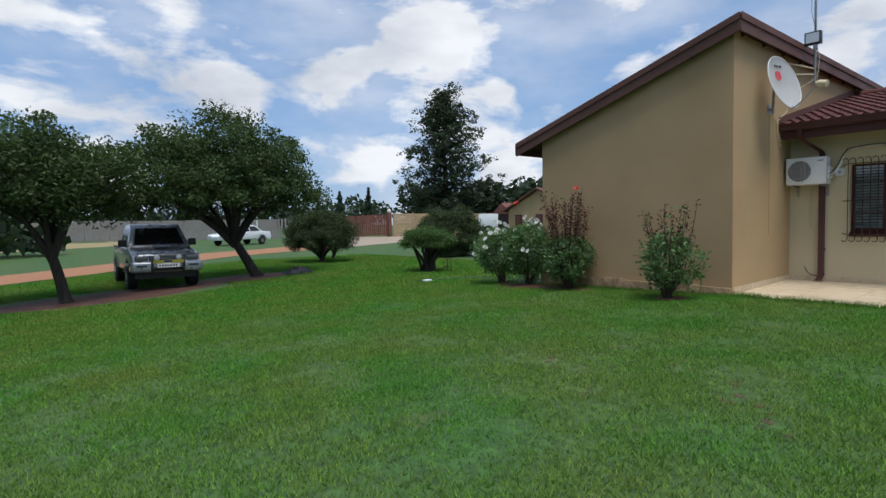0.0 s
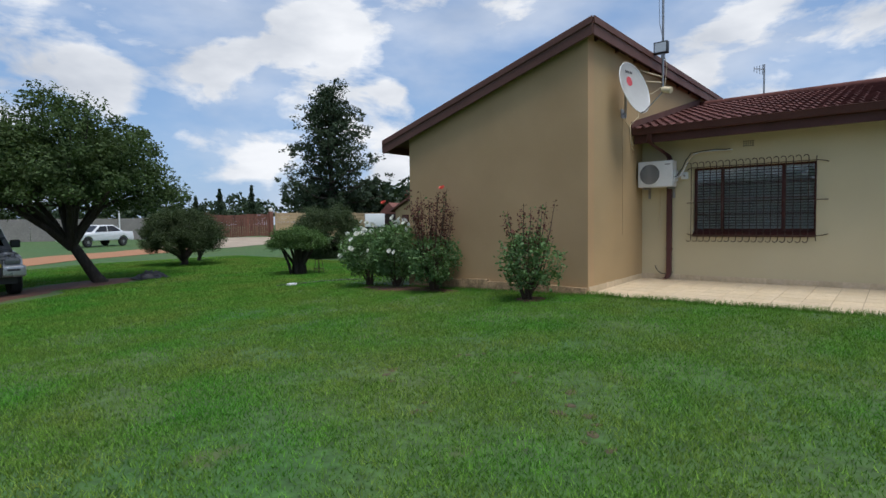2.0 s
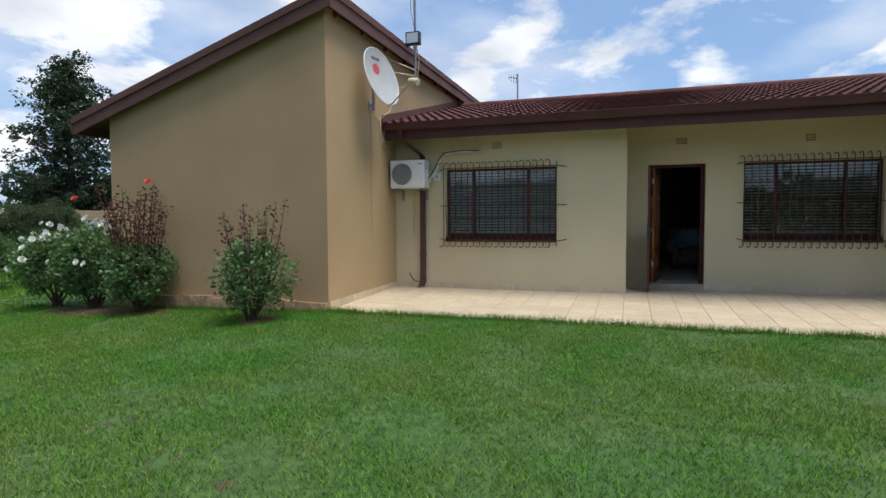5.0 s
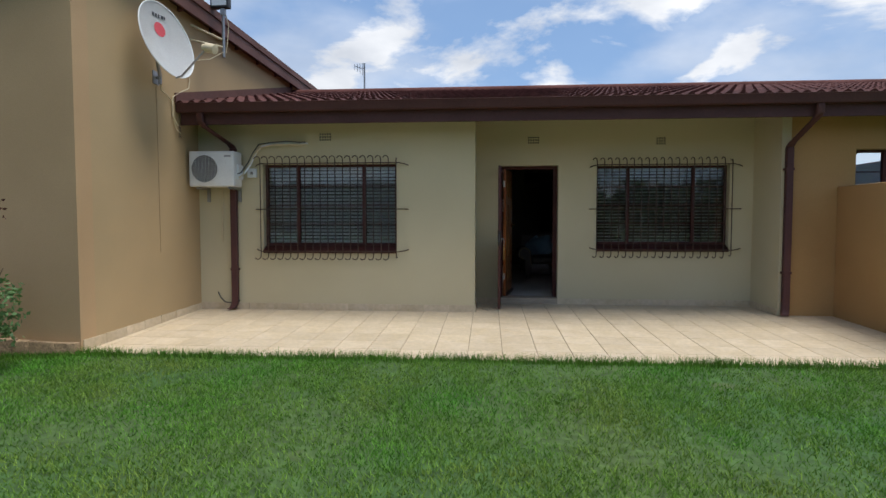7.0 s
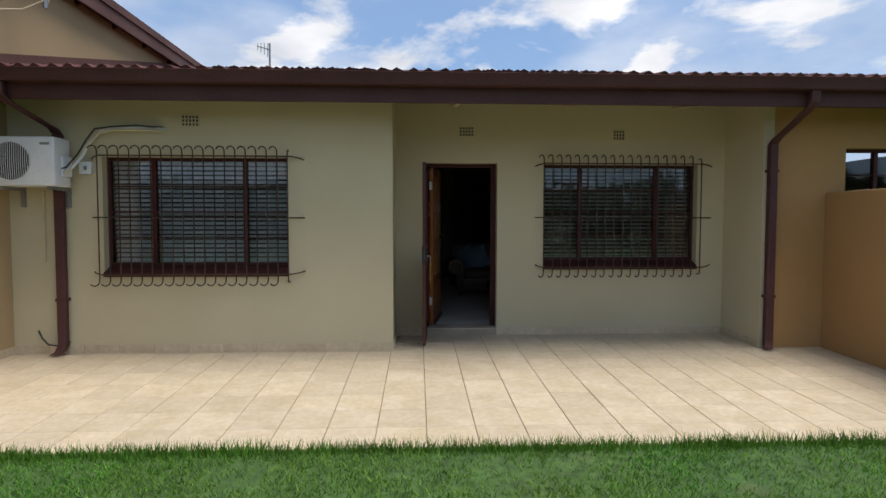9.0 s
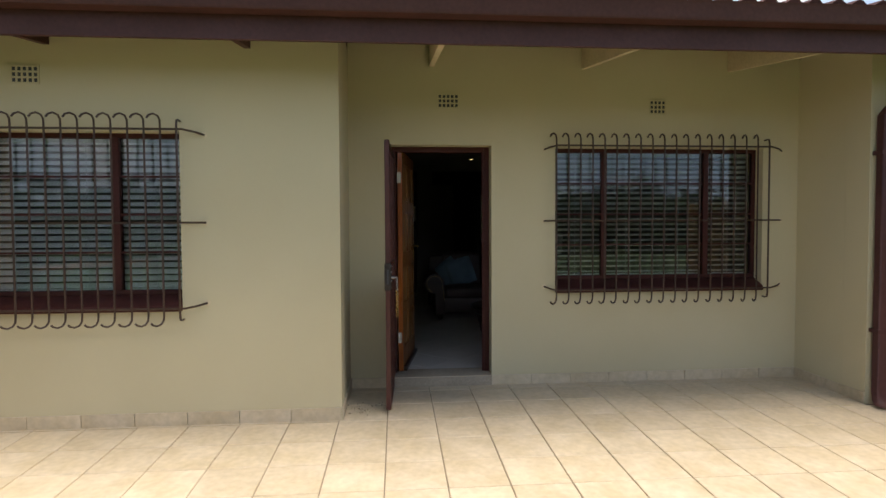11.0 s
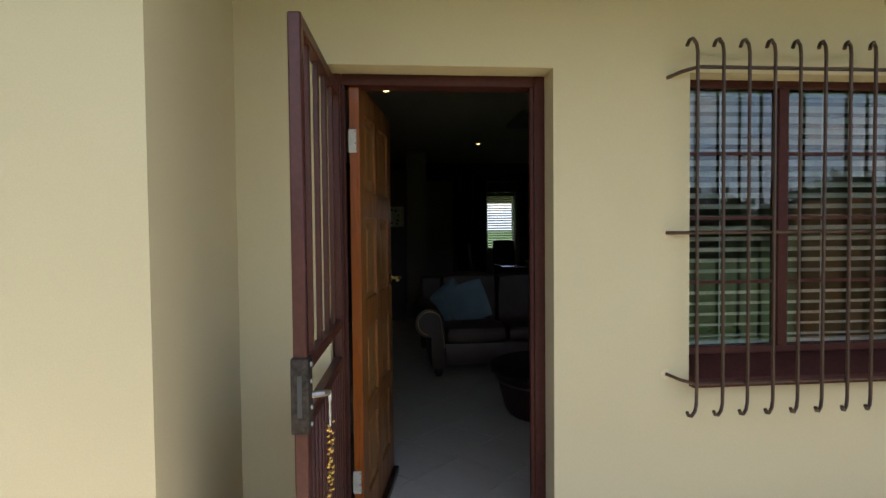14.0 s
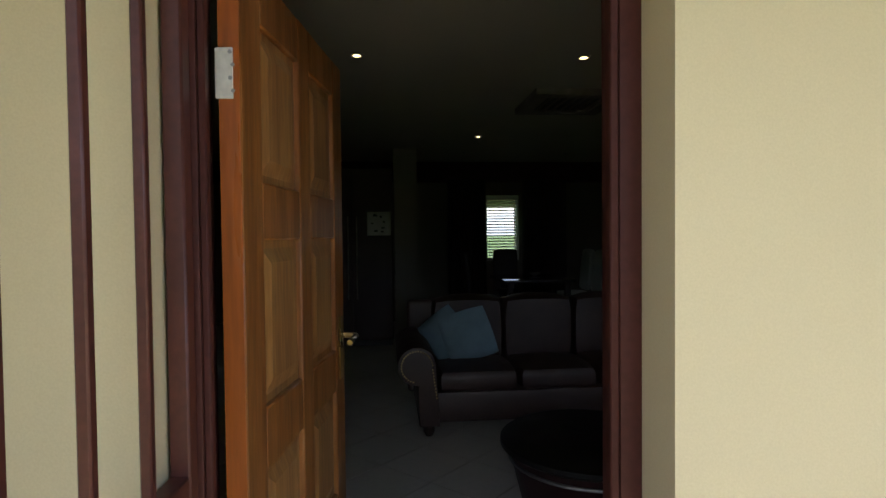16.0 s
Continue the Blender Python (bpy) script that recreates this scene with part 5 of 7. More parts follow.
def make_sofa():
    s = thing("sofa", (16.0, -1.8, 0.09), "brown leather sofa with rolled studded arms facing the door", "sofa")
    x0, x1, y0, y1 = 15.55, 16.45, -2.95, -0.585
    part("base", sbox((x0 - 0.01, y0 + 0.20, 0.17), (x1 - 0.05, y1 - 0.20, 0.385), 0.02, 2), M_LEATHER, s)
    for y, d in ((y1, -1), (y0, 1)):
        # scrolled arm: a roll that overhangs a narrower stem
        cy, cz, R = y + d * 0.137, 0.592, 0.135
        roll = [(cy - d * R * math.cos(math.radians(q)), cz + R * math.sin(math.radians(q))) for q in range(-95, 181, 12)]
        poly = roll + [(y + d * 0.275, 0.45), (y + d * 0.295, 0.17), (y + d * 0.150, 0.17), (y + d * 0.145, 0.44)]
        bm = bmesh.new()
        prism(bm, poly, "x", x0 - 0.09, x1 - 0.05)
        arm = part("arm", soft(fixed(bm), 0.012, 2), M_LEATHER, s, "rolled leather arm")
        path = [(cy - d * 0.108 * math.cos(math.radians(q)), cz + 0.108 * math.sin(math.radians(q))) for q in range(-75, 181, 10)]
        path += [(y + d * (0.245 + 0.003 * k), 0.57 - 0.022 * k) for k in range(10)] + [(y + d * (0.275 + 0.022 * k), 0.368) for k in range(1, 11)]
        stud = bmesh.new()
        bmesh.ops.create_icosphere(stud, subdivisions=1, radius=0.0062)
        me = mesh_of("stud", stud, M_BRASS)
        o = ORG[arm]
        for py, pz in path:
            piece("stud", me, arm, Matrix.Translation(Vector((x0 - 0.092 if abs(py - y) < 0.29 else x0 + 0.005, py, pz)) - o))
    w = (y1 - y0 - 0.59) / 3
    for k in range(3):
        a = y0 + 0.295 + k * w
        part("seat_cushion", cushion_box((x0 + 0.02, a + 0.004, 0.36), (x1 - 0.28, a + w - 0.004, 0.52), 0.04), M_LEATHER, s)
        part("back_cushion", cushion_box((x1 - 0.30, a + 0.004, 0.45), (x1 - 0.06, a + w - 0.004, 0.98), 0.03), M_LEATHER, s)
    part("back", sbox((x1 - 0.09, y0 + 0.1, 0.17), (x1 + 0.03, y1 - 0.1, 0.95), 0.04, 3), M_LEATHER, s)
    for x in (x0 - 0.02, x1 - 0.1):
        for y in (y0 + 0.22, y1 - 0.22):
            bm = bmesh.new()
            lathe(bm, [(0.025, 0.09), (0.04, 0.12), (0.045, 0.17)], (x, y, 0), 12)
            part("foot", bm, M_DARKWOOD, s)


make_sofa()


def make_pillow(c, rot, size, label):
    bm = bmesh.new()
    n = 12
    g = {}
    for s in (-1, 1):
        for i in range(n + 1):
            for j in range(n + 1):
                u, v = 2 * i / n - 1, 2 * j / n - 1
                edge = i in (0, n) or j in (0, n)
                if edge and s > 0:
                    g[s, i, j] = g[-1, i, j]
                    continue
                k = 1 - 0.10 * (u * u * v * v) - 0.06 * (1 - u * u) * v * v - 0.06 * (1 - v * v) * u * u
                t = 0.0 if edge else 0.16 * ((1 - u * u) * (1 - v * v)) ** 0.45
                g[s, i, j] = bm.verts.new((size * u * k, s * t * size * 1.9, size * v * k))
        for i in range(n):
            for j in range(n):
                bm.faces.new((g[s, i, j], g[s, i + 1, j], g[s, i + 1, j + 1], g[s, i, j + 1]))
    fixed(bm)
    bmesh.ops.transform(bm, matrix=pose(*c, *rot), verts=bm.verts)
    solid("pillow", bm, M_BLUE, label, "pillow", group="sofa pillows")


make_pillow((15.99, -0.97, 0.72), (0, 38, 62), 0.19, "small blue cloth pillow leaning on the sofa arm")
make_pillow((15.86, -1.13, 0.73), (-8, 18, 70), 0.21, "blue cloth pillow leaning on the sofa")


def make_round_table():
    t = thing("round_coffee_table", (14.42, -1.57, 0.09), "dark round coffee table with a glossy top", "coffee table")
    bm = bmesh.new()
    lathe(bm, [(0.44, 0.0), (0.47, 0.02), (0.47, 0.045), (0.455, 0.055)], (14.42, -1.57, 0.39), 40)
    part("tabletop", bm, M_TABLE, t, "black top")
    bm = bmesh.new()
    lathe(bm, [(0.34, 0.09), (0.36, 0.12), (0.42, 0.36), (0.43, 0.39)], (14.42, -1.57, 0), 40)
    part("drum", bm, M_CABINET, t)
    bm = bmesh.new()
    lathe(bm, [(0.425, 0.0), (0.432, 0.006), (0.43, 0.016)], (14.42, -1.57, 0.335), 40)
    part("band", bm, M_GREY, t)
    b = thing("ashtray", (14.55, -1.80, 0.445), "small clear glass dish on the round table", "dish")
    bm = bmesh.new()
    lathe(bm, [(0.05, 0.445), (0.075, 0.47), (0.08, 0.485), (0.07, 0.485), (0.045, 0.455)], (14.55, -1.80, 0), 20)
    part("bowl", bm, M_LENS, b)


M_TABLE = mat("black_table_top", (0.010, 0.010, 0.010), 0.4, 0.2, 4.0, 60, 0.0, spec=0.3)
M_BLACK2 = mat("black_gloss", (0.012, 0.012, 0.013), 0.08, 0.1, 4.0, 60, 0.0)
make_round_table()


def make_cabinet():
    c = thing("tall_cabinet", (19.1, -0.2, 0.09), "dark red-brown tall kitchen cabinet against the pillar", "cabinet")
    part("body", sbox((18.82, -0.60, 0.17), (19.4, 0.42, 2.35), 0.006, 1), M_CABINET, c)
    part("plinth", boxes(((18.87, -0.59, 0.09), (19.4, 0.41, 0.17))), M_BLACK, c, shade=False)
    for y0, y1 in ((-0.595, -0.10), (-0.09, 0.415)):
        d = part("door", sbox((18.80, y0, 0.19), (18.82, y1, 2.33), 0.005, 1), M_CABINET, c)
        y = y1 - 0.05 if y0 < -0.3 else y0 + 0.05
        bm = bmesh.new()
        tube(bm, [(18.80, y, 0.7), (18.765, y, 0.72), (18.765, y, 1.72), (18.80, y, 1.74)], 0.009, 8)
        part("handle", bm, M_STEEL, d, "long steel handle")
    p = thing("paper_note", (18.80, -0.4, 1.5), "white paper calendar with dark marks on the cabinet", "paper")
    part("sheet", boxes(((18.795, -0.575, 1.50), (18.799, -0.28, 1.80))), M_PAPER, p, shade=False)
    rng = random.Random(3)
    for k in range(9):
        y, z = rng.uniform(-0.56, -0.32), rng.uniform(1.53, 1.77)
        part("print_mark", boxes(((18.7925, y, z), (18.7948, y + rng.uniform(0.015, 0.04), z + rng.uniform(0.012, 0.03)))), M_INK, p, shade=False)


make_cabinet()


def make_chair(x, y, turn, material, label):
    c = thing("dining_chair", (0, 0, 0), label, "chair", group="dining chairs", turn=pose(x, y, 0.09, 0, 0, turn), local=True)
    part("seat", cushion_box((-0.22, -0.22, 0.40), (0.22, 0.22, 0.48), 0.02), material, c)
    bm = cushion_box((-0.21, 0.16, 0.50), (0.21, 0.24, 1.16), 0.0)
    for v in bm.verts:
        v.co.y += 0.10 * (v.co.z - 0.5)
    part("backrest", bm, material, c)
    for sx in (-0.18, 0.18):
        for sy in (-0.18, 0.19):
            part("leg", sbox((sx - 0.02, sy - 0.02, 0.0), (sx + 0.02, sy + 0.02, 0.41), 0.004, 1), M_DARKWOOD, c)


def make_dining():
    t = thing("dining_table", (20.1, -2.6, 0.09), "dark dining table with a glossy pale-reflecting top", "table")
    part("tabletop", sbox((19.55, -3.25, 0.79), (20.75, -2.20, 0.835), 0.01, 2), M_TOP, t)
    for x in (19.65, 20.65):
        for y in (-3.15, -2.30):
            part("leg", sbox((x - 0.04, y - 0.04, 0.09), (x + 0.04, y + 0.04, 0.79), 0.005, 1), M_DARKWOOD, t)
    make_chair(20.80, -2.52, -90, M_BLACK, "dark high-backed dining chair by the window")
    make_chair(19.9, -3.5, 180, M_PAPER, "pale covered dining chair beside the table")
    make_chair(20.45, -3.5, 180, M_PAPER, "pale covered dining chair beside the table")
    make_chair(20.1, -1.95, 0, M_BLACK, "dark dining chair beside the table")
    b = thing("bowl", (20.3, -2.7, 0.836), "small pale bowl on the dining table", "bowl")
    bm = bmesh.new()
    lathe(bm, [(0.04, 0.836), (0.09, 0.87), (0.10, 0.89), (0.09, 0.89), (0.05, 0.85)], (20.35, -2.85, 0), 20)
    part("shell", bm, M_LENS, b)


M_TOP = mat("dark_polished_top", (0.06, 0.06, 0.065), 0.12, 0.1, 3.0, 60, 0.0, coat=0.5)
make_dining()


def make_curtain(y0, y1, label):
    bm = bmesh.new()
    n = 60
    rows = []
    for z in (0.12, 1.2, 2.52):
        rows.append([bm.verts.new((21.06 + 0.035 * math.sin(k * 1.25 + 0.4 * z), y0 + (y1 - y0) * k / n, z)) for k in range(n + 1)])
    for a, b in zip(rows, rows[1:]):
        for k in range(n):
            bm.faces.new((a[k], a[k + 1], b[k + 1], b[k]))
    bmesh.ops.solidify(bm, geom=bm.faces[:], thickness=0.004)
    solid("curtain", fixed(bm), M_CURTAIN, label, "curtain", group="curtains at the back window")


make_curtain(-2.20, -1.55, "dark hanging curtain beside the back window")
make_curtain(-3.60, -2.82, "dark hanging curtain beside the back window")
bw = thing("window_4", (21.3, -2.5, 1.05), "small back window with pale blind", "window", kind="structure")
part("window_frame", boxes(((21.25, -2.80, 1.05), (21.30, -2.76, 2.17)), ((21.25, -2.25, 1.05), (21.30, -2.21, 2.17)), ((21.25, -2.76, 1.05), (21.30, -2.25, 1.09)), ((21.25, -2.76, 2.13), (21.30, -2.25, 2.17))), M_WHITE, bw, shade=False)
pane_part((21.27, -2.76, 1.09), (21.275, -2.25, 2.13), bw)
make_blind(21.09, -2.80, -2.21, 1.06, 2.12, 34)


def make_spot(x, y):
    s = thing("ceiling_spotlight", (x, y, CEIL), "small round recessed ceiling spotlight, lit", "ceiling light", group="ceiling spotlights")
    bm = bmesh.new()
    lathe(bm, [(0.045, CEIL - 0.001), (0.045, CEIL - 0.006), (0.034, CEIL - 0.008), (0.034, CEIL - 0.001)], (x, y, 0), 20)
    part("bezel", bm, M_GREY, s)
    bm = bmesh.new()
    lathe(bm, [(0.024, CEIL - 0.0095), (0.024, CEIL - 0.0085)], (x, y, 0), 16)
    part("bulb", bm, M_SPOT, s, "glowing warm bulb")


for x, y in ((15.14, -0.355), (15.09, -1.78), (18.0, -1.575)):
    make_spot(x, y)
for x, y in ((19.27, -1.58), (19.34, -3.02)):
    s = thing("ceiling_spotlight", (x, y, CEIL), "small round recessed ceiling spotlight, unlit", "ceiling light", group="ceiling spotlights")
    bm = bmesh.new()
    lathe(bm, [(0.045, CEIL - 0.001), (0.045, CEIL - 0.006), (0.034, CEIL - 0.008), (0.034, CEIL - 0.001)], (x, y, 0), 20)
    part("bezel", bm, M_GREY, s)
    bm = bmesh.new()
    lathe(bm, [(0.030, CEIL - 0.0095), (0.030, CEIL - 0.0085)], (x, y, 0), 16)
    part("bulb", bm, M_LENS, s, "dull unlit bulb")
cv = thing("ceiling_cassette", (16.2, -2.0, CEIL), "square ceiling air outlet with a dark grille", "air outlet")
bm = bmesh.new()
for a, b in (((15.85, -2.42, CEIL - 0.05), (15.97, -1.68, CEIL - 0.001)), ((16.47, -2.42, CEIL - 0.05), (16.59, -1.68, CEIL - 0.001)), ((15.97, -2.42, CEIL - 0.05), (16.47, -2.30, CEIL - 0.001)), ((15.97, -1.80, CEIL - 0.05), (16.47, -1.68, CEIL - 0.001))):
    box(bm, a, b)
part("frame", fixed(bm), M_GREYWALL, cv, shade=False)
part("grille", boxes(((15.97, -2.30, CEIL - 0.03), (16.47, -1.80, CEIL - 0.002))), M_BLACK, cv, "dark intake grille", shade=False)
for k in range(7):
    y = -2.27 + k * 0.07
    part("slat", boxes(((15.97, y, CEIL - 0.044), (16.47, y + 0.012, CEIL - 0.030))), M_GREYWALL, cv, shade=False)


# ---- plants ----
def tree(name, base, trunk, r0, crown, radii, label, leaf_m, n_clump, per, leaf, seed, clump_r, category="tree", limbs=9, bark=None, low=-0.6, hollow=0.55, even=0.0):
    """A tapered trunk, limbs to the clumps, and a crown of leaf clumps in an uneven ellipsoid."""
    rng = np.random.default_rng(seed)
    b = Vector((base[0], base[1], ground_z(base[0], base[1]) - 0.05))
    t = thing(name, b, label, category)
    fork = b + Vector(trunk)
    c = Vector(crown)
    cl = []
    while len(cl) < n_clump:
        d = rng.normal(size=3)
        d /= np.linalg.norm(d)
        if d[2] < low:
            continue
        k = 0.78 + 0.2 * even + (0.38 - 0.28 * even) * noise.noise(Vector(d) * 2.1 + Vector((seed, 0, 0)))
        r = k * rng.uniform(hollow, 1.0)
        cl.append((c.x + d[0] * radii[0] * r, c.y + d[1] * radii[1] * r, c.z + d[2] * radii[2] * r))
    cl = np.array(cl)
    bm = bmesh.new()
    mid = b.lerp(fork, 0.5) + Vector((rng.uniform(-1, 1), rng.uniform(-1, 1), 0)) * r0 * 0.5
    tube(bm, [b - Vector((0, 0, 0.1)), b + Vector((0, 0, 0.06)), b.lerp(mid, 0.35), mid, fork], [r0 * 1.5, r0 * 1.25, r0 * 1.02, r0 * 0.92, r0 * 0.8], 10)
    part("trunk", bm, bark or M_BARK, t)
    pick = rng.permutation(len(cl))[:limbs]
    for i in pick:
        p = Vector(cl[i])
        m1 = fork.lerp(p, 0.4) + Vector((rng.uniform(-.1, .1), rng.uniform(-.1, .1), 0.06)) * (p - fork).length
        bm = bmesh.new()
        tube(bm, [fork - Vector((0, 0, r0)), fork.lerp(m1, 0.5), m1, m1.lerp(p, 0.6), p], [r0 * 0.62, r0 * 0.5, r0 * 0.36, r0 * 0.2, r0 * 0.06], 7)
        for q in rng.permutation(len(cl))[:3]:
            e = Vector(cl[q])
            if (e - p).length < max(radii) * 0.8:
                tube(bm, [m1, m1.lerp(e, 0.5) + Vector((0, 0, 0.05)), e], [r0 * 0.26, r0 * 0.15, r0 * 0.04], 5)
        part("limb", bm, bark or M_BARK, t)
    idx = rng.integers(0, len(cl), n_clump * per)
    off = ball(rng, len(idx)) * np.array([1, 1, 0.75]) * clump_r * 1.7 * (0.55 + 0.8 * rng.random((len(cl), 1))[idx])
    pts = cl[idx] + off - np.array(b)
    ob = new("crown", quads_mesh("crown", leaves(rng, pts, leaf), leaf_m))
    ob.parent = t
    return t


tree("tree", (1.72, 15.4), (-0.25, -0.1, 1.15), 0.125, (0.85, 15.8, 2.08), (3.1, 2.6, 1.7), "broad dark green garden tree in bare soil", M_LEAF, 240, 190, 0.100, 3, 0.28, low=-0.60, hollow=0.35, limbs=14)
tree("tree", (6.75, 16.9), (-0.62, 0.15, 1.15), 0.15, (6.0, 17.0, 2.50), (3.9, 2.9, 2.25), "broad dark green garden tree leaning over the pickup", M_LEAF, 300, 190, 0.100, 12, 0.28, low=-0.60, limbs=16, hollow=0.35)
tree("tree", (-4.6, 17.5), (0.1, 0.1, 1.5), 0.2, (-4.2, 17.6, 2.5), (2.4, 2.3, 1.3), "dark green garden tree at the edge of the lawn", M_LEAF, 90, 80, 0.14, 21, 0.30, low=-0.5, hollow=0.35)
tree("round_shrub", (10.7, 20.3), (0, 0, 0.30), 0.12, (10.7, 20.3, 0.76), (1.42, 1.38, 1.02), "dense dark round shrub on the lawn", M_LEAFB, 360, 190, 0.052, 41, 0.15, "shrub", 16, low=-0.62, hollow=0.55, even=0.85)
tree("clipped_shrub", (10.72, 13.6), (0, 0, 0.36), 0.13, (10.72, 13.6, 0.54), (0.82, 0.82, 0.44), "flat-topped clipped green shrub on thick stems", M_LEAFT, 210, 170, 0.042, 51, 0.11, "shrub", 8, low=-0.12, hollow=0.6, even=1.0)
tree("hedge_shrub", (16.3, 19.1), (0, 0, 0.3), 0.14, (16.3, 19.1, 0.68), (1.5, 1.5, 1.3), "large rounded dark green shrub", M_LEAFB, 380, 190, 0.058, 61, 0.16, "shrub", 8, low=-0.9, hollow=0.6, even=0.95)
tree("low_shrub", (12.2, 22.0), (0, 0, 0.25), 0.08, (12.2, 22.0, 0.5), (0.65, 0.6, 0.45), "small dark shrub at the driveway", M_LEAFB, 40, 80, 0.07, 66, 0.14, "shrub", 6, low=-0.3, hollow=0.4)


def layered_tree(x, y, h, reach, seed, label):
    """A tall tree of rising limbs that carry leaf sprays, with gaps of sky between them."""
    rng = np.random.default_rng(seed)
    z0 = ground_z(x, y)
    t = thing("tall_tree", (x, y, z0), label, "tree")
    bm = bmesh.new()
    tube(bm, [(x, y, z0 - 0.1), (x + 0.1, y, z0 + h * 0.3), (x - 0.1, y + 0.1, z0 + h * 0.65), (x, y, z0 + h * 0.95)], [0.45, 0.34, 0.2, 0.03], 10)
    part("trunk", bm, M_BARK, t)
    sprays = []
    n = 62
    for k in range(n):
        f = 0.10 + 0.84 * k / (n - 1)
        a = k * 2.39996 + rng.uniform(-0.4, 0.4)
        r = reach * float(np.interp(f, [0.1, 0.2, 0.4, 0.6, 0.8, 0.94], [0.80, 1.0, 1.04, 0.86, 0.52, 0.14])) * rng.uniform(0.60, 1.14)
        rise = h * float(np.interp(f, [0.1, 0.5, 0.94], [0.03, 0.10, 0.13])) * rng.uniform(0.6, 1.4)
        root = Vector((0, 0, h * f * 0.93))
        tip = root + Vector((r * math.cos(a), r * math.sin(a), rise))
        mid = root.lerp(tip, 0.5) + Vector((0, 0, -0.12 * r * rng.uniform(0.2, 1.0)))
        bm = bmesh.new()
        tube(bm, [root, root.lerp(mid, 0.6), mid, tip], [0.12, 0.09, 0.06, 0.015], 6)
        for v in bm.verts:
            v.co += Vector((x, y, z0))
        part("limb", bm, M_BARK, t)
        for u in np.linspace(0.22, 1.0, 8):
            c = root.lerp(mid, u * 2) if u < 0.5 else mid.lerp(tip, u * 2 - 1)
            for q in range(2):
                side = rng.normal(size=3) * np.array([0.75, 0.75, 0.45]) * (1.15 - 0.5 * u)
                sprays.append((c.x + side[0], c.y + side[1], c.z + side[2] + 0.2))
    sprays = np.array(sprays)
    i = rng.integers(0, len(sprays), 26000)
    pts = sprays[i] + ball(rng, len(i)) * np.array([0.62, 0.62, 0.42]) * (0.5 + 0.8 * rng.random((len(sprays), 1))[i])
    ob = new("crown", quads_mesh("crown", leaves(rng, pts, 0.30), M_LEAF2))
    ob.parent = t


layered_tree(40.6, 47.9, 15.6, 5.0, 31, "tall dark evergreen tree behind the boundary wall")


# stems round the foot of the clipped shrub
srng = random.Random(5)
shrub = [o for o in bpy.data.objects if o.name == "clipped_shrub"][0]
for k in range(13):
    a, r = srng.uniform(0, 6.28), srng.uniform(0.12, 0.26)
    x, y = 10.72 + r * math.cos(a), 13.6 + r * math.sin(a)
    zg = ground_z(x, y)
    bm = bmesh.new()
    tube(bm, [(x, y, zg - 0.05), (x + srng.uniform(-.05, .05), y + srng.uniform(-.05, .05), zg + 0.3), (x + 0.25 * math.cos(a), y + 0.25 * math.sin(a), zg + 0.68), (x + 0.4 * math.cos(a), y + 0.4 * math.sin(a), zg + 0.95)], [srng.uniform(0.04, 0.07), 0.045, 0.035, 0.015], 7)
    part("stem", bm, M_BARK, shrub)


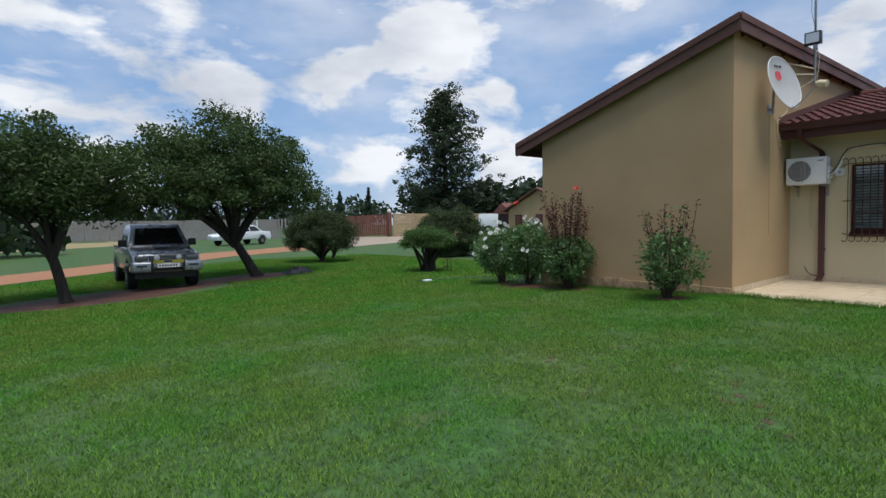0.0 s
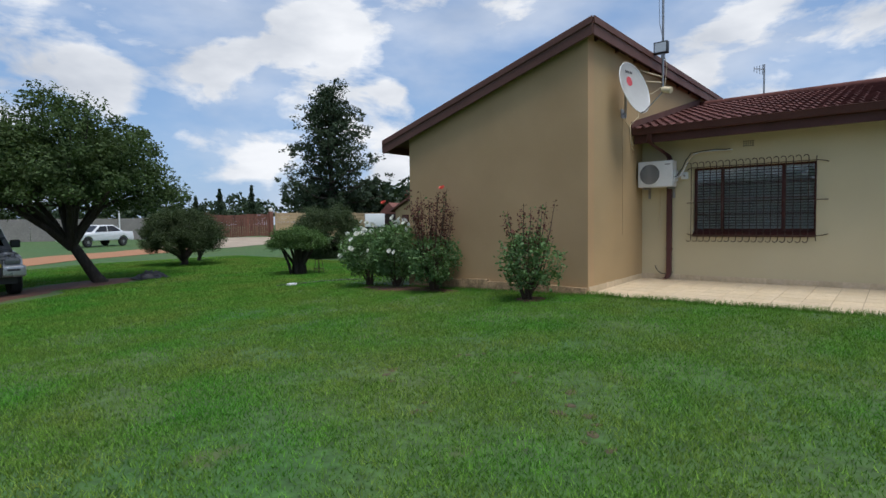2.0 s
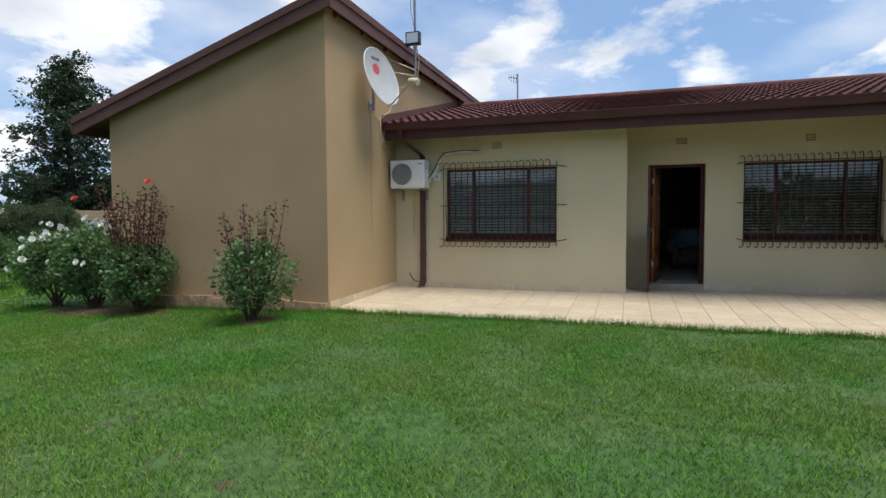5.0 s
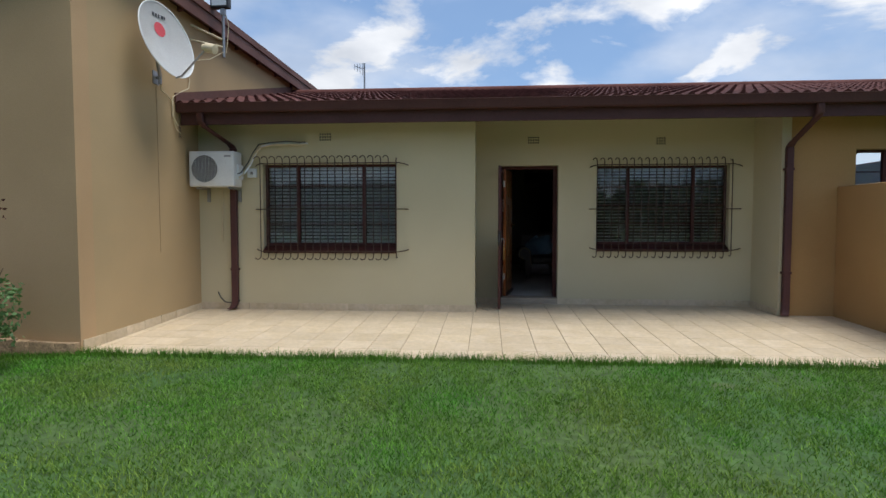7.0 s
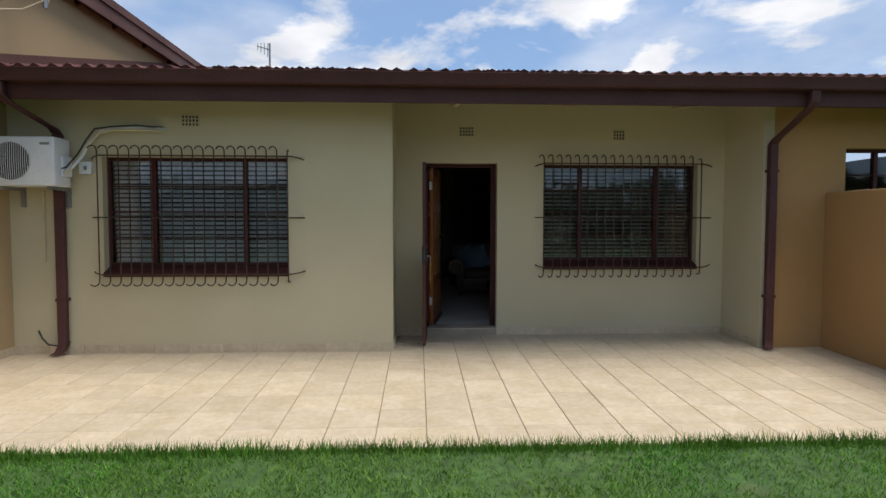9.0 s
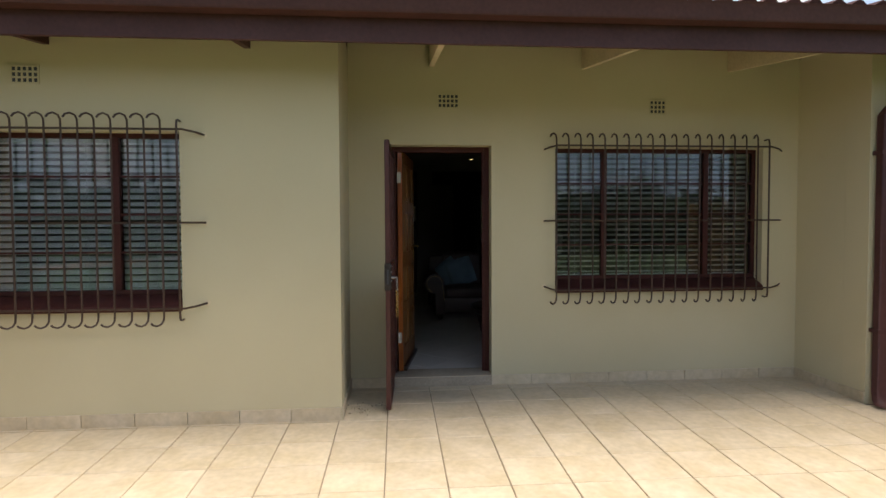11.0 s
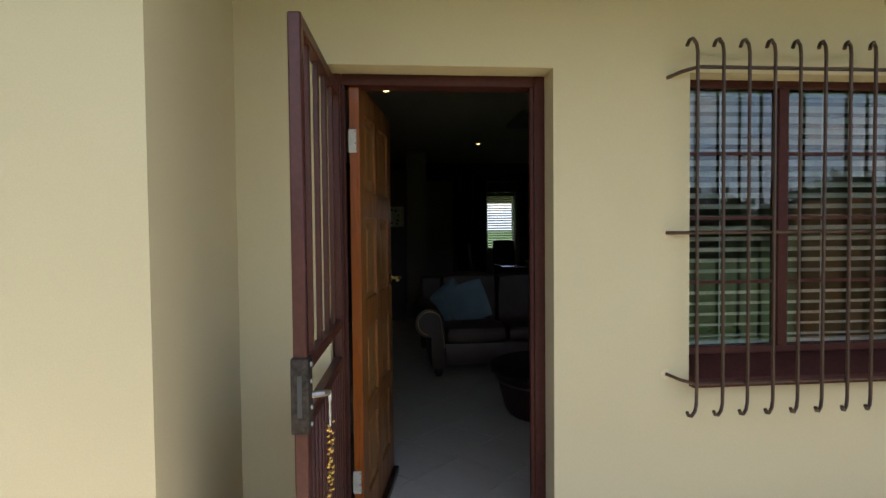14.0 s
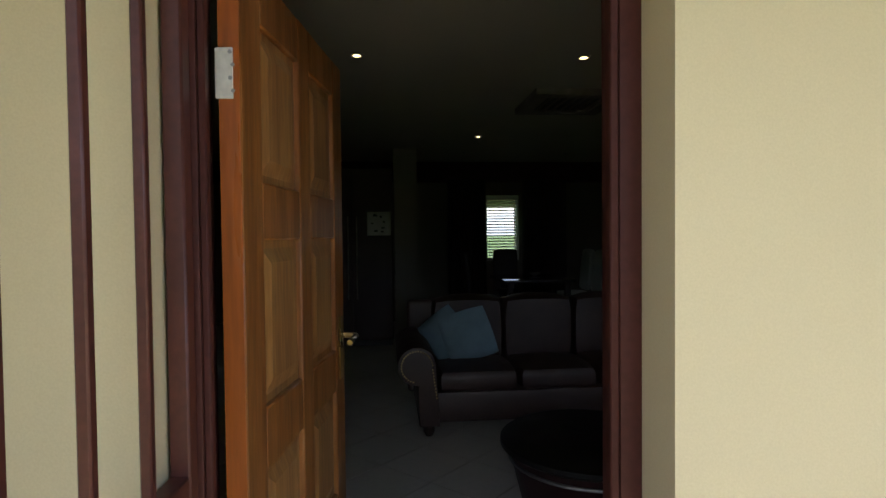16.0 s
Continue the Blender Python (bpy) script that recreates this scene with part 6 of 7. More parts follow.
def rose(base, w, h, seed, n_leaf, whites=0, corals=(), red=0.0, tall=6, label="rose bush", base_h=0.55):
    """Stems that fan out from the root, a leafy vase round them, shoots above, flowers at the tips."""
    rng = np.random.default_rng(seed)
    b = Vector((base[0], base[1], ground_z(base[0], base[1])))
    t = thing("rose_bush", b, label, "rose bush", group="rose bushes at the gable wall")
    green, dark = [], []

    def girth(f):
        return np.interp(f, [0.0, 0.2, 0.45, 0.75, 0.92, 1.05], [0.22, 0.5, 0.9, 1.0, 0.72, 0.3])
    n = 13 + tall
    for k in range(n):
        a = rng.uniform(0, 2 * math.pi)
        spread = w * math.sqrt(rng.uniform(0.05, 0.9))
        top = h * (base_h * rng.uniform(0.7, 1.0) if k >= tall else rng.uniform(0.78, 1.0))
        if k < tall:
            a, spread = k * 2.4 + seed, w * (0.25 + 0.75 * math.sqrt((k + 0.5) / tall))
        e = Vector((spread * math.cos(a), spread * math.sin(a), top))
        pts = [Vector((rng.uniform(-.06, .06), rng.uniform(-.06, .06), -0.03))]
        for f in (0.35, 0.7, 1.0):
            pts.append(Vector((e.x * f ** 0.8 + rng.uniform(-.03, .03), e.y * f ** 0.8 + rng.uniform(-.03, .03), e.z * f)))
        bm = bmesh.new()
        tube(bm, pts, [0.016, 0.011, 0.007, 0.003], 6)
        for v in bm.verts:
            v.co += b
        part("stem", bm, M_STEM, t)
        if k < tall and base_h < 0.8:
            # leaves in small sprays along the shoot
            m = int(n_leaf * 0.016)
            f = np.round(rng.uniform(base_h * 0.8, 1.0, m) * 22) / 22
            P = np.array([[p.x, p.y, p.z] for p in pts])
            q = np.stack([np.interp(f, [0, .35, .7, 1], P[:, i]) for i in range(3)], 1) + rng.normal(size=(m, 3)) * 0.035
            is_red = rng.random(m) < red
            green.append(q[~is_red]); dark.append(q[is_red])
    # twigs of the vase carry clusters of leaves
    m = int(n_leaf / 9)
    f = rng.uniform(0.16, 1.02, m) ** 0.8
    a = rng.uniform(0, 2 * math.pi, m)
    lump = 1 + 0.22 * np.sin(3 * a + seed) * np.sin(5 * f + seed) + 0.08 * rng.normal(size=m)
    r = w * girth(f) * lump * rng.uniform(0.25, 1.0, m) ** 0.45
    c = np.stack([r * np.cos(a), r * np.sin(a), f * base_h * h + 0.03 * rng.normal(size=m)], 1)
    q = np.repeat(c, 9, 0) + rng.normal(size=(m * 9, 3)) * 0.045
    green.append(q)
    green = np.concatenate(green)
    green = green[green[:, 2] > 0.12]
    ob = new("foliage", quads_mesh("foliage", leaves(rng, green, 0.058, ratio=0.62), M_LEAFR))
    ob.parent = t
    dark = np.concatenate(dark) if dark else np.zeros((0, 3))
    if len(dark):
        ob = new("young_foliage", quads_mesh("young_foliage", leaves(rng, dark, 0.052, ratio=0.6), M_LEAFD))
        ob.parent = t
        tagged(ob, "reddish young leaves")

    def flower(p, r, axis, m, lab):
        """Three rings of cupped petals round an axis."""
        bm = bmesh.new()
        z = axis.normalized()
        u = z.orthogonal().normalized()
        v = z.cross(u)
        for ring, (cnt, tilt, s) in enumerate(((6, 1.15, 1.0), (5, 0.75, 0.85), (4, 0.3, 0.6))):
            for j in range(cnt):
                a = 2 * math.pi * j / cnt + ring * 0.5
                out = u * math.cos(a) + v * math.sin(a)
                d = out * math.sin(tilt) + z * math.cos(tilt)
                sd = v * math.cos(a) - u * math.sin(a)
                vs = [p, p + d * r * s * 0.55 + sd * r * 0.48 * s, p + d * r * s * 0.95 + sd * r * 0.26 * s + z * 0.12 * r,
                      p + d * r * s * 0.95 - sd * r * 0.26 * s + z * 0.12 * r, p + d * r * s * 0.55 - sd * r * 0.48 * s]
                bm.faces.new([bm.verts.new(c + b) for c in vs])
        part("flower", bm, m, t, lab)
    for k in range(whites):
        a = rng.uniform(0, 2 * math.pi)
        f = rng.uniform(0.5, 0.8) if k % 5 == 0 else rng.uniform(0.86, 1.15)
        r = w * float(girth(f)) * (1.1 if f < 0.85 else rng.uniform(0.2, 1.0)) + 0.03
        ax = Vector((math.cos(a) + rng.normal() * 0.7, math.sin(a) + rng.normal() * 0.7, 0.6))
        flower(Vector((r * math.cos(a), r * math.sin(a), f * base_h * h + 0.07)), rng.uniform(0.045, 0.068), ax, M_PETALW, "white rose")
    for p in corals:
        flower(Vector(p), 0.07, Vector((-0.7, 0, 1)), M_PETALR, "coral red rose")
    return t


rose((9.15, 9.0), 0.58, 1.20, 71, 6800, 28, (), 0.0, 3, "white flowering rose bush with bright green leaves", 0.96)
rose((9.08, 8.12), 0.52, 1.25, 72, 5600, 26, ((0.1, 0.45, 1.72),), 0.0, 4, "white flowering rose bush against the gable wall", 0.96)
rose((8.82, 6.95), 0.46, 1.92, 73, 4200, 0, ((0.05, -0.2, 1.9),), 0.95, 24, "tall rose bush with dark red young shoots", 0.5)
rose((8.50, 4.72), 0.47, 1.60, 74, 3000, 0, (), 0.80, 11, "rose bush with thin reddish shoots by the wall corner", 0.60)


# ---- vehicles ----
def wheel(parent, x, y, r, w, label=""):
    s = 1 if x > 0 else -1
    bm = bmesh.new()
    prof = [(r * 0.62, -w / 2), (r * 0.92, -w / 2), (r, -w / 2 + 0.03), (r, w / 2 - 0.03), (r * 0.92, w / 2), (r * 0.62, w / 2)]
    lathe(bm, [(a, x + b) for a, b in prof], (0, y, r), 28, "x")
    ty = part("tyre", bm, M_TYRE, parent)
    bm = bmesh.new()
    o = x + s * (w / 2 + 0.004)
    lathe(bm, [(r * 0.60, o - s * 0.02), (r * 0.60, o), (r * 0.5, o - s * 0.015), (r * 0.2, o + s * 0.004), (r * 0.08, o + s * 0.012)], (0, y, r), 20, "x")
    part("rim", bm, M_GREY, ty, "grey metal rim")


def make_pickup():
    ang = -5.0
    cx, cy = 4.05, 16.75
    p = thing("pickup_truck", (0, 0, 0), "silver and dark grey double-cab pickup truck parked under the trees", "pickup truck", turn=pose(cx, cy, ground_z(cx, cy) + 0.01, 0, 0, ang), local=True)
    hw = 0.83
    # side outline from nose (-y) to tail
    low = [(-0.83, 0.50), (-0.88, 0.72), (-0.80, 0.90), (-0.45, 0.97), (0.28, 1.04), (2.2, 1.08), (2.25, 1.02), (3.75, 1.02), (3.80, 0.55)]
    bm = bmesh.new()
    arch = []
    for c0 in (2.85, 0.0):
        arch += [(c0 + 0.44 * math.cos(a), 0.38 + 0.44 * math.sin(a)) for a in [math.radians(v) for v in range(15, 180, 22)]]
    prism(bm, low + arch, "x", -hw, hw)
    for v in bm.verts:
        if v.co.z > 0.9:
            v.co.x *= 0.955
        if v.co.y < -0.5:
            v.co.x *= 0.95
    part("body", soft(fixed(bm), 0.025, 2), M_SILVER, p, "silver lower body")
    bm = bmesh.new()
    prism(bm, [(-0.86, 0.86), (-0.80, 0.935), (-0.4, 1.01), (0.30, 1.085), (0.34, 1.02), (-0.4, 0.92), (-0.8, 0.84)], "x", -0.74, 0.74)
    for v in bm.verts:
        v.co.x *= 1.0 - 0.10 * max(0, -v.co.y)
    part("bonnet", soft(fixed(bm), 0.03, 2), M_GUN, p, "dark grey bonnet")
    part("bonnet_scoop", sbox((-0.20, -0.28, 1.08), (0.20, 0.12, 1.135), 0.025, 2), M_GUN, p)
    bm = bmesh.new()
    prism(bm, [(0.16, 1.02), (0.86, 1.64), (1.05, 1.70), (1.95, 1.70), (2.12, 1.64), (2.25, 1.02)], "x", -0.78, 0.78)
    for v in bm.verts:
        if v.co.z > 1.3:
            v.co.x *= 0.80
    part("cab", soft(fixed(bm), 0.03, 2), M_SILVER, p, "silver cab")
    bm = bmesh.new()
    vs = [(-0.62, 0.30, 1.14), (0.62, 0.30, 1.14), (0.515, 0.79, 1.575), (-0.515, 0.79, 1.575)]
    bm.faces.new([bm.verts.new((x, y - 0.012, z + 0.012)) for x, y, z in vs])
    part("windscreen", fixed(bm), M_BLACK2, p, "dark windscreen", shade=False)
    for s in (-1, 1):
        for ya, yb, yc, yd in ((0.55, 1.28, 1.28, 0.98), (1.36, 2.08, 1.98, 1.36)):
            bm = bmesh.new()
            bm.faces.new([bm.verts.new((s * xx, y, z)) for xx, y, z in ((0.775, ya, 1.12), (0.775, yb, 1.12), (0.643, yc, 1.59), (0.643, yd, 1.59))])
            part("side_window", fixed(bm), M_BLACK2, p, "dark side window", shade=False)
        mi = part("wing_mirror", sbox((min(s * 0.76, s * 0.97), 0.42, 1.10), (max(s * 0.76, s * 0.97), 0.52, 1.29), 0.04, 3), M_BLACK, p)
        part("headlight", sbox((s * 0.595 - 0.15, -0.90, 0.75), (s * 0.595 + 0.15, -0.74, 0.895), 0.04, 3), M_HEAD, p, "smoky headlight")
        part("indicator", sbox((s * 0.60 - 0.13, -0.967, 0.60), (s * 0.60 + 0.13, -0.92, 0.665), 0.01, 1), M_BLACK, p)
        bm = bmesh.new()
        lathe(bm, [(0.0, -0.985), (0.06, -0.98), (0.07, -0.965), (0.06, -0.92)], (s * 0.26, 0, 0.84), 20, "y")
        part("spot_lamp", bm, M_LENS, p, "round spot lamp")
        part("flare", sbox((s * hw - 0.02, -0.5, 0.62), (s * hw + s * 0.045, 0.5, 0.70), 0.02, 2), M_SILVER, p)
    part("grille", sbox((-0.43, -0.905, 0.755), (0.43, -0.82, 0.895), 0.02, 2), M_BLACK, p, "black grille")
    for k in range(4):
        part("grille_bar", boxes(((-0.41, -0.915, 0.768 + 0.034 * k), (0.41, -0.903, 0.778 + 0.034 * k))), M_GREY, p, shade=False)
    part("bumper", sbox((-0.84, -0.965, 0.47), (0.84, -0.80, 0.735), 0.07, 4), M_SILVER, p, "silver front bumper")
    part("bumper_grille", sbox((-0.40, -0.972, 0.50), (0.40, -0.90, 0.58), 0.01, 1), M_BLACK, p, "black bumper opening")
    for k in (-1, 1):
        bm = bmesh.new()
        tube(bm, [(k * 0.10, 0.262, 1.135), (k * 0.10 + 0.16, 0.40, 1.262), (k * 0.10 + 0.34, 0.45, 1.31)], 0.009, 5)
        part("wiper", bm, M_BLACK, p)
        part("pillar", sbox((min(k * 0.66, k * 0.70), 0.34, 1.10), (max(k * 0.66, k * 0.70), 0.40, 1.16), 0.01, 1), M_SILVER, p)
    bm = bmesh.new()
    for s in (-1, 1):
        tube(bm, [(s * 0.36, -0.98, 0.48), (s * 0.37, -1.02, 0.72), (s * 0.34, -0.99, 0.80)], 0.03, 8)
    tube(bm, [(-0.37, -1.02, 0.74), (0.37, -1.02, 0.74)], 0.028, 8)
    tube(bm, [(-0.36, -1.01, 0.58), (0.36, -1.01, 0.58)], 0.028, 8)
    part("nudge_bar", bm, M_BLACK, p, "black nudge bar")
    part("number_plate", boxes(((-0.26, -1.052, 0.59), (0.26, -1.045, 0.69))), M_PAPER, p, "white number plate", shade=False)
    for k in range(7):
        part("plate_mark", boxes(((-0.22 + k * 0.063, -1.0545, 0.615), (-0.18 + k * 0.063, -1.0525, 0.665))), M_INK, p, shade=False)
    for x0, x1 in ((-0.36, -0.10), (0.08, 0.36)):
        part("yellow_strip", boxes(((x0, -1.056, 0.70), (x1, -1.049, 0.78))), M_YELLOW, p, "yellow strip on the nudge bar", shade=False)
    part("underbody", boxes(((-0.70, -0.7, 0.30), (0.70, 3.6, 0.56))), M_BLACK, p, shade=False)
    part("load_bed_rail", sbox((-0.80, 2.27, 1.02), (0.80, 3.76, 1.08), 0.02, 2), M_BLACK, p)
    bm = bmesh.new()
    tube(bm, [(-0.68, 2.45, 1.05), (-0.60, 2.38, 1.55), (-0.5, 2.36, 1.62), (0.5, 2.36, 1.62), (0.60, 2.38, 1.55), (0.68, 2.45, 1.05)], 0.03, 8)
    part("roll_bar", bm, M_GREY, p)
    for x in (-0.73, 0.73):
        for y in (0.0, 2.85):
            wheel(p, x, y, 0.37, 0.25)


make_pickup()


def make_sedan():
    cx, cy = 14.9, 40.2
    p = thing("white_car", (0, 0, 0), "white sedan parked on the far lawn", "car", turn=pose(cx, cy, ground_z(cx, cy), 0, 0, 292), local=True)
    low = [(-2.1, 0.35), (-2.15, 0.62), (-2.0, 0.76), (-1.0, 0.88), (1.4, 0.95), (2.05, 0.93), (2.15, 0.60), (2.1, 0.35)]
    arch = []
    for c0 in (1.3, -1.3):
        arch += [(c0 + 0.36 * math.cos(a), 0.32 + 0.36 * math.sin(a)) for a in [math.radians(v) for v in range(10, 180, 22)]]
    bm = bmesh.new()
    prism(bm, low + arch, "x", -0.84, 0.84)
    part("body", soft(fixed(bm), 0.04, 2), M_CARW, p)
    bm = bmesh.new()
    prism(bm, [(-0.95, 0.87), (-0.30, 1.36), (0.75, 1.38), (1.45, 0.94)], "x", -0.72, 0.72)
    for v in bm.verts:
        if v.co.z > 1.1:
            v.co.x *= 0.85
    part("roof", soft(fixed(bm), 0.04, 2), M_CARW, p)
    for s in (-1, 1):
        for q in (((-0.72, 0.93), (0.18, 0.95), (0.18, 1.30), (-0.28, 1.29)), ((0.24, 0.95), (1.22, 0.98), (0.74, 1.31), (0.24, 1.31))):
            bm = bmesh.new()
            bm.faces.new([bm.verts.new((s * (0.735 - 0.25 * (z - 0.93)), y, z)) for y, z in q])
            part("side_window", fixed(bm), M_BLACK2, p, "dark side window", shade=False)
    for y0, y1, z0, z1, lab in ((-0.88, -0.36, 0.94, 1.33, "windscreen"), (1.38, 0.83, 0.98, 1.34, "rear_window")):
        bm = bmesh.new()
        d = -0.015 if y0 < 0 else 0.015
        bm.faces.new([bm.verts.new(v) for v in ((-0.66, y0 + d, z0), (0.66, y0 + d, z0), (0.58, y1 + d, z1), (-0.58, y1 + d, z1))])
        part(lab, fixed(bm), M_BLACK2, p, "dark window", shade=False)
    for s in (-0.6, 0.6):
        part("headlight", sbox((s - 0.2, -2.16, 0.58), (s + 0.2, -2.02, 0.70), 0.02, 1), M_LENS, p)
        part("tail_light", sbox((s - 0.2, 2.05, 0.66), (s + 0.2, 2.17, 0.80), 0.02, 1), M_RED, p, "red tail light")
    for x in (-0.74, 0.74):
        for y in (-1.3, 1.3):
            wheel(p, x, y, 0.30, 0.18)


make_sedan()


# ---- boundary and distance ----
def make_fence():
    f = thing("boundary_wall", (38, 45, 0), "tan precast panel boundary wall", "wall", kind="structure")
    a, b = Vector((32.4, 46.2)), Vector((52.0, 40.5))
    d = (b - a).normalized()
    n = 10
    L = (b - a).length / n
    ang = math.degrees(math.atan2(d.y, d.x))
    pan = mesh_of("panel", sbox((0.06, -0.03, 0.01), (L - 0.06, 0.03, 0.285), 0.012, 1), M_FENCE)
    post = mesh_of("post", sbox((-0.07, -0.07, 0), (0.07, 0.07, 2.4), 0.015, 1), M_FENCE)
    for k in range(n + 1):
        q = a + d * L * k
        z = ground_z(q.x, q.y) - 0.02
        piece("post", post, f, pose(q.x - 38, q.y - 45, z, 0, 0, ang))
        if k < n:
            for r in range(8):
                piece("panel", pan, f, pose(q.x - 38, q.y - 45, z + 0.29 * r, 0, 0, ang))


def make_entrance_gate():
    g = thing("driveway_gate", (30, 47.5, 0), "red-brown wooden driveway gate", "gate")
    a, b = Vector((32.0, 46.4)), Vector((27.4, 49.6))
    d = (b - a).normalized()
    ang = math.degrees(math.atan2(d.y, d.x))
    L = (b - a).length
    z = ground_z(30, 47.5)
    bd = mesh_of("board", sbox((0.01, -0.02, 0.1), (0.185, 0.02, 2.15), 0.006, 1), M_WOODGATE)
    n = int(L / 0.195)
    for k in range(n):
        q = a + d * 0.195 * k
        piece("board", bd, g, pose(q.x - 30, q.y - 47.5, z + 0.05 * math.sin(k * 0.25), 0, 0, ang))
    rl = mesh_of("rail", sbox((0, -0.06, 0), (L, -0.02, 0.09), 0.006, 1), M_WOODGATE)
    for h in (0.3, 1.1, 1.9):
        piece("rail", rl, g, pose(a.x - 30, a.y - 47.5, z + h, 0, 0, ang))
    for q in (a, b):
        bm = sbox((q.x - 0.18, q.y - 0.18, z - 0.1), (q.x + 0.18, q.y + 0.18, z + 2.4), 0.02, 1)
        part("gate_post", bm, M_WOODGATE, g)
    bm = bmesh.new()
    bmesh.ops.create_icosphere(bm, subdivisions=2, radius=0.2, matrix=Matrix.Translation((a.x, a.y, z + 2.55)))
    part("globe_lamp", bm, M_WHITE, g, "white globe lamp")


make_fence()
make_entrance_gate()
pf = thing("pale_fence", (20, 53, 0), "weathered paling fence beside the gate", "fence", kind="structure")
pm = mesh_of("paling", sbox((-0.09, -0.03, 0), (0.09, 0.03, 1.9), 0.01, 1), M_GREYWALL)
for k in range(15):
    q = Vector((27.0, 49.9)).lerp(Vector((12.5, 57.5)), k / 51)
    piece("paling", pm, pf, pose(q.x - 20, q.y - 53, ground_z(q.x, q.y) + 0.06 * noise.noise((k * 1.7, 0, 0)), 0, 1.5 * noise.noise((k * 0.9, 3, 0)), -28))
pw = thing("panel_wall", (17, 55, 0), "plain pale precast panel wall beyond the car", "wall", kind="structure")
wm = mesh_of("panel", sbox((-1.03, -0.05, -0.2), (1.03, 0.05, 1.85), 0.012, 1), M_GREYWALL)
for k in range(14):
    q = Vector((22.0, 52.5)).lerp(Vector((-2.0, 65.1)), k / 13)
    piece("panel", wm, pw, pose(q.x - 17, q.y - 55, ground_z(q.x, q.y), 0, 0, -27.7))
solid("far_boundary_wall", boxes(((-60, 66, -0.5), (11, 66.3, 1.75))), M_GREYWALL, "long grey boundary wall across the field", "wall", "structure", shade=False)
strip("dry_field", [(-70 + 8 * k, 55) for k in range(11)], 9.0, M_DRY, 0.03, "dry pale grass along the boundary", "field")


def make_neighbour():
    h = thing("neighbour_house", (43, 33, 0), "small beige house with a dark pitched roof", "house")
    z = ground_z(43, 36)
    part("wall", boxes(((39.5, 30.0, z - 0.3), (52, 37.4, z + 2.5))), M_TANS, h, shade=False)
    bm = bmesh.new()
    prism(bm, [(37.4, z + 2.5), (33.7, z + 4.25), (30.0, z + 2.5)], "x", 39.5, 52)
    part("gable", fixed(bm), M_TANS, h, shade=False)
    for s in (1, -1):
        bm = bmesh.new()
        prism(bm, [(33.7, z + 4.30), (33.7 + s * 4.2, z + 2.32), (33.7 + s * 4.2, z + 2.46), (33.7, z + 4.46)], "x", 39.1, 52.3)
        part("roof", fixed(bm), M_BARGE, h)
    for y in (35.7, 33.2):
        w = part("window", boxes(((39.42, y, z + 1.05), (39.49, y + 0.8, z + 2.05))), M_FRAME, h, shade=False)
        part("pane", boxes(((39.40, y + 0.08, z + 1.13), (39.415, y + 0.72, z + 1.97))), M_BARGE, w, shade=False)
    o = thing("outbuilding", (44, 40, 0), "low outbuilding with a red tiled roof", "house")
    part("wall", boxes(((41.0, 38.4, z - 0.3), (47, 40.6, z + 2.2))), M_CABINET, o, shade=False)
    bm = bmesh.new()
    prism(bm, [(38.1, z + 2.2), (40.9, z + 2.2), (39.5, z + 3.3)], "x", 40.7, 47.2)
    part("roof", fixed(bm), M_REDROOF, o)


make_neighbour()


def make_trailer():
    t = thing("box_trailer", (0, 0, 0), "white box trailer with a spare wheel by the outbuilding", "trailer", turn=pose(38.3, 39.0, ground_z(38.3, 39.0), 0, 0, -42), local=True)
    part("box", sbox((-0.9, -1.3, 0.95), (0.9, 1.3, 2.15), 0.03, 2), M_CARW, t)
    part("chassis", boxes(((-0.85, -1.28, 0.32), (0.85, 1.3, 0.95)), ((-0.06, -2.4, 0.4), (0.06, -1.28, 0.5))), M_BLACK, t, shade=False)
    for x in (-0.85, 0.85):
        wheel(t, x, 0.2, 0.33, 0.2)
    bm = bmesh.new()
    lathe(bm, [(0.18, -1.45), (0.33, -1.45), (0.33, -1.31), (0.18, -1.31)], (0, 0, 0.75), 20, "y")
    part("spare_wheel", bm, M_TYRE, t)


make_trailer()


def far_woods(name, pts, h, seed, label):
    rng = np.random.default_rng(seed)
    cen = []
    for x, y in pts:
        for k in range(16):
            hh = h * rng.uniform(0.35, 1.0)
            cen.append((x + rng.normal() * 3.2, y + rng.normal() * 3.2, rng.uniform(0.5, 1.0) * hh))
    cen = np.array(cen)
    i = rng.integers(0, len(cen), len(cen) * 60)
    p = cen[i] + ball(rng, len(i)) * np.array([2.3, 2.3, 1.5])
    p[:, 2] = np.maximum(p[:, 2], 0.1)
    ob = new(name, quads_mesh(name, leaves(rng, p, 0.85, ratio=0.7), M_LEAF2))
    tagged(ob, label, "trees", kind="stuff")


far_woods("far_woods", [(45 + 7.0 * k, 112 - 3.4 * k + 5 * math.sin(k)) for k in range(14)], 8.0, 5, "dark band of distant trees beyond the wall")
far_woods("far_woods", [(-60 + 9 * k, 118 + 6 * math.sin(k * 1.7)) for k in range(12)], 6.0, 6, "distant trees along the field")
far_woods("far_shrubs", [(-8 + 3.2 * k, 44 + 3 * math.sin(k * 2.1)) for k in range(3)], 0.9, 7, "scrubby bushes near the boundary")
far_woods("far_woods", [(-24 + 3 * math.sin(k * 2.3), -34 + 5 * k) for k in range(13)], 4.2, 17, "dark trees across the lawn, mirrored in the windows")
far_woods("far_woods", [(44 + 2.6 * k, 52 - 2.0 * k) for k in range(5)], 6.2, 9, "dark trees behind the boundary wall")


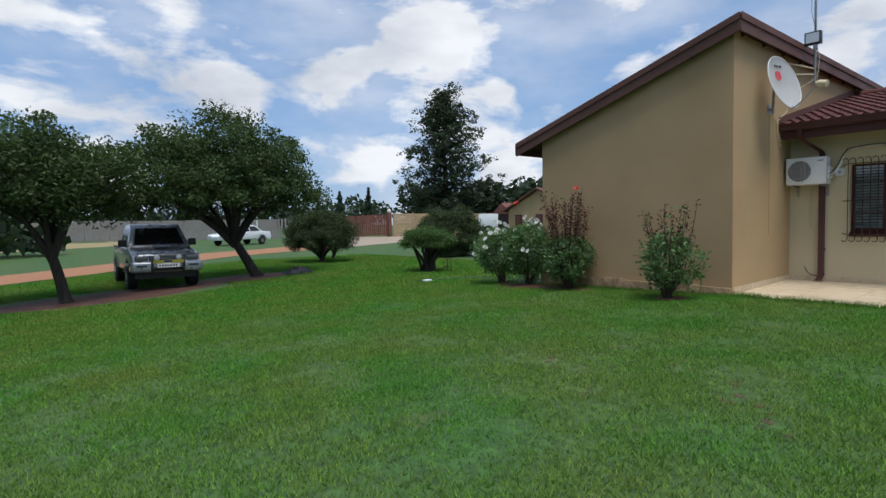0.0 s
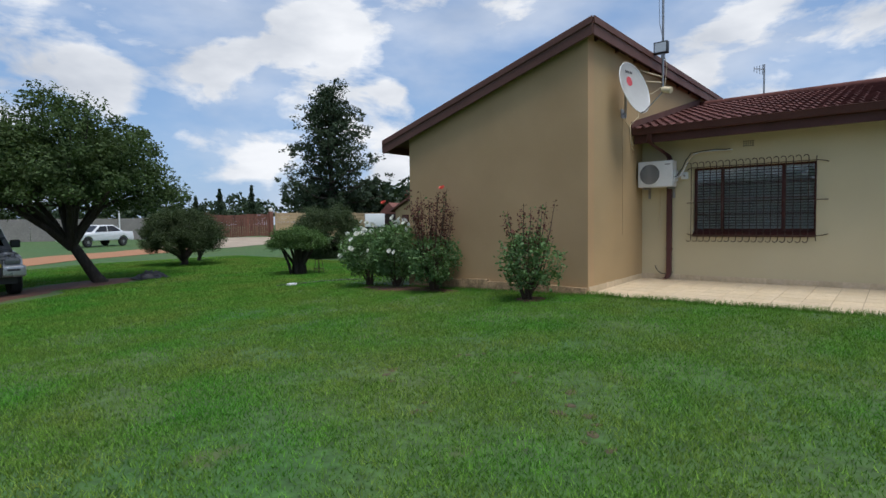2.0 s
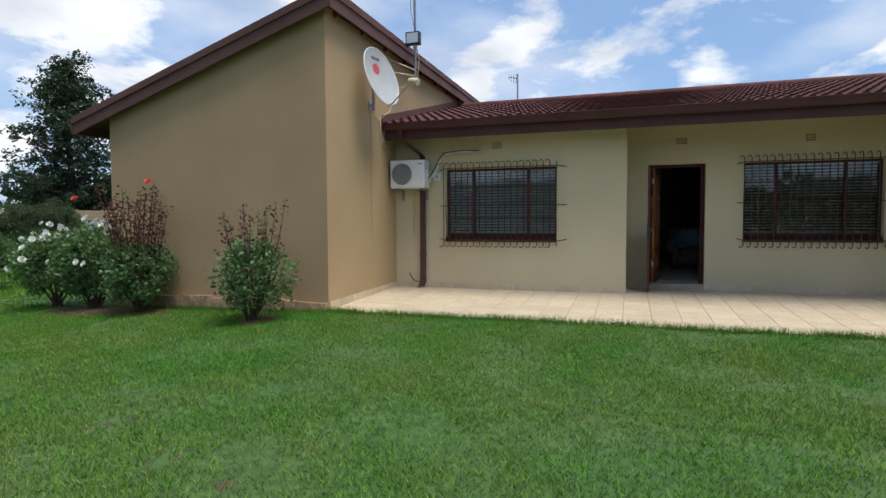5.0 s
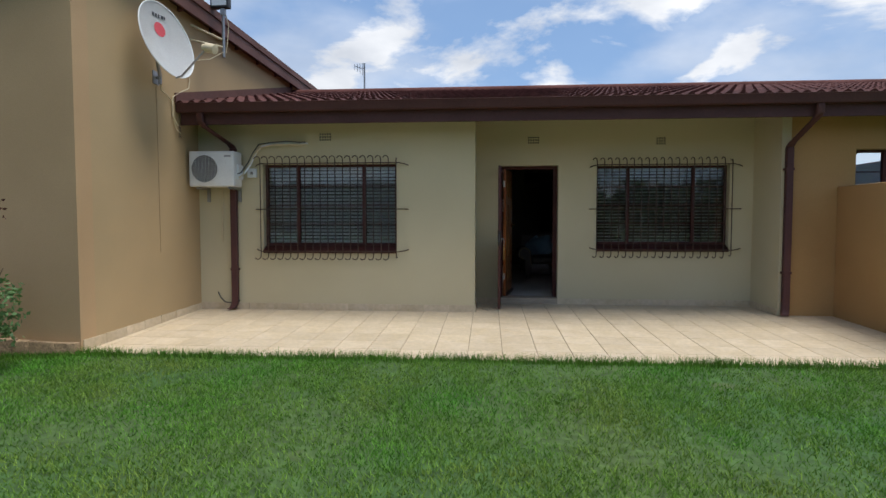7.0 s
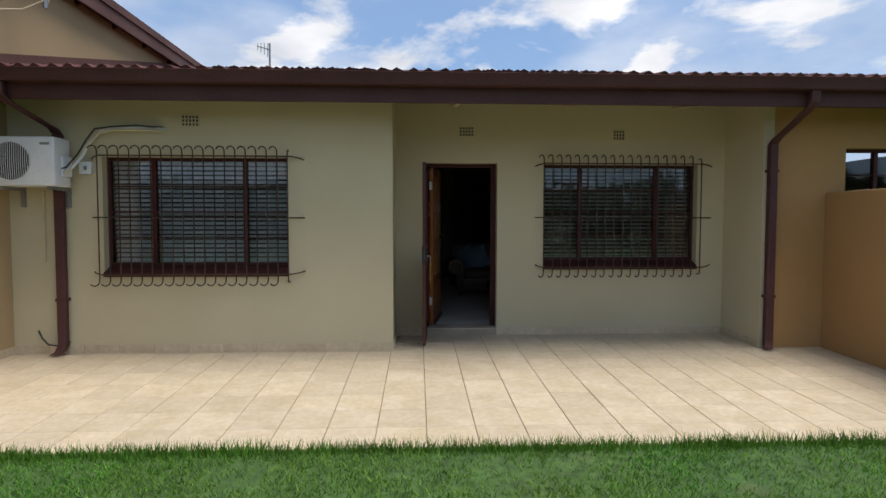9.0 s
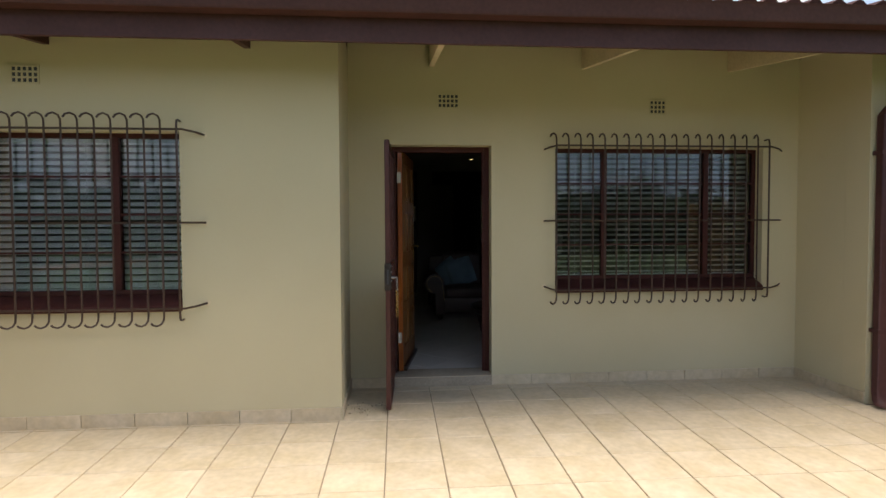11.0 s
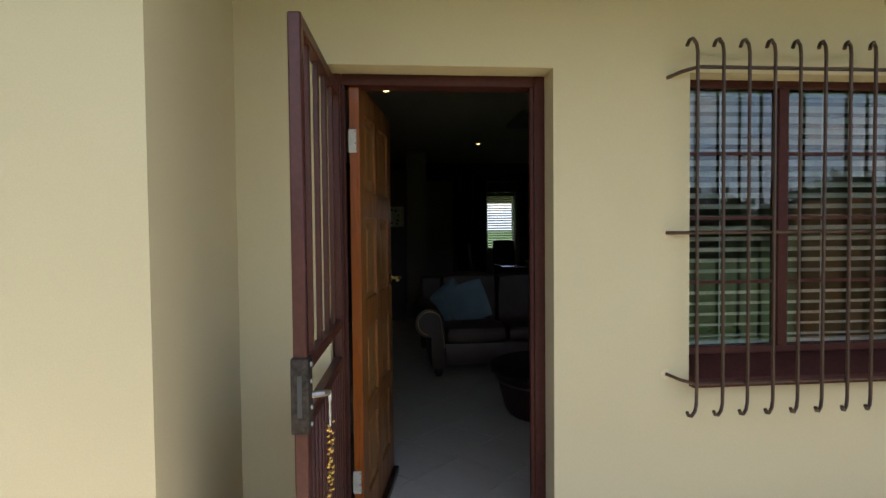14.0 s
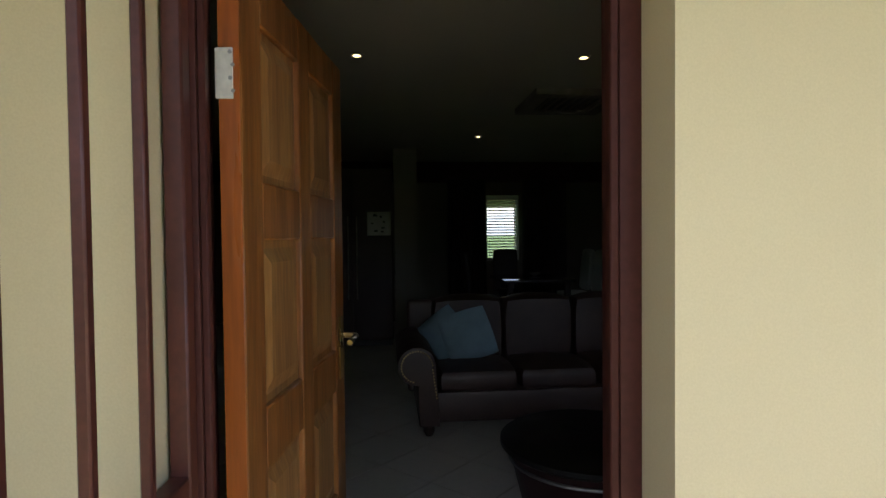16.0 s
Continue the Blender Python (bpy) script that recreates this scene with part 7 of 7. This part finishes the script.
def conifer(x, y, h, r, seed):
    rng = np.random.default_rng(seed)
    t = thing("conifer", (x, y, 0), "slender dark conifer on the skyline", "tree", group="conifers on the skyline")
    bm = bmesh.new()
    tube(bm, [(x, y, -0.2), (x, y, h)], [0.22, 0.03], 7)
    part("trunk", bm, M_BARK, t)
    n = 1500
    z = h * (0.15 + 0.85 * rng.random(n) ** 1.3)
    lay = 0.75 + 0.35 * np.sin(z * 4.2)
    rr = r * (1 - z / h) * lay * np.sqrt(rng.random(n)) + 0.08
    a = rng.uniform(0, 2 * math.pi, n)
    ob = new("crown", quads_mesh("crown", leaves(rng, np.stack([rr * np.cos(a), rr * np.sin(a), z], 1), 0.5, ratio=0.4), M_LEAF2))
    ob.parent = t


conifer(55.5, 97.0, 7.6, 2.4, 1)
conifer(59.5, 93.0, 8.2, 1.7, 2)
conifer(52.0, 99.0, 6.2, 1.5, 3)
up = thing("utility_pole", (40, 88, 0), "slim grey pole on the skyline", "pole")
bm = bmesh.new()
tube(bm, [(20.5, 51.0, -0.2), (20.5, 51.0, 4.6)], 0.06, 8)
part("pole", bm, M_WHITE, up)


# ---- small things on the lawn ----
def make_tub():
    z = ground_z(8.55, 10.95)
    bm = bmesh.new()
    box(bm, (8.46, 10.86, z), (8.66, 11.0, z + 0.06))
    fixed(bm)
    soft(bm, 0.02, 2)
    solid("white_container", bm, M_WHITE, "small white plastic container lying on the lawn", "container")


make_tub()


def make_tarp():
    z = ground_z(7.9, 16.6)
    bm = bmesh.new()
    n = 16
    g = [[bm.verts.new((7.45 + 0.95 * i / n, 16.25 + 0.7 * j / n, z + 0.02 + max(0, 0.17 * math.sin(math.pi * i / n) * math.sin(math.pi * j / n) + 0.10 * noise.noise((i * 0.5, j * 0.5, 1)) * math.sin(math.pi * i / n)))) for j in range(n + 1)] for i in range(n + 1)]
    for i in range(n):
        for j in range(n):
            bm.faces.new((g[i][j], g[i + 1][j], g[i + 1][j + 1], g[i][j + 1]))
    bmesh.ops.solidify(bm, geom=bm.faces[:], thickness=0.01)
    solid("tarpaulin", fixed(bm), M_TARP, "crumpled dark tarpaulin heap on the grass", "tarpaulin")


make_tarp()


def make_stand():
    x, y = 11.2, 13.28
    z = ground_z(x, y)
    t = thing("plant_stand", (x, y, z), "small rusty iron plant stand beside the clipped shrub", "plant stand")
    for k in range(4):
        a = math.pi / 4 + k * math.pi / 2
        bm = bmesh.new()
        tube(bm, [(x + 0.15 * math.cos(a), y + 0.15 * math.sin(a), z - 0.01), (x + 0.08 * math.cos(a), y + 0.08 * math.sin(a), z + 0.42)], 0.009, 6)
        part("leg", bm, M_STEM, t)
    for r, h in ((0.125, 0.14), (0.085, 0.40)):
        bm = bmesh.new()
        tube(bm, [(x + r * math.cos(j * math.pi / 8), y + r * math.sin(j * math.pi / 8), z + h) for j in range(17)], 0.008, 5, False)
        part("ring", bm, M_STEM, t)


make_stand()
hz = [(8.34, 11.2), (8.7, 11.08), (9.1, 10.86), (9.45, 10.74), (9.8, 10.52), (10.0, 10.2)]
bm = bmesh.new()
tube(bm, [(x, y, ground_z(x, y) + 0.02) for x, y in hz], 0.013, 6)
solid("garden_hose", bm, M_BLACK, "dark garden hose lying across the lawn", "hose")


def make_crumbs():
    rng = np.random.default_rng(15)
    n = 90
    c = np.stack([rng.normal(11.93, 0.07, n), rng.normal(0.02, 0.10, n), np.full(n, 0.010)], 1)
    crumbs = quads_mesh("gravel_crumbs", leaves(rng, c, 0.013, ratio=0.9), M_CONC)
    ob = new("gravel_crumbs", crumbs)
    tagged(ob, "pale gravel crumbs swept into the patio corner", "gravel", kind="stuff")


make_crumbs()


# ---- grass ----
def grass(name, xs, ys, zs, h, w, material, label, rng, lean=0.6):
    n = len(xs)
    a = rng.uniform(0, 2 * math.pi, n)
    hh = h * rng.uniform(0.5, 1.25, n)
    le = lean * hh * rng.uniform(0.2, 1.0, n)
    b = rng.uniform(0, 2 * math.pi, n)
    V = np.zeros((n, 3, 3), np.float32)
    V[:, 0] = np.stack([xs - np.cos(a) * w, ys - np.sin(a) * w, zs - 0.004], 1)
    V[:, 1] = np.stack([xs + np.cos(a) * w, ys + np.sin(a) * w, zs - 0.004], 1)
    V[:, 2] = np.stack([xs + np.cos(b) * le, ys + np.sin(b) * le, zs + hh], 1)
    ob = new(name, quads_mesh(name, V, material, 3))
    tagged(ob, label, "grass", kind="stuff")


def lawn_heights(x, y):
    """The same ground as ground_z for x below the patio, with its swells read off a grid."""
    z = -0.085 - 0.032 * np.clip(9.3 - x, 0, 10) - 0.026 * np.clip(y - 4, 0, 9)
    gx, gy = np.arange(-7, 10.1, 0.5), np.arange(-7, 15.1, 0.5)
    N = np.array([[0.012 * noise.noise((a * 0.6, b * 0.6, 0)) for b in gy] for a in gx])
    i, j = np.clip((x + 7) / 0.5, 0, len(gx) - 1.001), np.clip((y + 7) / 0.5, 0, len(gy) - 1.001)
    i0, j0 = i.astype(int), j.astype(int)
    u, v = i - i0, j - j0
    return z + N[i0, j0] * (1 - u) * (1 - v) + N[i0 + 1, j0] * u * (1 - v) + N[i0, j0 + 1] * (1 - u) * v + N[i0 + 1, j0 + 1] * u * v


rng = np.random.default_rng(11)
n = 1300000
gx, gy = rng.uniform(-1.6, 9.27, n), rng.uniform(-5.6, 14.5, n)
bald = np.maximum(np.clip((gy - 9.0) / 6.0, 0, 1), np.clip(np.maximum(-0.2 - gx, -4.2 - gy) / 1.4, 0, 1))
for px, py, r in ((4.55, 2.0, 0.30), (4.1, 1.62, 0.24), (4.9, 2.7, 0.2), (3.9, 2.9, 0.16), (5.3, 3.5, 0.18), (4.35, 3.7, 0.22), (8.6, 4.75, 0.3)):
    bald = np.maximum(bald, np.clip(1.25 - np.hypot(gx - px, (gy - py) * 1.5) / r, 0, 1))
# clumpy growth: thin and thick spots a hand or two across
cx_, cy_ = np.arange(-1.8, 9.5, 0.12), np.arange(-5.8, 14.8, 0.12)
clump = np.array([[noise.noise((a * 1.3, b * 1.3, 4)) + 0.7 * noise.noise((a * 4.1, b * 4.1, 9)) for b in cy_] for a in cx_])
thin = np.clip(0.30 - clump[((gx + 1.8) / 0.12).astype(int), ((gy + 5.8) / 0.12).astype(int)] * 0.75, 0, 0.80)
keep = rng.random(n) > np.maximum(bald * 0.90, thin)
gx, gy = gx[keep], gy[keep]
grass("lawn_grass", gx, gy, lawn_heights(gx, gy), 0.032, 0.0044, M_BLADE, "short mown green grass blades", rng, 1.3)
n = 420000
gx, gy = rng.uniform(-3.5, 15.0, n), rng.uniform(8.6, 24.0, n)
road = np.abs((gy - 24.0) * 0.89 - (gx - 0.5) * 0.46) < 1.9
shade = np.hypot((gx - 2.7) / 2.8, (gy - 15.75) / 1.4) < 1.0
shade |= np.hypot((gx - 6.3) / 1.8, (gy - 16.9) / 0.95) < 1.0
keep = ~(road | shade) & (rng.random(n) < np.clip((gy - 8.6) / 4.0, 0.1, 1))
gx, gy = gx[keep], gy[keep]
grass("lawn_grass", gx, gy, lawn_heights(gx, gy), 0.040, 0.010, M_BLADE, "short green grass blades of the far lawn", rng, 1.3)
n = 9000
gy = rng.uniform(-4.5, 4.1, n)
gx = 9.285 - np.abs(rng.normal(size=n)) * 0.05
dens = np.array([0.5 + 0.5 * noise.noise((0, y * 2.2, 7)) for y in gy])
keep = rng.random(n) < dens * 1.2 + 0.15
gx, gy, dens = gx[keep], gy[keep], dens[keep]
grass("edge_grass", gx, gy, lawn_heights(gx, gy), 0.085, 0.004, M_TUFT, "longer tufts of grass along the patio edge", rng, 0.7)
n = 3500
gy = rng.uniform(4.1, 8.0, n)
gx = 9.2 - np.abs(rng.normal(size=n)) * 0.05
grass("wall_grass", gx, gy, lawn_heights(gx, gy), 0.06, 0.004, M_TUFT, "grass along the foot of the gable wall", rng, 0.7)
